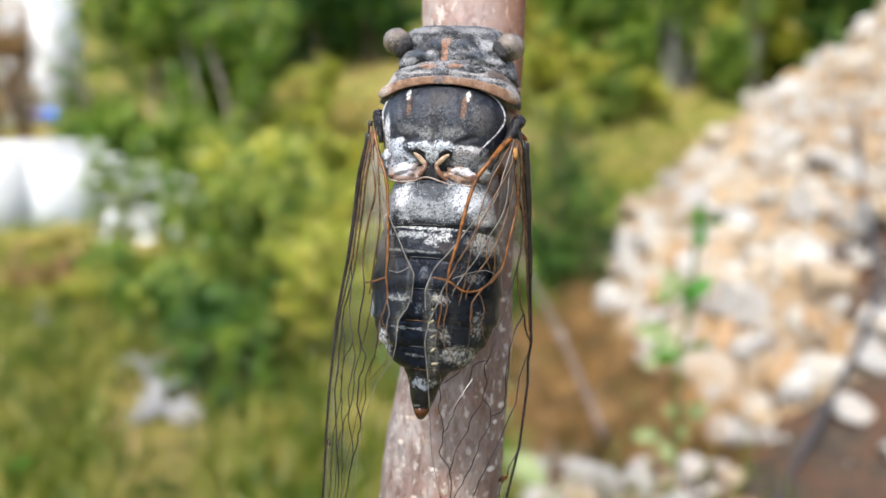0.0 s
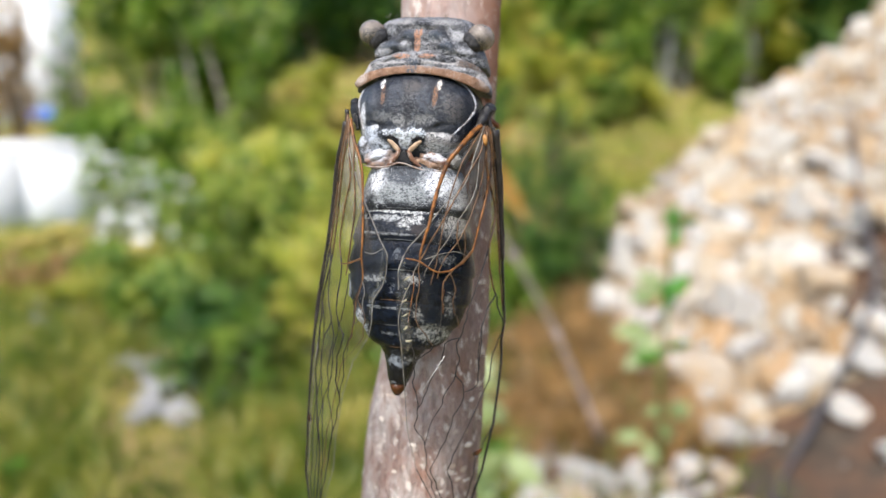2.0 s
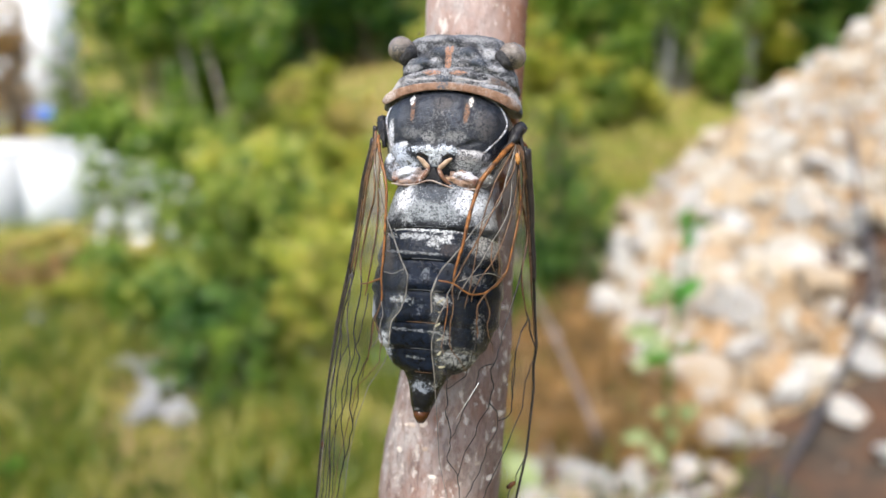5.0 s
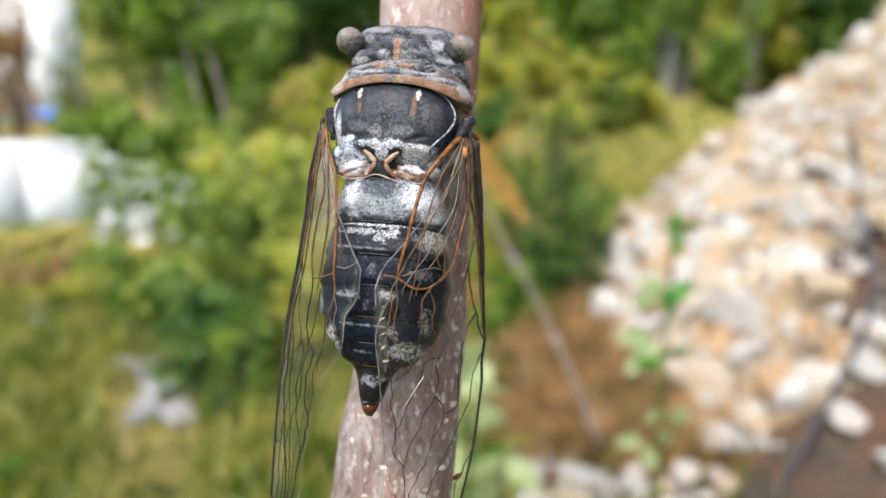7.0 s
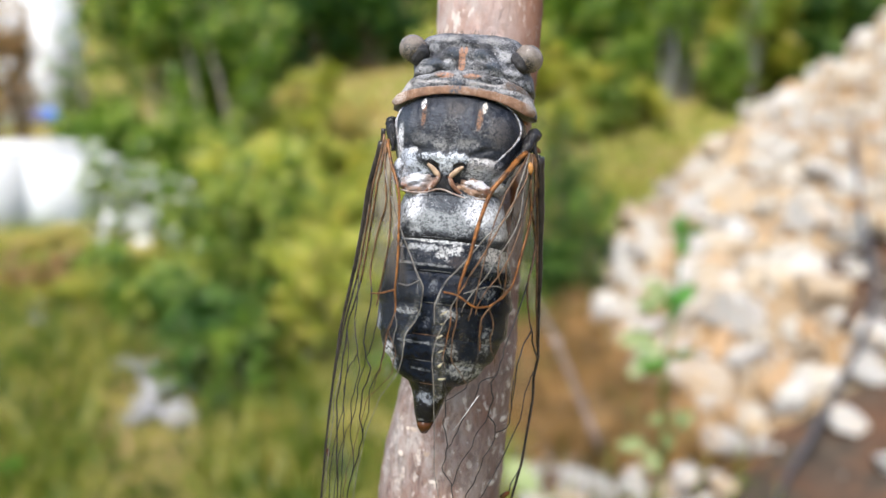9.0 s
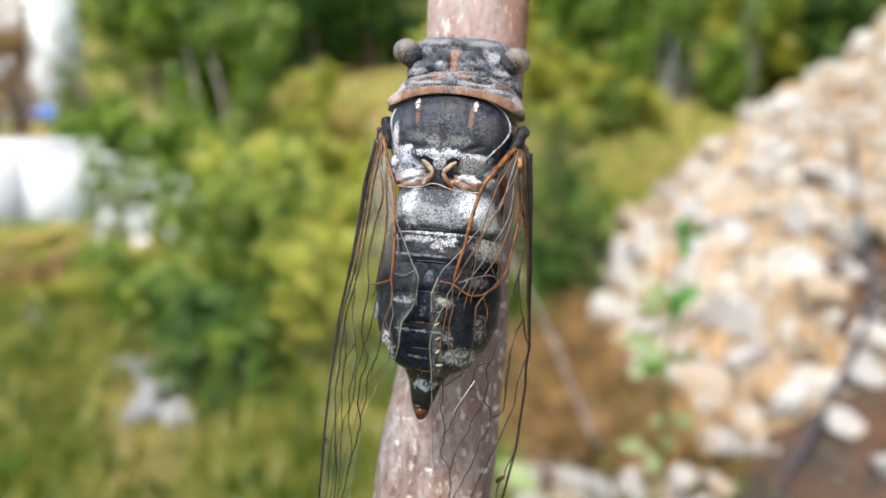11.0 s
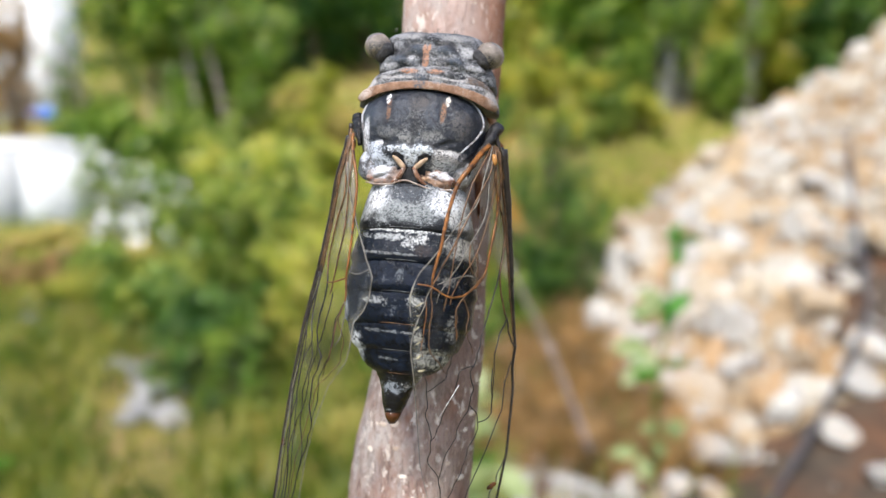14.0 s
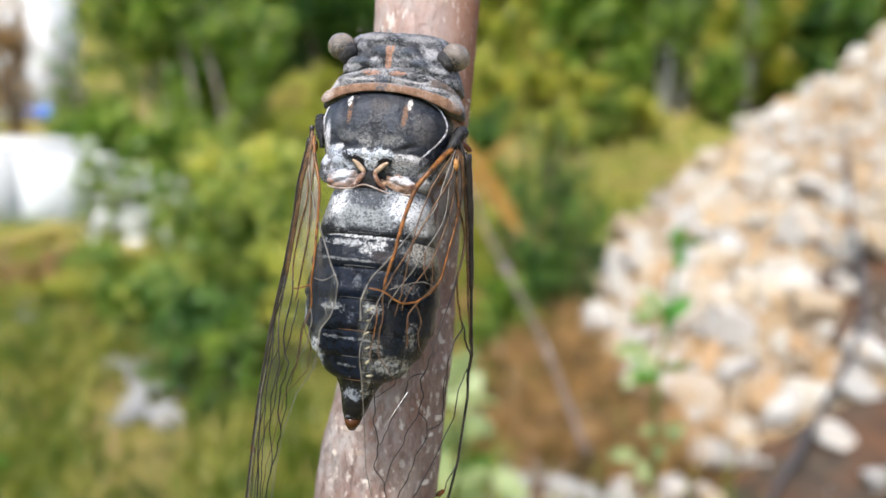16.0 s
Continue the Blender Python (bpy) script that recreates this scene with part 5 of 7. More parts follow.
def dense(rows, steps=5):
    """More rows between the given ones."""
    a = [np.array(r, float) for r in rows]
    a = [2 * a[0] - a[1], *a, 2 * a[-1] - a[-2]]
    out = []
    for i in range(1, len(a) - 2):
        for k in range(steps):
            t = k / steps
            out.append(tuple(0.5 * (2 * a[i] + (a[i + 1] - a[i - 1]) * t + (2 * a[i - 1] - 5 * a[i] + 4 * a[i + 1] - a[i + 2]) * t * t + (3 * a[i] - a[i - 1] - 3 * a[i + 1] + a[i + 2]) * t ** 3)))
    return out + [tuple(a[-2])]


def sculpt(bm, swells, grain=0.05, seed=0.0):
    """Soft swellings and furrows (x, y, half width, half length, height, turn) on the upper side, and fine wrinkles."""
    for v in bm.verts:
        if v.co.z < -4.5:
            continue
        z = 0.0
        for x, y, a, b, h, turn in swells:
            c, s = math.cos(math.radians(turn)), math.sin(math.radians(turn))
            dx, dy = v.co.x - x, v.co.y - y
            e = ((c * dx + s * dy) / a) ** 2 + ((c * dy - s * dx) / b) ** 2
            if e < 9:
                z += h * math.exp(-e * (1 + 0.25 * e))
        z += grain * (noise.noise((v.co.x * 1.7 + seed, v.co.y * 1.7, 0)) + 0.6 * noise.noise((v.co.x * 4.5 + seed, v.co.y * 4.5, 3)))
        v.co.z += z * min(1.0, (v.co.z + 4.5) / 2)
    return bm


def draped(tree, line, lift=0.02):
    """The line laid down on a surface, seen from above the back."""
    out = []
    for p in line:
        hit = tree.ray_cast(Vector((p[0], p[1], 9.0)), Vector((0, 0, -1)))[0]
        out.append(Vector((p[0], p[1], (hit.z if hit else p[2]) + lift)))
    return out


def make_head():
    shape = loft(dense([(12.85, 3.3, -2.8, -5.2, 0.35), (12.7, 4.0, -1.8, -6.0, 0.35), (12.35, 4.4, -0.9, -6.6, 0.38), (11.7, 4.6, -0.3, -7, 0.38), (10.8, 4.8, 0.1, -7.4, 0.4), (9.9, 5.15, 0.3, -7.4, 0.45), (9.3, 5.3, 0.35, -7.2, 0.6), (8.6, 5.4, 0.3, -7.0, 0.7), (8.2, 5.4, 0.1, -7.0, 0.7)]), 110, 2.7, 0.3, 3, 0.25)
    sculpt(shape, [(-0.95, 10.5, 0.7, 0.5, 0.35, 0), (1.45, 10.5, 0.7, 0.5, 0.35, 0), (-2.5, 9.5, 1.0, 0.65, 0.42, 20), (2.7, 9.45, 1.1, 0.6, 0.42, -20), (-3.9, 9.0, 0.6, 0.5, 0.3, 0), (4.3, 9.2, 0.8, 0.4, 0.3, 0),
                   (0.2, 11.7, 1.3, 0.5, 0.35, 0), (-2.2, 11.8, 0.9, 0.45, 0.3, 15), (2.7, 11.8, 0.9, 0.45, 0.3, -15), (-0.6, 9.6, 0.16, 1.0, -0.28, -8), (0.45, 9.6, 0.16, 1.0, -0.28, 8), (-1.5, 9.95, 0.9, 0.14, -0.3, 25)] + [(1.9, 10.0, 0.9, 0.14, -0.3, -25),
                   (0.3, 11.15, 2.2, 0.14, -0.28, 0), (-3.2, 10.4, 0.2, 0.8, -0.4, 20), (4.0, 10.3, 0.2, 0.8, -0.4, -20), (-1.9, 8.9, 0.9, 0.12, -0.25, -30), (1.9, 8.85, 0.9, 0.12, -0.25, 30)], 0.10, 3)
    head = bug("head", shape, M["head_shell"])
    for s, x, y, r in ((-1, -4.66, 10.95, 1.2), (1, 5.32, 10.82, 1.28)):
        bug("eye", blob(x, y, -1.05 if s < 0 else -1.5, r, 1.16, 1.25, s * -20, 32), M["eye"], None, "grey-brown bulging eye, dark below")
        bug("eye_socket", blob(x - s * 0.72, y - 0.55, -0.85 if s < 0 else -1.1, 0.78, 1.0, 0.85, s * 40, 32, 0.12, 3 + s), M["eye_dark"], None, "dark rim beside the eye")
    rnd = random.Random(12)
    for i in range(26):
        # short bristles along the brow
        x = rnd.uniform(-3.6, 4.4)
        y, z = 12.6 - 0.03 * x * x * 0.5, -1.4
        d = Vector((rnd.gauss(0, 0.4), rnd.uniform(0.6, 1.0), rnd.uniform(0.1, 0.7))) * rnd.uniform(0.25, 0.55)
        bug("bristle", tube(bmesh.new(), [(x, y, z), (x + d.x * 0.6, y + d.y * 0.6, z + d.z * 0.6), (x + d.x, y + d.y, z + d.z * 0.8)], [0.02, 0.014, 0.005], 4), M["vein_grey"])
    return head


def make_pronotum():
    shape = loft(dense([(9.2, 5.0, 0.2, -7, 0.3), (8.8, 5.5, 0.75, -7.2, 0.28), (8.3, 5.85, 0.95, -7.4, 0.25), (7.9, 6.15, 1.05, -7.4, 0.22), (7.5, 6.3, 0.95, -7.4, 0.18), (7.1, 6.3, 0.6, -7.4, 0.15)], 6), 110, 2.4, 0.2, 8, 1.1)
    sculpt(shape, [(4.9, 7.9, 1.1, 0.5, 0.4, -12), (3.2, 8.3, 0.4, 0.28, -0.2, 0), (-4.2, 8.0, 1.0, 0.4, 0.28, 14), (-2.2, 8.15, 1.2, 0.12, -0.2, 10), (1.9, 8.1, 1.2, 0.12, -0.2, -10), (-0.25, 8.3, 0.12, 0.6, -0.15, 0), (-3.0, 7.8, 0.14, 0.6, -0.2, -40), (2.4, 7.8, 0.14, 0.6, -0.2, 40)], 0.09, 5)
    bug("pronotum", shape, M["pronotum_shell"])
    rings = []
    for i in range(61):
        x = -6.0 + 12.35 * i / 60
        q = (x - 0.1) / 6.05
        y = 7.26 - 1.12 * q * q
        z = -3.2 + 4.25 * max(0.0, 1 - (abs(x - 0.1) / 6.5) ** 2.4) ** 0.417
        e = min(1, (min(i, 60 - i) + 0.4) / 4)
        wide = (0.36 + 0.30 * max(0.0, abs(q) - 0.55) + 0.025 * noise.noise((x * 1.3, 0, 0))) * e ** 0.5
        rings.append([(x + 0.12 * math.cos(a) * q, y + wide * math.copysign(abs(math.cos(a)) ** 0.7, math.cos(a)), z + 0.05 + 0.10 * math.sin(a) + 0.03 * noise.noise((x * 2, a, 1))) for a in np.linspace(0, 2 * math.pi, 16, endpoint=False)])
    bug("collar", skin(bmesh.new(), rings), M["collar_shell"], None, "tan-orange band behind the head, pale at its ends")


def make_thorax():
    shape = loft(dense([(7.1, 3.6, 0.5, -7, 0), (6.6, 4.5, 1.05, -7.2, 0), (5.9, 5.4, 1.5, -7.5, 0), (4.8, 5.75, 1.9, -7.8, 0), (3.4, 5.7, 2.1, -8, 0), (2.2, 5.4, 2.1, -8, 0), (1.2, 5.0, 1.95, -8, 0), (0.3, 4.6, 1.5, -7.8, 0), (-0.8, 3.9, 1.0, -7.5, 0), (-1.5, 3.8, 0.7, -7.2, 0)]), 120, 2.5, 0.1, 5, 0.35)
    sculpt(shape, [(3.2, 0.85, 1.6, 0.8, 0.45, 12), (-3.5, 0.75, 1.5, 1.0, 0.45, -14), (-1.1, 1.6, 1.1, 0.3, 0.28, -8), (0.7, 1.65, 1.1, 0.3, 0.28, 8), (-2.35, 5.6, 0.10, 1.5, -0.22, -6), (1.85, 5.6, 0.10, 1.5, -0.22, 6), (-0.25, 5.2, 0.09, 1.6, -0.14, 0),
                   (-0.3, 2.6, 0.35, 0.7, -0.25, 0), (2.3, 2.1, 1.3, 0.16, -0.3, 22), (-2.9, 2.2, 1.0, 0.14, -0.25, -22), (-3.9, 3.6, 0.6, 1.3, 0.15, 0), (3.5, 3.6, 0.6, 1.3, 0.15, 0), (-0.3, 0.7, 0.5, 0.7, 0.35, 0)], 0.07, 9)
    back_of = BVHTree.FromBMesh(shape)
    bug("scutum", shape, M["scutum_shell"])
    for s, line in ((-1, [(-3.3, 6.75, 0.45), (-4.75, 6.0, 0.02), (-5.25, 4.9, -0.35), (-5.2, 4.0, -0.3), (-4.85, 2.9, 0.0), (-4.45, 1.8, 0.3)]),
                    (1, [(3.2, 6.75, 0.45), (4.4, 6.15, 0.1), (5.15, 5.2, -0.35), (5.35, 4.2, -0.45), (4.95, 3.2, -0.1), (4.3, 2.3, 0.45), (3.7, 1.5, 0.85)])):
        pts = draped(back_of, spline(line, 6), -0.01)
        n = len(pts) - 1
        bug("scutum_margin", tube(bmesh.new(), pts, [0.03 + 0.085 * math.sin(math.pi * (0.08 + 0.84 * i / n)) ** 0.5 * (1 + 1.1 * noise.noise((i * 0.6, s, 0))) for i in range(n + 1)], 8), M["white_wax"], None, "white waxy rim of the thorax")
    # the cross-shaped ridge
    x = -0.35
    lobes = []
    for s in (-1, 1):
        lobe = blob(x + s * 2.0, -0.58, 0.75, 1.85, 0.95, 0.66, s * -15, 56, 0.18, 3 + s)
        sculpt(lobe, [(x + s * 1.25, -0.5, 0.16, 0.8, -0.22, s * 24), (x + s * 2.5, -0.85, 1.0, 0.13, -0.18, s * -22), (x + s * 2.9, -0.4, 0.14, 0.6, -0.15, s * 10)], 0.11, s * 4)
        lobes.append(lobe)
        bug("cross_leg", lobe.copy(), M["lobe_left"] if s < 0 else M["lobe_right"], None, "white waxy leg of the cross-shaped ridge" if s < 0 else "reddish-brown leg of the cross-shaped ridge")
    for s in (-1, 1):
        arm = [p + Vector((0, 0, max(0.0, 1.86 - p.z))) for p in draped(back_of, spline([(x + s * 1.5, 0.90, 1.82), (x + s * 1.1, 0.62, 1.98), (x + s * 0.72, 0.25, 2.0), (x + s * 0.46, 0.0, 1.9)], 4), -0.04)]
        bug("cross_arm", tube(bmesh.new(), arm, [0.04 + 0.19 * math.sin(math.pi * (0.08 + 0.62 * i / 12)) ** 0.8 for i in range(13)], 8), M["tan_shell"], None, "tan arm of the cross-shaped ridge")
        edge = spline([(x + s * 0.42, 0.05, 1.92), (x + s * 0.62, -0.45, 1.84), (x + s * 1.0, -0.95, 1.66), (x + s * 1.6, -1.38, 1.34)], 4)
        bug("cross_edge", tube(bmesh.new(), edge, [0.16 + 0.07 * math.sin(math.pi * i / 12) - 0.006 * i for i in range(13)], 8), M["brown_lobe"], None, "brown rim beside the black saddle")
        flank = blob(s * 3.95 - 0.15, 0.25, -0.2 - 0.12 * s, 1.1, 1.35, 0.85, s * 8, 48, 0.12, 11 + s)
        sculpt(flank, [(s * 4.2, 0.2, 0.16, 1.0, -0.2, s * 20), (s * 3.6, 0.9, 0.8, 0.14, -0.16, s * 15)], 0.10, s * 2)
        bug("thorax_side", flank, M["flank_wax" if s < 0 else "scutum_side"], None, "white waxy flank of the thorax" if s < 0 else "greyish waxy flank of the thorax")
        groove = draped(back_of, spline([(x + s * 1.75, 1.02, 1.86), (x + s * 1.25, 1.20, 2.02), (x + s * 0.6, 0.90, 2.08)], 5), 0.0)
        bug("cross_groove", tube(bmesh.new(), groove, [0.03 + 0.13 * math.sin(math.pi * i / 10) for i in range(11)], 8), M["dark_shell"], None, "black groove above the tan arm")
    for lobe in lobes:
        lobe.free()
    bug("saddle", loft(dense([(0.1, 0.22, 1.95, 1.0, x), (-0.4, 0.55, 1.90, 1.0, x), (-0.9, 0.95, 1.78, 1.0, x), (-1.35, 1.3, 1.6, 1.0, x)], 4), 32, 2.4, 0.08, 2, -6.0), M["dark_shell"], None, "black saddle behind the ridge")
    bug("thorax_edge", tube(bmesh.new(), spline([(-4.2, -1.35, 0.75), (-3.0, -1.5, 1.2), (-1.75, -1.42, 1.75), (x - 0.2, -1.08, 2.0), (1.0, -1.5, 1.7), (2.0, -1.62, 1.25), (3.5, -1.45, 0.7)], 5), [0.07 + 0.035 * noise.noise((i * 0.5, 0, 4)) for i in range(31)], 6), M["cane_edge"], None, "brown-white hind edge of the thorax")


make_head()
make_pronotum()
make_thorax()


def make_abdomen():
    cuts = [-0.9, -5.0, -7.7, -10.3, -13.0, -15.3, -17.4]
    width = [(-0.9, 4.3), (-5.0, 5.0), (-7.7, 5.5), (-10.3, 5.75), (-13.0, 5.4), (-15.3, 4.4), (-16.5, 3.6), (-17.4, 2.75), (-18.5, 1.7)]
    top = [(-0.9, 1.5), (-3, 2.3), (-5.0, 2.7), (-7.7, 2.9), (-10.3, 2.75), (-13.0, 2.2), (-15.3, 1.35), (-17.4, 0.3), (-18.5, -0.6)]
    shells = ["tergum_white", "tergum_dusty"] + ["abdomen_shell"] * 4
    for i, (a, b) in enumerate(zip(cuts, cuts[1:])):
        rows = []
        for j in range(10):
            t = j / 9
            y = a + (b - a) * t - (0.16 if j == 9 else 0)
            lip = -0.22 if j == 0 else -0.10 + 0.34 * t ** 0.7 - (0.30 if j == 9 else 0.06 if j == 8 else 0)
            x = 0.25 * math.sin(math.pi * (y + 0.9) / -16.4)
            rows.append((y, curve_at(width, y) + lip, curve_at(top, y) + lip, -7.2 - 0.10 * (y + 0.9) - lip, x))
        bug("abdomen_segment", sculpt(loft(dense(rows, 2), 72, 2.2, 0.05, i * 3, 0.7), [], 0.035, i * 5), M[shells[i]], None, "white-dusted first abdomen ring" if i == 0 else "")
        rim = [(x, y - 0.02, z) for x, y, z in arch(b - 0.12, 0.7 * (0.8 * curve_at(width, b) / 6) ** 2, curve_at(width, b) * 0.72, curve_at(top, b) + 0.02, 1.3, 22, 0.30 * (curve_at(top, b) + 5))]
        # pale rims carry a painted highlight along the hind edge of the rings
        bug("segment_rim", tube(bmesh.new(), [(x, y + 0.10, z + 0.12) for x, y, z in rim], [0.028 + 0.02 * noise.noise((j * 0.7, i, 0)) for j in range(22)], 5), M["vein_brown"] if i in (3, 5) else M["rim_highlight"])
    bug("tail", loft([(-16.9, 2.75, 0.25, -5, -0.05), (-17.7, 2.2, 0.0, -4.8, -0.15), (-18.4, 1.72, -0.25, -4.5, -0.22), (-19.2, 1.38, -0.3, -4.1, -0.30), (-20.0, 1.18, -0.4, -3.8, -0.34), (-20.6, 1.02, -0.6, -3.4, -0.38), (-21.2, 0.72, -0.9, -3.0, -0.4), (-21.8, 0.4, -1.3, -2.3, -0.42)], 36, 2.1, 0.2, 2), M["tail_shell"])
    bug("tail_tip", loft([(-21.1, 0.80, -0.80, -3.0, -0.4), (-21.7, 0.62, -1.05, -2.8, -0.42), (-22.2, 0.3, -1.5, -2.2, -0.42)], 20, 2.0), M["tail_tip"], None, "amber-brown tip of the abdomen")


make_abdomen()


def make_limbs():
    """Wing roots, and the legs that grip the stem."""
    for s, x in ((-1, -6.0), (1, 6.55)):
        bug("wing_root", blob(x, 4.45, -1.7, 0.55, 0.62, 0.6, 20 * s, 18, 0.25, s), M["dark_shell"], None, "glossy black knob at the wing root")
        bug("wing_root", blob(x - s * 0.45, 3.5, -1.0, 0.62, 1.1, 0.5, -18 * s, 18, 0.2, s + 2), M["dark_shell"], None, "black strut at the wing root")
        bug("root_fleck", blob(x + s * 0.05, 2.1, -0.9, 0.28, 0.55, 0.25, -6 * s, 12), M["vein_amber"], None, "amber fleck at the wing root")
        for k, (y, reach, end) in enumerate(((8.0, 5.9, 7.0), (4.0, 6.2, 3.4), (0.5, 6.0, -3.5))):
            pts = spline([(s * 3.6, y, -6.0), (s * 4.8, y + 0.2, -6.6), (s * (reach - 0.9), (y + end) / 2, -9.0), (s * 5.3, end, -12.0)], 5)
            bug("leg", tube(bmesh.new(), pts, [0.62] * 5 + [0.5] * 5 + [0.36] * 6, 8), M["leg_shell"], None, "reddish-brown leg gripping the stem")
    bug("wing_strut", tube(bmesh.new(), spline([(6.5, 4.4, -1.1), (6.2, 3.5, -0.6), (5.6, 2.3, -0.1), (4.9, 1.1, 0.2), (4.4, 0.0, 0.3)], 5), [0.52 + 0.07 * math.sin(i * 1.3) - 0.014 * i for i in range(21)], 10), M["dark_shell"], None, "black strut along the wing root")
    bug("wing_strut", tube(bmesh.new(), spline([(-5.9, 4.2, -1.2), (-5.65, 3.2, -0.8), (-5.35, 2.0, -0.6)], 5), [0.36 + 0.04 * math.sin(i * 1.3) - 0.015 * i for i in range(11)], 10), M["dark_shell"], None, "black strut along the wing root")
    bug("claw", tube(bmesh.new(), spline([(5.6, 4.2, -6.0), (6.4, 4.0, -6.2), (6.95, 3.6, -6.8)], 4), [0.36] * 4 + [0.26] * 4 + [0.12], 8), M["leg_shell"], None, "reddish-brown claw beside the wing root")


make_limbs()


# wings: an inner margin, a front edge, and a roof-like fall between them
class Wing:
    def __init__(self, inner, outer, zin, zout, power):
        self.inner, self.outer, self.zin, self.zout, self.power = inner, outer, zin, zout, power
        self.blade = None

    def at(self, y, s, lift=0.0):
        a, b = curve_at(self.inner, y), curve_at(self.outer, y)
        z0, z1 = curve_at(self.zin, y), curve_at(self.zout, y)
        return Vector((a + (b - a) * s, y, z0 + (z1 - z0) * abs(s) ** self.power + lift))


def make_wing(wing, y0, y1, label):
    ys = np.linspace(y0, y1, 90)
    bm = bmesh.new()
    grid = [[bm.verts.new(wing.at(y, s) + Vector((0, 0, 0.10 * noise.noise((y * 0.6, s * 5, 0.5))))) for s in np.linspace(0, 1, 21)] for y in ys]
    for r0, r1 in zip(grid, grid[1:]):
        for i in range(20):
            bm.faces.new((r0[i], r0[i + 1], r1[i + 1], r1[i]))
    bmesh.ops.recalc_face_normals(bm, faces=bm.faces)
    wing.blade = bug("forewing", bm, M["membrane" if wing is RIGHT else "membrane_sheen"], None, label, LEAN)
    return wing.blade


def vein(wing, mat, r0, r1, pts):
    if -3.5 < pts[0][0] < 2.2:
        pts = [(2.7, 0.5 + 0.5 * (pts[0][1] - 0.5))] + list(pts)
    path = spline([Vector((y, s, 0)) for y, s in pts], 5)
    if wing is LEFT and mat == "vein_brown" and pts[0][0] > -9 > pts[-1][0] + 4:
        # brown towards the root, black towards the tip
        vein_tube(wing, "vein_brown", r0, (r0 + r1) / 2, [p for p in path if p.x > -10.5])
        path, r0, mat = [p for p in path if p.x < -9.5], (r0 + r1) / 2, "vein_black"
    return vein_tube(wing, mat, r0, r1, path)


def zigzag(y, s):
    """Veins waver towards the tip of the wing, the same for all that meet."""
    if not 0.03 < s < 0.96:
        return 0.0
    return 0.05 * min(1.0, max(0.0, (-9.0 - y) / 5.0)) * noise.noise((y * 0.95, s * 3.0, 7.0))


def vein_tube(wing, mat, r0, r1, path):
    line = [wing.at(p.x, p.y + zigzag(p.x, p.y), 0.04) for p in path]
    n = len(line) - 1
    return bug("vein", tube(bmesh.new(), line, [(0.48 if mat == "vein_grey" else 0.60) * (1 + 0.22 * noise.noise((i * 0.7, r0 * 90, path[0].x))) * (r0 + (r1 - r0) * i / n) for i in range(n + 1)], 6), M[mat], wing.blade, "", LEAN)


RIGHT = Wing([(3.3, 5.76), (2.3, 5.39), (-0.7, 3.54), (-6.4, 1.74), (-7.7, 1.14), (-9.0, 0.25), (-10.4, -0.3), (-13.5, -0.2), (-14.9, 0.07), (-18.9, 0.47), (-25.0, 1.2), (-28.8, 2.16), (-36, 6.0)],
             [(3.3, 7.25), (-1.5, 8.12), (-7.3, 8.91), (-15.0, 9.71), (-16.9, 9.48), (-18.9, 9.57), (-24.9, 9.21), (-29.7, 8.39), (-36, 6.6)],
             [(3.4, 0.2), (0.6, 2.4), (-5, 3.5), (-10, 3.6), (-15, 3.0), (-20, 1.2), (-36, -3.5)],
             [(3.4, -0.6), (-4, -3.2), (-14, -4.8), (-36, -5.5)], 2.7)
LEFT = Wing([(2.3, -5.25), (0.8, -4.89), (-2.5, -3.7), (-5.3, -2.77), (-7.8, -1.78), (-9.1, -1.13), (-10.8, -1.18), (-12.0, -1.53), (-13.1, -2.18), (-15.2, -2.31), (-16.5, -2.5), (-18.9, -3.96), (-22.1, -4.85), (-25.7, -5.36), (-29.6, -5.59), (-36, -7.2)],
            [(2.7, -6.07), (1.7, -6.25), (-1.0, -6.9), (-8.5, -7.78), (-14.3, -8.59), (-20.3, -8.86), (-24.6, -8.91), (-31.0, -8.85), (-36, -7.9)],
            [(3.4, 0.0), (-1.45, 2.0), (-9, 3.4), (-15, 2.2), (-21, 0.0), (-36, -3.5)],
            [(3.4, -0.8), (-4, -3.4), (-14, -5.0), (-36, -5.5)], 2.3)
wing_right = make_wing(RIGHT, 3.2, -36, "clear wing with amber and black veins, lying over the abdomen")
wing_left = make_wing(LEFT, 3.0, -36, "clear wing with amber and black veins, folded down the flank")
vein(RIGHT, "vein_amber", .42, .16, [(1.9, 0.1), (-0.7, 0.0), (-2.9, 0.0), (-6.1, 0.06), (-7.6, 0.09), (-9.4, 0.17)])
vein(RIGHT, "vein_grey", .10, .07, [(-9.4, 0.17), (-10.6, 0.15), (-12.0, 0.09), (-13.5, 0.04), (-14.9, 0.0), (-17.2, 0.01), (-20.7, 0.01), (-25.0, 0.0), (-28.8, 0.0)])
vein(RIGHT, "vein_brown", .16, .10, [(0.4, 0.57), (-2.3, 0.38), (-5.0, 0.25), (-7.5, 0.17), (-8.7, 0.18), (-9.4, 0.17)])
vein(RIGHT, "vein_grey", .13, .09, [(-2.2, 0.42), (-4.7, 0.16), (-7.7, 0.0), (-9.0, 0.0), (-10.3, 0.01), (-12.0, 0.02)])
vein(RIGHT, "vein_grey", .12, .07, [(-2.7, 0.58), (-5.9, 0.4), (-7.5, 0.34), (-9.4, 0.28), (-10.8, 0.24)])
vein(RIGHT, "vein_amber", .10, .14, [(-9.3, 0.03), (-9.5, 0.17), (-10.3, 0.35), (-10.2, 0.47)])
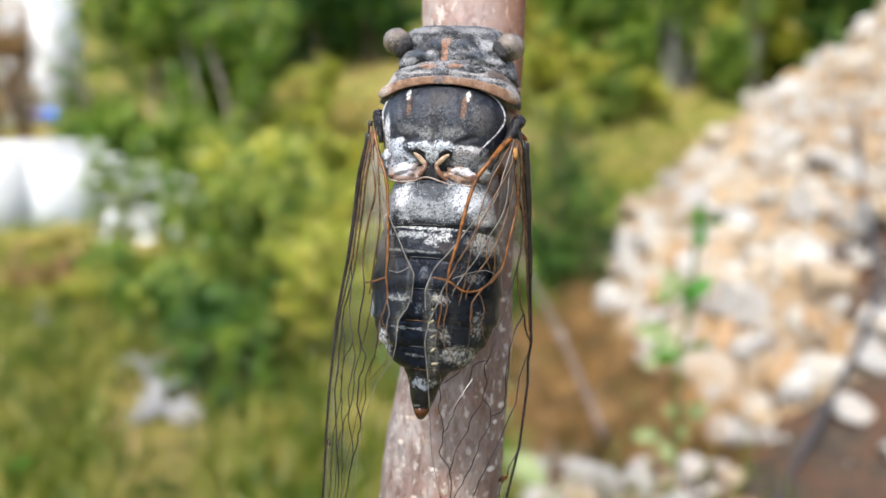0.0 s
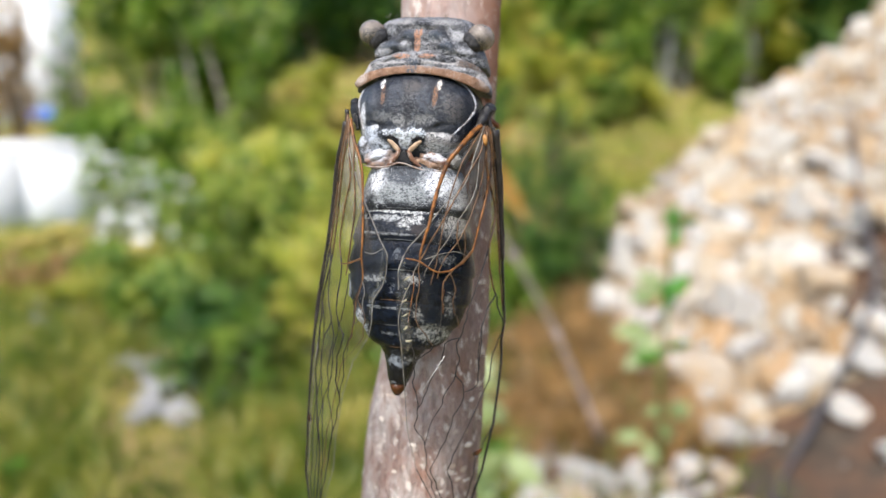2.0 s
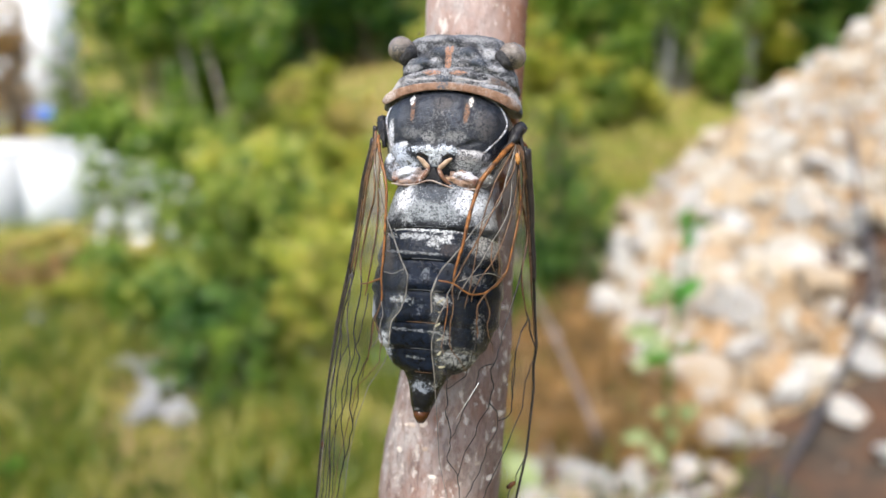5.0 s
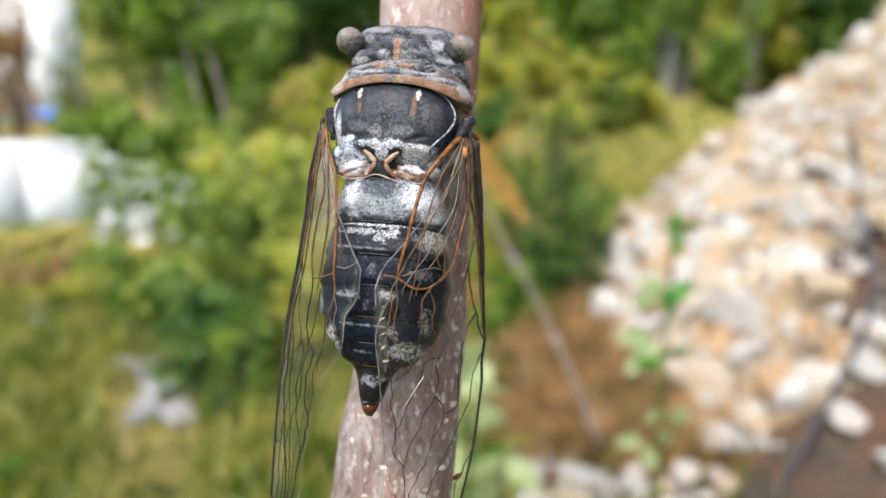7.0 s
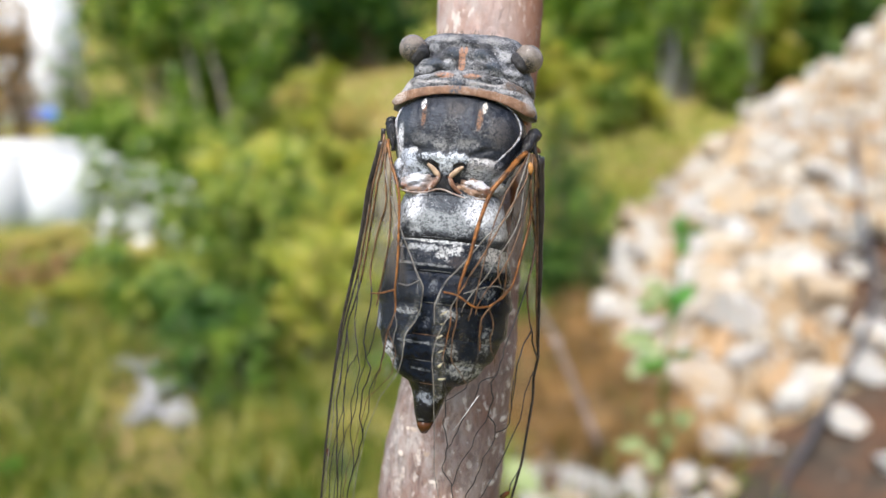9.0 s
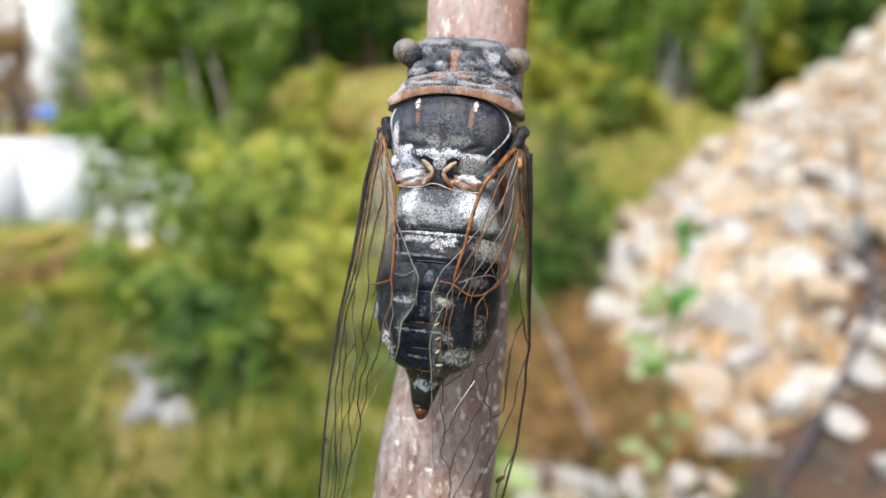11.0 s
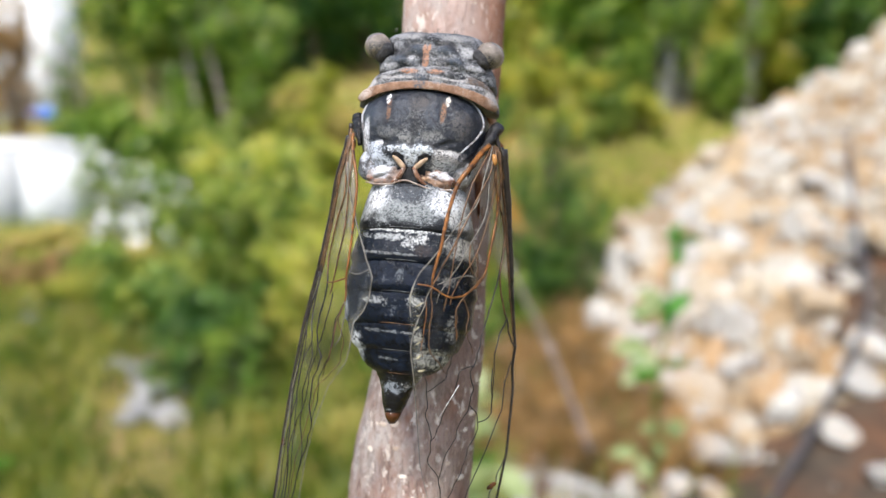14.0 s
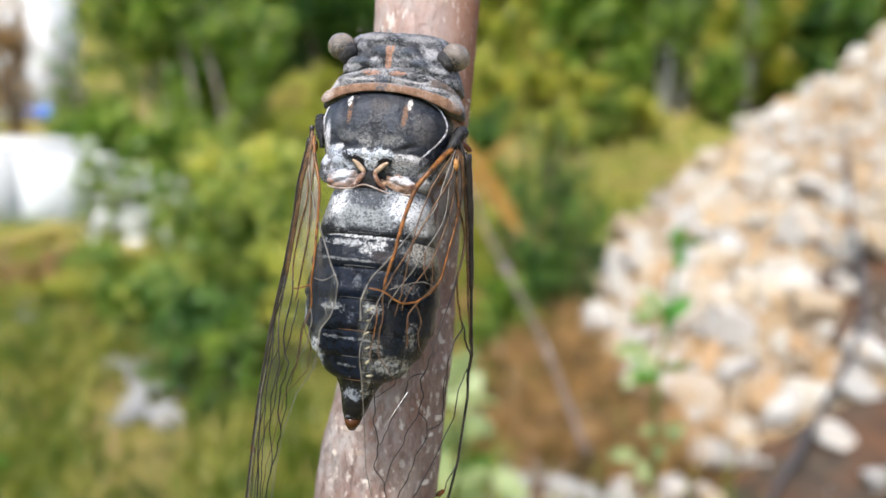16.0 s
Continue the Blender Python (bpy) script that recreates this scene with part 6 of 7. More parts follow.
vein(RIGHT, "vein_amber", .15, .15, [(-10.2, 0.47), (-9.3, 0.58), (-8.3, 0.64), (-6.1, 0.67), (-3.1, 0.76), (-1.2, 0.78)])
vein(RIGHT, "vein_grey", .08, .08, [(-9.3, 0.21), (-8.8, 0.33), (-8.5, 0.48), (-8.9, 0.62)])
vein(RIGHT, "vein_brown", .17, .09, [(0.3, 0.85), (-3.6, 0.76), (-6.5, 0.67), (-8.4, 0.63), (-11.2, 0.42), (-13.6, 0.41)])
vein(RIGHT, "vein_black", .36, .30, [(4.0, 0.6), (2.3, 0.84), (0.5, 0.99), (-2.4, 1.0)])
vein(RIGHT, "vein_black", .28, .20, [(2.8, 0.97), (-1.5, 1.0), (-7.3, 0.99), (-15.0, 0.99), (-18.9, 1.0), (-24.9, 1.0), (-29.7, 1.0)])
vein(RIGHT, "vein_brown", .20, .14, [(-1.2, 0.76), (-4.2, 0.9), (-6.5, 0.86), (-8.0, 0.82), (-9.8, 0.85), (-12.3, 0.9)])
vein(RIGHT, "vein_black", .12, .15, [(-12.3, 0.9), (-14.0, 0.94), (-15.6, 1.0)])
vein(RIGHT, "vein_black", .12, .08, [(-12.3, 0.9), (-13.8, 0.81), (-15.7, 0.77), (-18.5, 0.76), (-20.6, 0.73)])
vein(RIGHT, "vein_black", .12, .09, [(-8.0, 0.82), (-10.2, 0.77), (-13.2, 0.65), (-16.1, 0.55), (-18.3, 0.56), (-19.6, 0.53)])
vein(RIGHT, "vein_brown", .15, .09, [(-1.0, 1.0), (-5.5, 0.93), (-9.5, 0.95), (-13.7, 0.97)])
vein(RIGHT, "vein_amber", .07, .05, [(-11.2, 0.42), (-12.4, 0.41), (-13.9, 0.4)])
vein(RIGHT, "vein_amber", .07, .05, [(-10.4, 0.15), (-12.5, 0.14), (-15.3, 0.11)])
vein(RIGHT, "vein_black", .08, .07, [(-16.6, 0.11), (-18.4, 0.12), (-20.7, 0.1), (-22.8, 0.13), (-24.5, 0.11), (-26.4, 0.16), (-28.8, 0.14), (-32, 0.12), (-35.5, 0.1)])
vein(RIGHT, "vein_black", .08, .07, [(-16.1, 0.55), (-16.5, 0.45), (-18.3, 0.37), (-20.1, 0.28), (-22.8, 0.13)])
vein(RIGHT, "vein_black", .08, .07, [(-19.6, 0.53), (-22.4, 0.38), (-26.4, 0.16)])
vein(RIGHT, "vein_black", .09, .07, [(-19.6, 0.53), (-21.3, 0.62), (-24.1, 0.5), (-26.8, 0.38), (-28.8, 0.2), (-32, 0.25), (-35.5, 0.3)])
vein(RIGHT, "vein_black", .09, .07, [(-16.6, 0.75), (-20.6, 0.73), (-21.3, 0.62)])
vein(RIGHT, "vein_black", .10, .08, [(-16.3, 0.97), (-17.2, 0.93), (-22.7, 0.79), (-24.4, 0.7), (-27.4, 0.55), (-29.0, 0.46), (-32, 0.5), (-35.5, 0.5)])
vein(RIGHT, "vein_black", .10, .08, [(-25.4, 0.99), (-26.9, 0.92), (-28.0, 0.87), (-29.5, 0.86), (-32.5, 0.78), (-35.5, 0.7)])
vein(RIGHT, "vein_black", .08, .06, [(-11.2, 0.42), (-14.3, 0.38), (-16.8, 0.31), (-17.7, 0.22), (-18.4, 0.12)])
vein(LEFT, "vein_amber", .26, .12, [(1.5, 0.12), (-1.0, 0.0), (-3.7, 0.12), (-8.0, 0.3), (-9.4, 0.35), (-11.5, 0.28)])
vein(LEFT, "vein_grey", .10, .07, [(-11.5, 0.28), (-12.8, 0.17), (-14.3, 0.18), (-15.4, 0.25)])
vein(LEFT, "vein_grey", .12, .09, [(0.6, 0.41), (-3.3, 0.19), (-6.1, 0.07), (-7.9, 0.03), (-9.1, 0.01), (-10.8, 0.01), (-12.0, 0.01), (-13.1, 0.02), (-15.2, 0.01), (-16.5, 0.02)])
vein(LEFT, "vein_amber", .11, .12, [(-10.3, 0.65), (-10.1, 0.52), (-9.6, 0.35)])
vein(LEFT, "vein_grey", .07, .07, [(-9.0, 0.31), (-9.1, 0.2), (-8.6, 0.04)])
vein(LEFT, "vein_black", .32, .18, [(3.7, 1.0), (1.7, 1.0), (-1.0, 0.97), (-8.5, 0.99), (-14.3, 0.99), (-20.2, 0.98), (-24.6, 0.98), (-31.0, 0.97)])
vein(LEFT, "vein_brown", .17, .09, [(0.4, 0.58), (-2.0, 0.71), (-8.4, 0.82), (-14.1, 0.87), (-19.7, 0.79), (-22.6, 0.69), (-30.0, 0.4), (-35.5, 0.4)])
vein(LEFT, "vein_brown", .14, .08, [(-2.1, 0.38), (-4.9, 0.58), (-8.3, 0.7), (-10.6, 0.63), (-14.5, 0.54), (-16.9, 0.38), (-18.9, 0.31), (-20.9, 0.23), (-22.5, 0.06), (-25.8, 0.09), (-29.7, 0.18), (-35.5, 0.2)])
vein(LEFT, "vein_black", .08, .06, [(-11.5, 0.28), (-14.2, 0.28), (-17.7, 0.26), (-19.8, 0.12), (-22.5, 0.06)])
vein(LEFT, "vein_black", .09, .07, [(-9.0, 0.89), (-12.1, 0.8), (-15.6, 0.62), (-18.2, 0.5), (-19.9, 0.48), (-23.0, 0.3), (-25.8, 0.09)])
vein(LEFT, "vein_brown", .10, .06, [(-11.5, 0.28), (-12.9, 0.26), (-14.9, 0.27), (-16.9, 0.26), (-18.2, 0.19)])
vein(LEFT, "vein_black", .07, .06, [(-14.1, 0.87), (-16.7, 0.75), (-19.7, 0.66), (-23.6, 0.46), (-27.8, 0.36), (-31, 0.3), (-35, 0.1)])
vein(LEFT, "vein_brown", .16, .10, [(1.2, 0.1), (-1.6, 0.25), (-5.4, 0.36), (-8.8, 0.52), (-11.2, 0.54)])
vein(LEFT, "vein_black", 0.08, 0.06, [(-11.0, 0.5), (-14.0, 0.42), (-17.0, 0.5), (-20.5, 0.36), (-24.0, 0.5), (-28.0, 0.55), (-34.0, 0.5)])
vein(LEFT, "vein_black", 0.08, 0.06, [(-15.6, 0.62), (-17.5, 0.72), (-21.0, 0.62), (-25.0, 0.72), (-30.0, 0.7), (-35.0, 0.7)])
vein(LEFT, "vein_brown", 0.07, 0.05, [(-12.9, 0.26), (-15.0, 0.12), (-17.5, 0.1), (-19.5, 0.2), (-22.0, 0.16), (-26.0, 0.25), (-31.0, 0.3)])
vein(LEFT, "vein_grey", 0.08, 0.05, [(-18.0, 0.85), (-22.0, 0.84), (-27.0, 0.86), (-33.0, 0.85)])
vein(LEFT, "vein_brown", 0.20, 0.10, [(3.2, 0.8), (-1.0, 0.84), (-6.0, 0.88), (-12.0, 0.93), (-18.0, 0.97)])
vein(RIGHT, "vein_brown", 0.24, 0.10, [(2.8, 0.8), (-2.0, 0.92), (-8.0, 0.95), (-14.0, 0.97)])
vein(RIGHT, "vein_black", 0.20, 0.12, [(-29.7, 1.0), (-33, 1.0), (-35.9, 1.0)])
vein(RIGHT, "vein_black", 0.08, 0.06, [(-28.8, 0.0), (-32, 0.0), (-35.9, 0.0)])
vein(LEFT, "vein_black", 0.18, 0.10, [(-31.0, 0.97), (-33, 1.0), (-35.9, 1.0)])
vein(LEFT, "vein_grey", 0.06, 0.05, [(-16.5, 0.02), (-18.9, 0.0), (-22.1, 0.0), (-25.7, 0.0), (-29.6, 0.0), (-35.9, 0.0)])
for r, line in ((0.12, [(0.6, 0.3), (-3.0, 0.22), (-6.5, 0.24), (-9.6, 0.33), (-11.5, 0.30)]), (0.12, [(0.2, 0.7), (-3.4, 0.62), (-6.6, 0.50), (-9.0, 0.40), (-10.9, 0.36)]), (0.10, [(-6.6, 0.50), (-8.2, 0.56), (-9.6, 0.58)]),
                (0.10, [(-5.9, 0.4), (-7.4, 0.44), (-8.4, 0.52)]), (0.10, [(-10.2, 0.47), (-11.6, 0.52), (-13.4, 0.50), (-15.2, 0.53)]), (0.09, [(-9.5, 0.17), (-10.8, 0.2), (-12.9, 0.18), (-15.0, 0.2), (-16.8, 0.31)])):
    vein(RIGHT, "vein_brown", r, 0.07, line)
M["fold"] = membrane("wing_fold", 0.0, 0.24, (0.66, 0.65, 0.58))


def fold(wing, y0, y1, wide, seed):
    """The crinkled rim of the wing that lies on the abdomen."""
    bm = bmesh.new()
    grid = []
    for i in range(70):
        y = y0 + (y1 - y0) * i / 69
        e = math.sin(math.pi * i / 69) ** 0.6
        grid.append([bm.verts.new(wing.at(y, wide * e * k / 5, 0.16 + 0.26 * noise.noise((y * 2.6, k * 0.5, seed)) + 0.16 * noise.noise((y * 6, k, seed)))) for k in range(6)])
    for a, b in zip(grid, grid[1:]):
        for k in range(5):
            bm.faces.new((a[k], a[k + 1], b[k + 1], b[k]))
    return bug("fold", bm, M["fold"], wing.blade, "crinkled pale rim of the wing", LEAN)


fold(RIGHT, -9.2, -18.6, 0.13, 1.0)
fold(LEFT, -6.5, -15.5, 0.09, 6.0)
M["hindwing"] = membrane("hindwing", 0.0, 0.08, (0.30, 0.26, 0.225), 0.92)


def hindwing(wing, y0, y1, s0, seed):
    """The smoky hind wing folded beneath the fore wing."""
    bm = bmesh.new()
    grid = []
    for i in range(40):
        t = i / 39
        y = y0 + (y1 - y0) * t
        inner = s0 + 0.15 * t
        grid.append([bm.verts.new(wing.at(y, inner + (0.985 - inner) * k / 10, -0.22 + 0.12 * noise.noise((y * 0.8, k * 0.9, seed)))) for k in range(11)])
    for a, b in zip(grid, grid[1:]):
        for k in range(10):
            bm.faces.new((a[k], a[k + 1], b[k + 1], b[k]))
    return bug("hindwing", bm, M["hindwing"], wing.blade, "smoky grey-brown hind wing folded beneath", LEAN)


hindwing(RIGHT, 1.8, -9.6, 0.40, 2.0)
hindwing(LEFT, 1.6, -9.8, 0.05, 5.0)
# pale golden flecks hold the glints of the folded rim in their colour
M["crease"] = tinted("crease", (0.10, 0.08, 0.05), (0.62, 0.56, 0.38), 0.3, 3600)
rnd = random.Random(17)
for y in (-11.0, -12.0, -13.1, -14.4, -15.5, -16.3):
    bug("crease", blob(*RIGHT.at(y + rnd.uniform(-0.3, 0.3), 0.06 + 0.04 * rnd.random(), 0.16), rnd.uniform(0.14, 0.30), rnd.uniform(0.05, 0.12), 0.04, rnd.uniform(-5, 45), 14, 0.8, y), M["crease"], wing_right, "pale golden glint on a crease of the folded wing", LEAN)
for wing, thick in ((RIGHT, 0.50), (LEFT, 0.36)):
    line = [wing.at(y, 0.985, 0.05) for y in np.linspace(2.6, -9.0, 24)]
    bug("costal_vein", tube(bmesh.new(), line, [thick * (1 - 0.55 * i / 23) * (1 + 0.12 * noise.noise((i * 0.6, thick, 0))) for i in range(24)], 8), M["vein_black"], wing.blade, "thick black front edge of the wing", LEAN)
bug("root_fleck", blob(*RIGHT.at(1.4, 0.62, 0.35), 0.24, 0.50, 0.2, 8, 16, 0.3, 2), M["amber"], wing_right, "amber fleck at the wing root", LEAN)
bug("straw", tube(bmesh.new(), [RIGHT.at(-17.7, 0.42, 0.25), RIGHT.at(-20.9, 0.2, 0.3)], [0.03, 0.014], 6), M["straw"], wing_right, "white straw caught on the wing", LEAN)
bug("wing_spot", blob(*RIGHT.at(-27.6, 0.86, 0.05), 0.48, 0.22, 0.04, 40, 24, 0.5, 3), M["tail_tip"], wing_right, "brown spot near the wing tip", LEAN)
bug("wing_spot", blob(*LEFT.at(-25.5, 0.86, 0.05), 0.16, 0.42, 0.05, 10), M["tail_tip"], wing_left, "brown spot near the wing tip", LEAN)


# ---- what moves ----
STEM = [
    (0.0, pose(0.00000, 0.06326, 1.49223, 77.31, -0.52, -0.67)),
    (0.1, pose(0.00030, 0.06315, 1.49210, 77.42, -0.32, -0.65)),
    (0.2, pose(0.00114, 0.06319, 1.49257, 77.53, -0.11, -0.63)),
    (0.3, pose(0.00093, 0.06314, 1.49264, 77.63, 0.09, -0.60)),
    (0.4, pose(0.00001, 0.06294, 1.49211, 77.74, 0.30, -0.57)),
    (0.5, pose(-0.00114, 0.06313, 1.49320, 77.84, 0.50, -0.54)),
    (0.6, pose(-0.00312, 0.06266, 1.49200, 77.82, 0.25, -0.45)),
    (0.7, pose(-0.00422, 0.06254, 1.49221, 77.80, -0.01, -0.35)),
    (0.8, pose(-0.00478, 0.06222, 1.49161, 77.78, -0.26, -0.25)),
    (0.9, pose(-0.00339, 0.06229, 1.49266, 77.76, -0.52, -0.15)),
    (1.0, pose(-0.00212, 0.06191, 1.49179, 77.73, -0.77, -0.05)),
    (1.1, pose(-0.00075, 0.06276, 1.49035, 77.78, -0.81, -0.19)),
    (1.2, pose(-0.00049, 0.06362, 1.48896, 77.82, -0.85, -0.32)),
    (1.3, pose(-0.00157, 0.06480, 1.48895, 77.87, -0.90, -0.45)),
    (1.4, pose(-0.00379, 0.06605, 1.48922, 77.92, -0.93, -0.58)),
    (1.5, pose(-0.00644, 0.06726, 1.48933, 77.97, -0.97, -0.71)),
    (1.6, pose(-0.00738, 0.06705, 1.49004, 77.93, -0.99, -0.87)),
    (1.7, pose(-0.00658, 0.06699, 1.49140, 77.89, -1.00, -1.02)),
    (1.8, pose(-0.00433, 0.06690, 1.49266, 77.85, -1.02, -1.17)),
    (1.9, pose(-0.00239, 0.06663, 1.49313, 77.81, -1.03, -1.33)),
    (2.0, pose(-0.00207, 0.06625, 1.49314, 77.77, -1.04, -1.48)),
    (2.1, pose(-0.00209, 0.06531, 1.49275, 77.19, -0.87, -1.14)),
    (2.2, pose(-0.00266, 0.06415, 1.49143, 76.61, -0.70, -0.79)),
    (2.3, pose(-0.00279, 0.06327, 1.49130, 76.03, -0.52, -0.45)),
    (2.4, pose(-0.00130, 0.06279, 1.49285, 75.45, -0.34, -0.11)),
    (2.5, pose(0.00072, 0.06209, 1.49348, 74.88, -0.16, 0.23)),
    (2.6, pose(0.00268, 0.06223, 1.49327, 75.02, -0.12, -0.20)),
    (2.7, pose(0.00335, 0.06228, 1.49273, 75.17, -0.07, -0.63)),
    (2.8, pose(0.00271, 0.06237, 1.49233, 75.31, -0.03, -1.05)),
    (2.9, pose(0.00235, 0.06251, 1.49213, 75.46, 0.02, -1.48)),
    (3.0, pose(-0.00030, 0.06282, 1.49263, 75.61, 0.07, -1.92)),
    (3.1, pose(-0.00246, 0.06304, 1.49360, 75.53, 0.28, -1.61)),
    (3.2, pose(-0.00169, 0.06329, 1.49468, 75.46, 0.49, -1.30)),
    (3.3, pose(-0.00004, 0.06329, 1.49474, 75.39, 0.71, -1.00)),
    (3.4, pose(0.00162, 0.06327, 1.49472, 75.32, 0.92, -0.69)),
    (3.5, pose(0.00161, 0.06321, 1.49455, 75.25, 1.13, -0.39)),
    (3.6, pose(0.00018, 0.06271, 1.49324, 75.33, 0.84, -0.43)),
    (3.7, pose(-0.00087, 0.06251, 1.49324, 75.40, 0.55, -0.47)),
    (3.8, pose(-0.00129, 0.06247, 1.49390, 75.48, 0.26, -0.52)),
    (3.9, pose(-0.00074, 0.06248, 1.49481, 75.56, -0.03, -0.56)),
    (4.0, pose(-0.00006, 0.06197, 1.49351, 75.63, -0.32, -0.60)),
    (4.1, pose(0.00092, 0.06275, 1.49270, 75.14, -0.25, -0.90)),
    (4.2, pose(0.00156, 0.06351, 1.49181, 74.66, -0.18, -1.20)),
    (6.3, pose(-0.00148, 0.06430, 1.49188, 76.75, -0.21, 0.32)),
    (6.4, pose(-0.00017, 0.06422, 1.49108, 77.40, -0.22, -0.19)),
    (6.5, pose(0.00019, 0.06455, 1.49202, 78.04, -0.22, -0.70)),
    (6.6, pose(-0.00077, 0.06437, 1.49194, 77.79, -0.22, -0.47)),
    (6.7, pose(-0.00254, 0.06418, 1.49183, 77.53, -0.22, -0.24)),
    (6.8, pose(-0.00431, 0.06404, 1.49192, 77.28, -0.22, -0.01)),
    (6.9, pose(-0.00495, 0.06392, 1.49208, 77.02, -0.21, 0.21)),
    (7.0, pose(-0.00407, 0.06390, 1.49269, 76.76, -0.20, 0.44)),
    (7.1, pose(-0.00234, 0.06339, 1.49389, 77.20, -0.11, -0.02)),
    (7.2, pose(-0.00036, 0.06280, 1.49477, 77.64, -0.01, -0.49)),
    (7.3, pose(0.00110, 0.06200, 1.49470, 78.07, 0.09, -0.95)),
    (7.4, pose(0.00044, 0.06120, 1.49463, 78.51, 0.19, -1.42)),
    (7.5, pose(-0.00316, 0.06022, 1.49379, 78.94, 0.31, -1.88)),
    (7.6, pose(-0.00629, 0.06050, 1.49326, 78.60, 0.16, -1.40)),
    (7.7, pose(-0.00791, 0.06085, 1.49304, 78.25, 0.02, -0.92)),
    (7.8, pose(-0.00807, 0.06113, 1.49248, 77.91, -0.12, -0.43)),
    (7.9, pose(-0.00579, 0.06169, 1.49317, 77.56, -0.25, 0.05)),
    (8.0, pose(-0.00290, 0.06204, 1.49294, 77.22, -0.38, 0.53)),
    (8.1, pose(-0.00144, 0.06284, 1.49371, 77.27, -0.40, 0.49)),
    (8.2, pose(-0.00257, 0.06339, 1.49341, 77.32, -0.42, 0.44)),
    (8.3, pose(-0.00541, 0.06369, 1.49200, 77.38, -0.44, 0.40)),
    (8.4, pose(-0.00696, 0.06419, 1.49146, 77.43, -0.47, 0.35)),
    (8.5, pose(-0.00710, 0.06498, 1.49219, 77.49, -0.49, 0.30)),
    (8.6, pose(-0.00566, 0.06438, 1.49217, 77.67, -0.23, 0.15)),
    (8.7, pose(-0.00270, 0.06372, 1.49188, 77.84, 0.02, 0.00)),
    (8.8, pose(0.00041, 0.06329, 1.49256, 78.02, 0.27, -0.15)),
    (8.9, pose(0.00216, 0.06260, 1.49214, 78.20, 0.53, -0.30)),
    (9.0, pose(0.00126, 0.06195, 1.49189, 78.38, 0.78, -0.44)),
    (9.1, pose(-0.00148, 0.06308, 1.48998, 78.75, 0.29, -0.58)),
    (9.2, pose(-0.00279, 0.06456, 1.48961, 79.12, -0.20, -0.72)),
    (11.3, pose(0.00102, 0.06512, 1.49207, 76.84, 0.26, 1.03)),
    (11.4, pose(0.00057, 0.06473, 1.49217, 77.06, 0.00, 0.43)),
    (11.5, pose(-0.00033, 0.06464, 1.49360, 77.27, -0.25, -0.17)),
    (11.6, pose(-0.00048, 0.06461, 1.49274, 77.30, -0.12, -0.05)),
    (11.7, pose(0.00102, 0.06445, 1.49132, 77.32, 0.02, 0.08)),
    (11.8, pose(0.00331, 0.06453, 1.49094, 77.33, 0.16, 0.20)),
    (11.9, pose(0.00467, 0.06470, 1.49097, 77.35, 0.30, 0.33)),
    (12.0, pose(0.00493, 0.06515, 1.49221, 77.37, 0.44, 0.45)),
    (12.1, pose(0.00273, 0.06464, 1.49238, 77.30, 0.20, 0.49)),
    (12.2, pose(0.00062, 0.06434, 1.49346, 77.22, -0.05, 0.53)),
    (12.3, pose(-0.00103, 0.06377, 1.49337, 77.14, -0.29, 0.56)),
    (12.4, pose(-0.00036, 0.06339, 1.49418, 77.06, -0.54, 0.60)),
    (12.5, pose(0.00056, 0.06272, 1.49367, 76.98, -0.79, 0.64)),
    (12.6, pose(0.00189, 0.06221, 1.49246, 76.70, -0.66, 0.59)),
    (12.7, pose(0.00166, 0.06181, 1.49174, 76.41, -0.53, 0.53)),
    (12.8, pose(-0.00028, 0.06155, 1.49153, 76.13, -0.40, 0.47)),
    (12.9, pose(-0.00238, 0.06161, 1.49279, 75.84, -0.28, 0.41)),
    (13.0, pose(-0.00384, 0.06153, 1.49342, 75.56, -0.15, 0.35)),
    (13.1, pose(-0.00374, 0.06211, 1.49368, 75.80, -0.09, 0.28)),
    (13.2, pose(-0.00225, 0.06248, 1.49305, 76.04, -0.04, 0.21)),
    (13.3, pose(-0.00003, 0.06274, 1.49196, 76.28, 0.02, 0.15)),
    (13.4, pose(0.00116, 0.06307, 1.49110, 76.52, 0.08, 0.08)),
    (13.5, pose(0.00194, 0.06379, 1.49204, 76.76, 0.14, 0.01)),
    (13.6, pose(-0.00005, 0.06399, 1.49311, 76.67, 0.03, 0.27)),
    (13.7, pose(-0.00314, 0.06407, 1.49362, 76.58, -0.07, 0.52)),
    (13.8, pose(-0.00579, 0.06403, 1.49366, 76.49, -0.18, 0.78)),
    (13.9, pose(-0.00449, 0.06400, 1.49376, 76.40, -0.28, 1.03)),
    (14.0, pose(-0.00145, 0.06369, 1.49271, 76.31, -0.38, 1.29)),
    (14.1, pose(0.00119, 0.06297, 1.49242, 76.41, -0.33, 1.10)),
    (14.2, pose(0.00173, 0.06232, 1.49236, 76.52, -0.28, 0.91)),
    (14.3, pose(0.00080, 0.06178, 1.49273, 76.63, -0.23, 0.72)),
    (14.4, pose(-0.00181, 0.06129, 1.49332, 76.73, -0.18, 0.53)),
    (14.5, pose(-0.00320, 0.06083, 1.49402, 76.84, -0.13, 0.34)),
    (14.6, pose(-0.00335, 0.06125, 1.49331, 76.58, 0.23, 0.43)),
    (14.7, pose(-0.00192, 0.06172, 1.49285, 76.32, 0.59, 0.52)),
    (14.8, pose(0.00011, 0.06211, 1.49206, 76.05, 0.95, 0.61)),
    (14.9, pose(0.00225, 0.06249, 1.49126, 75.79, 1.30, 0.70)),
    (15.0, pose(0.00156, 0.06311, 1.49141, 75.53, 1.66, 0.79)),
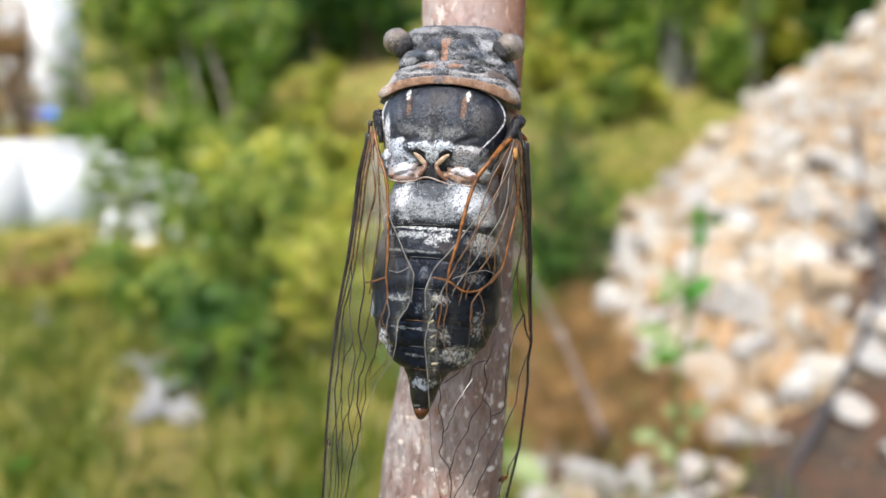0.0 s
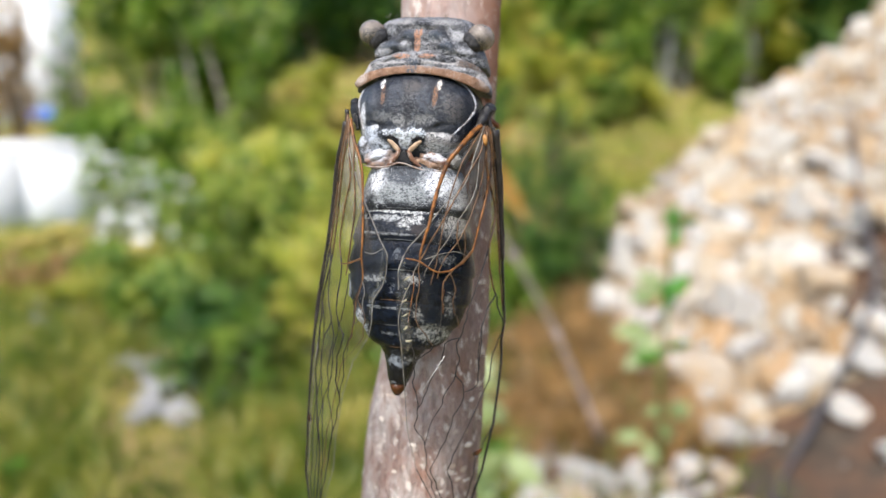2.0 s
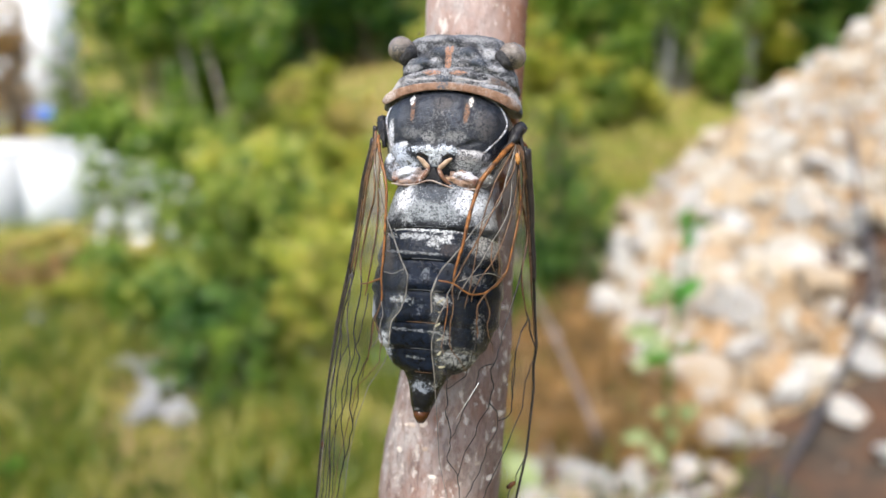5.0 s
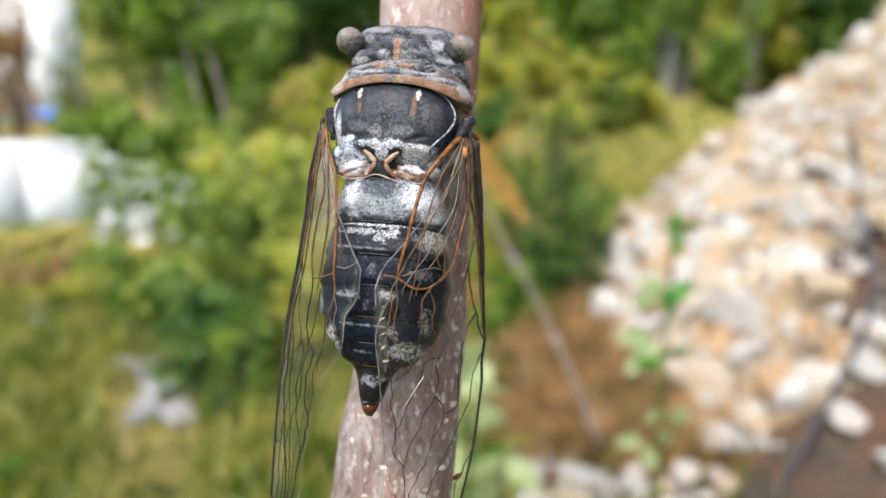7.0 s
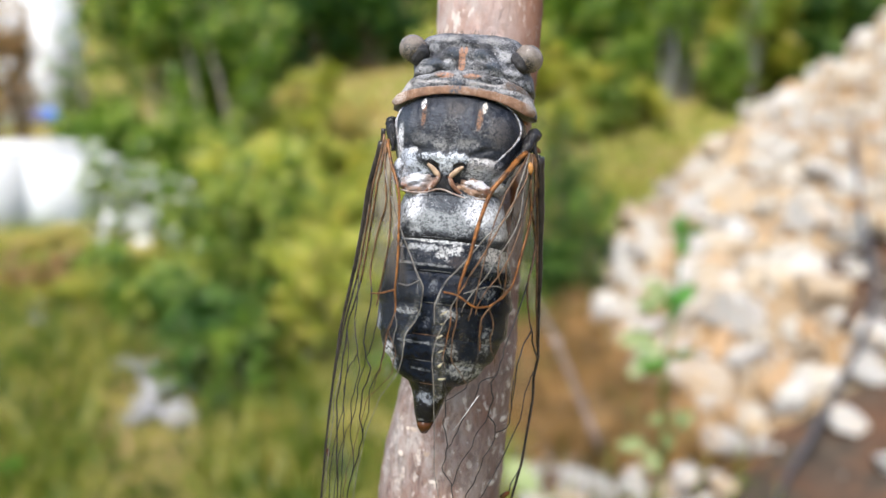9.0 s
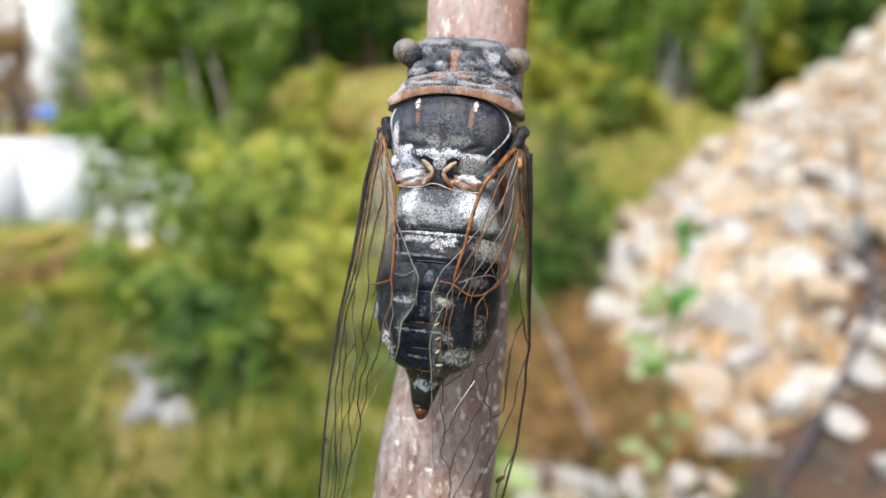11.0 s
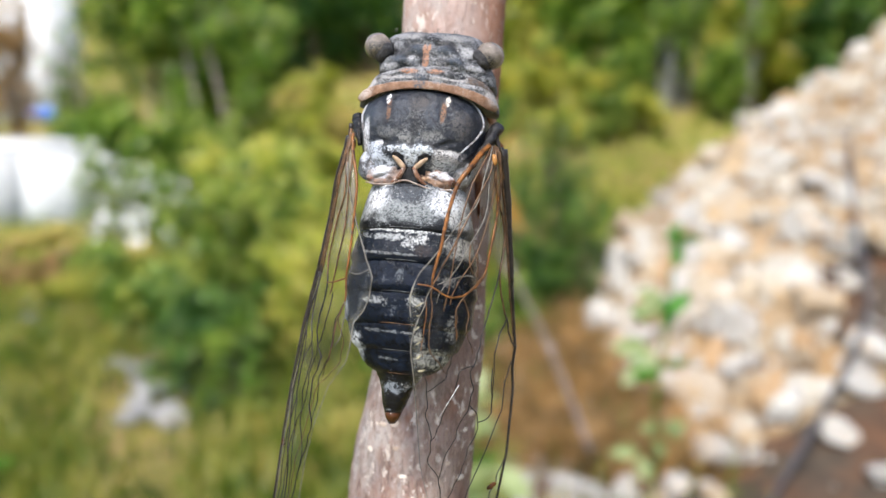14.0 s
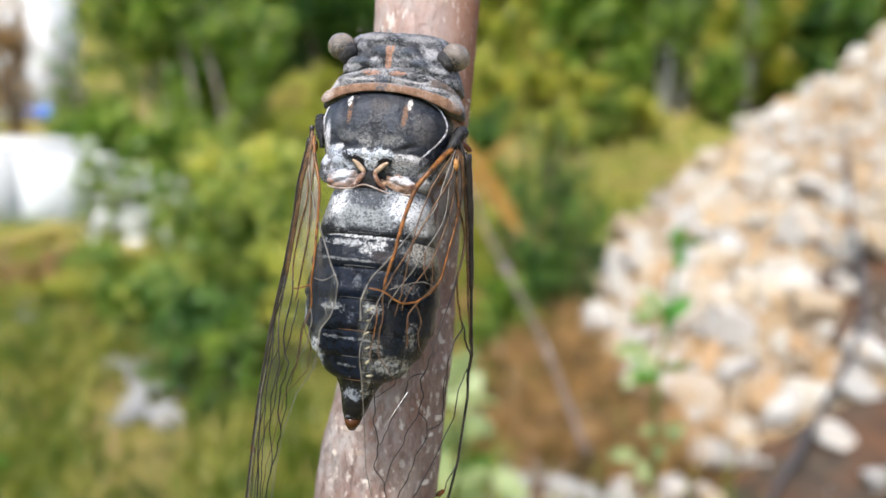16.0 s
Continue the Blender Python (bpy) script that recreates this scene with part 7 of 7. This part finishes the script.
    (15.1, pose(-0.00196, 0.06340, 1.49236, 75.66, 1.32, 1.08)),
    (15.2, pose(-0.00558, 0.06376, 1.49359, 75.80, 0.98, 1.37)),
    (15.3, pose(-0.00664, 0.06377, 1.49328, 75.92, 0.64, 1.65)),
    (15.4, pose(-0.00444, 0.06372, 1.49292, 76.05, 0.30, 1.94)),
    (15.5, pose(-0.00196, 0.06350, 1.49172, 76.18, -0.04, 2.23)),
    (15.6, pose(0.00047, 0.06310, 1.49116, 76.46, -0.08, 1.85)),
    (15.7, pose(0.00137, 0.06288, 1.49131, 76.74, -0.12, 1.48)),
    (15.8, pose(0.00062, 0.06292, 1.49258, 77.01, -0.16, 1.11)),
    (15.9, pose(-0.00136, 0.06295, 1.49373, 77.29, -0.19, 0.73)),
    (16.0, pose(-0.00450, 0.06248, 1.49256, 77.57, -0.22, 0.36)),
]


def swung(side, degrees, tilt=0.0):
    """A wing turned outwards on its root by that many degrees, and tilted up about its front edge."""
    root = Vector((0.0060 * side, 0.0032, -0.0003))
    edge = Vector((0.1 * side, -0.98, -0.16)).normalized()
    raised = Matrix.Translation(root) @ Matrix.Rotation(radians(-tilt * side), 4, edge) @ Matrix.Translation(-root)
    return Matrix.Translation(root) @ pose(0, 0, 0, 0, 0, degrees * 0.4 * side) @ Matrix.Translation(-root) @ raised


def motions():
    walk(sapling, STEM)
    walk(cicada, STEM)
    sway = [(0, 1.0), (0.5, 0.9), (1, 2.5), (1.5, -0.1), (2, -1.2), (2.5, -0.3), (3, -0.3), (3.5, 0), (4, 1.5), (5.2, 0.2), (6.5, 1.1), (7, -1.0), (7.5, -1.0), (8, 0.3), (8.5, 0.2), (9, -0.5),
            (10.2, 0.2), (11.5, -0.2), (12, -0.4), (12.5, -1.5), (13, -1.1), (13.5, -1.0), (14, -0.5), (14.5, -1.6), (15, 0.3), (15.5, -0.4), (16, 0)]
    walk(weed, [(t, pose(0.44, 1.5, 0) @ pose(0, 0, 0, 0, a, 0) @ pose(-0.44, -1.5, 0)) for t, a in sway])
    nod = [(0, 0.5), (0.5, 0.5), (1, 5.0), (1.5, 1.0), (2, 0.5), (3, 0.5), (3.5, 1), (4, 5.5), (4.5, 1), (5.5, 2), (6.5, 1), (9, 1), (10, 2.5), (11.5, 1), (13, 1.5), (13.5, 4.2), (14, 1), (14.5, 1.5), (14.8, 8), (15, 5), (15.5, 4.5), (16, 1)]
    walk(nodding, [(t, pose(-0.29, 1.0, 0) @ pose(0, 0, 0, -a, 0, 0) @ pose(0.29, -1.0, 0)) for t, a in nod])
    walk(wing_right, [(t, swung(1, a)) for t, a in ((0, 0), (2.1, 0), (2.6, 4.5), (4.2, 5), (6.3, 0.5), (7.0, 2.5), (7.4, 2.5), (9.2, 0), (11.4, 0.8), (12.0, 0.5), (12.5, 3.8), (13.5, 7), (14.5, 8.5), (15, 9), (15.3, 8), (16, 2.5))])
    walk(wing_left, [(t, swung(-1, a, up)) for t, a, up in ((0, 0, 0), (2.1, 0, 0), (2.5, 2, 7), (2.8, 3, 9), (3.5, 3, 10), (4.2, 3, 8), (5.2, 1.5, 4), (6.3, 0, 1), (9.2, 0.2, 0), (11.4, 1, 1), (12, 4.5, 2), (12.5, 5, 4), (13, 5.5, 5.5),
                                                          (13.5, 5.5, 6), (14, 6.5, 8), (14.5, 6.5, 6.5), (15, 3, 8), (15.3, 3, 7), (16, 2, 5))])


motions()
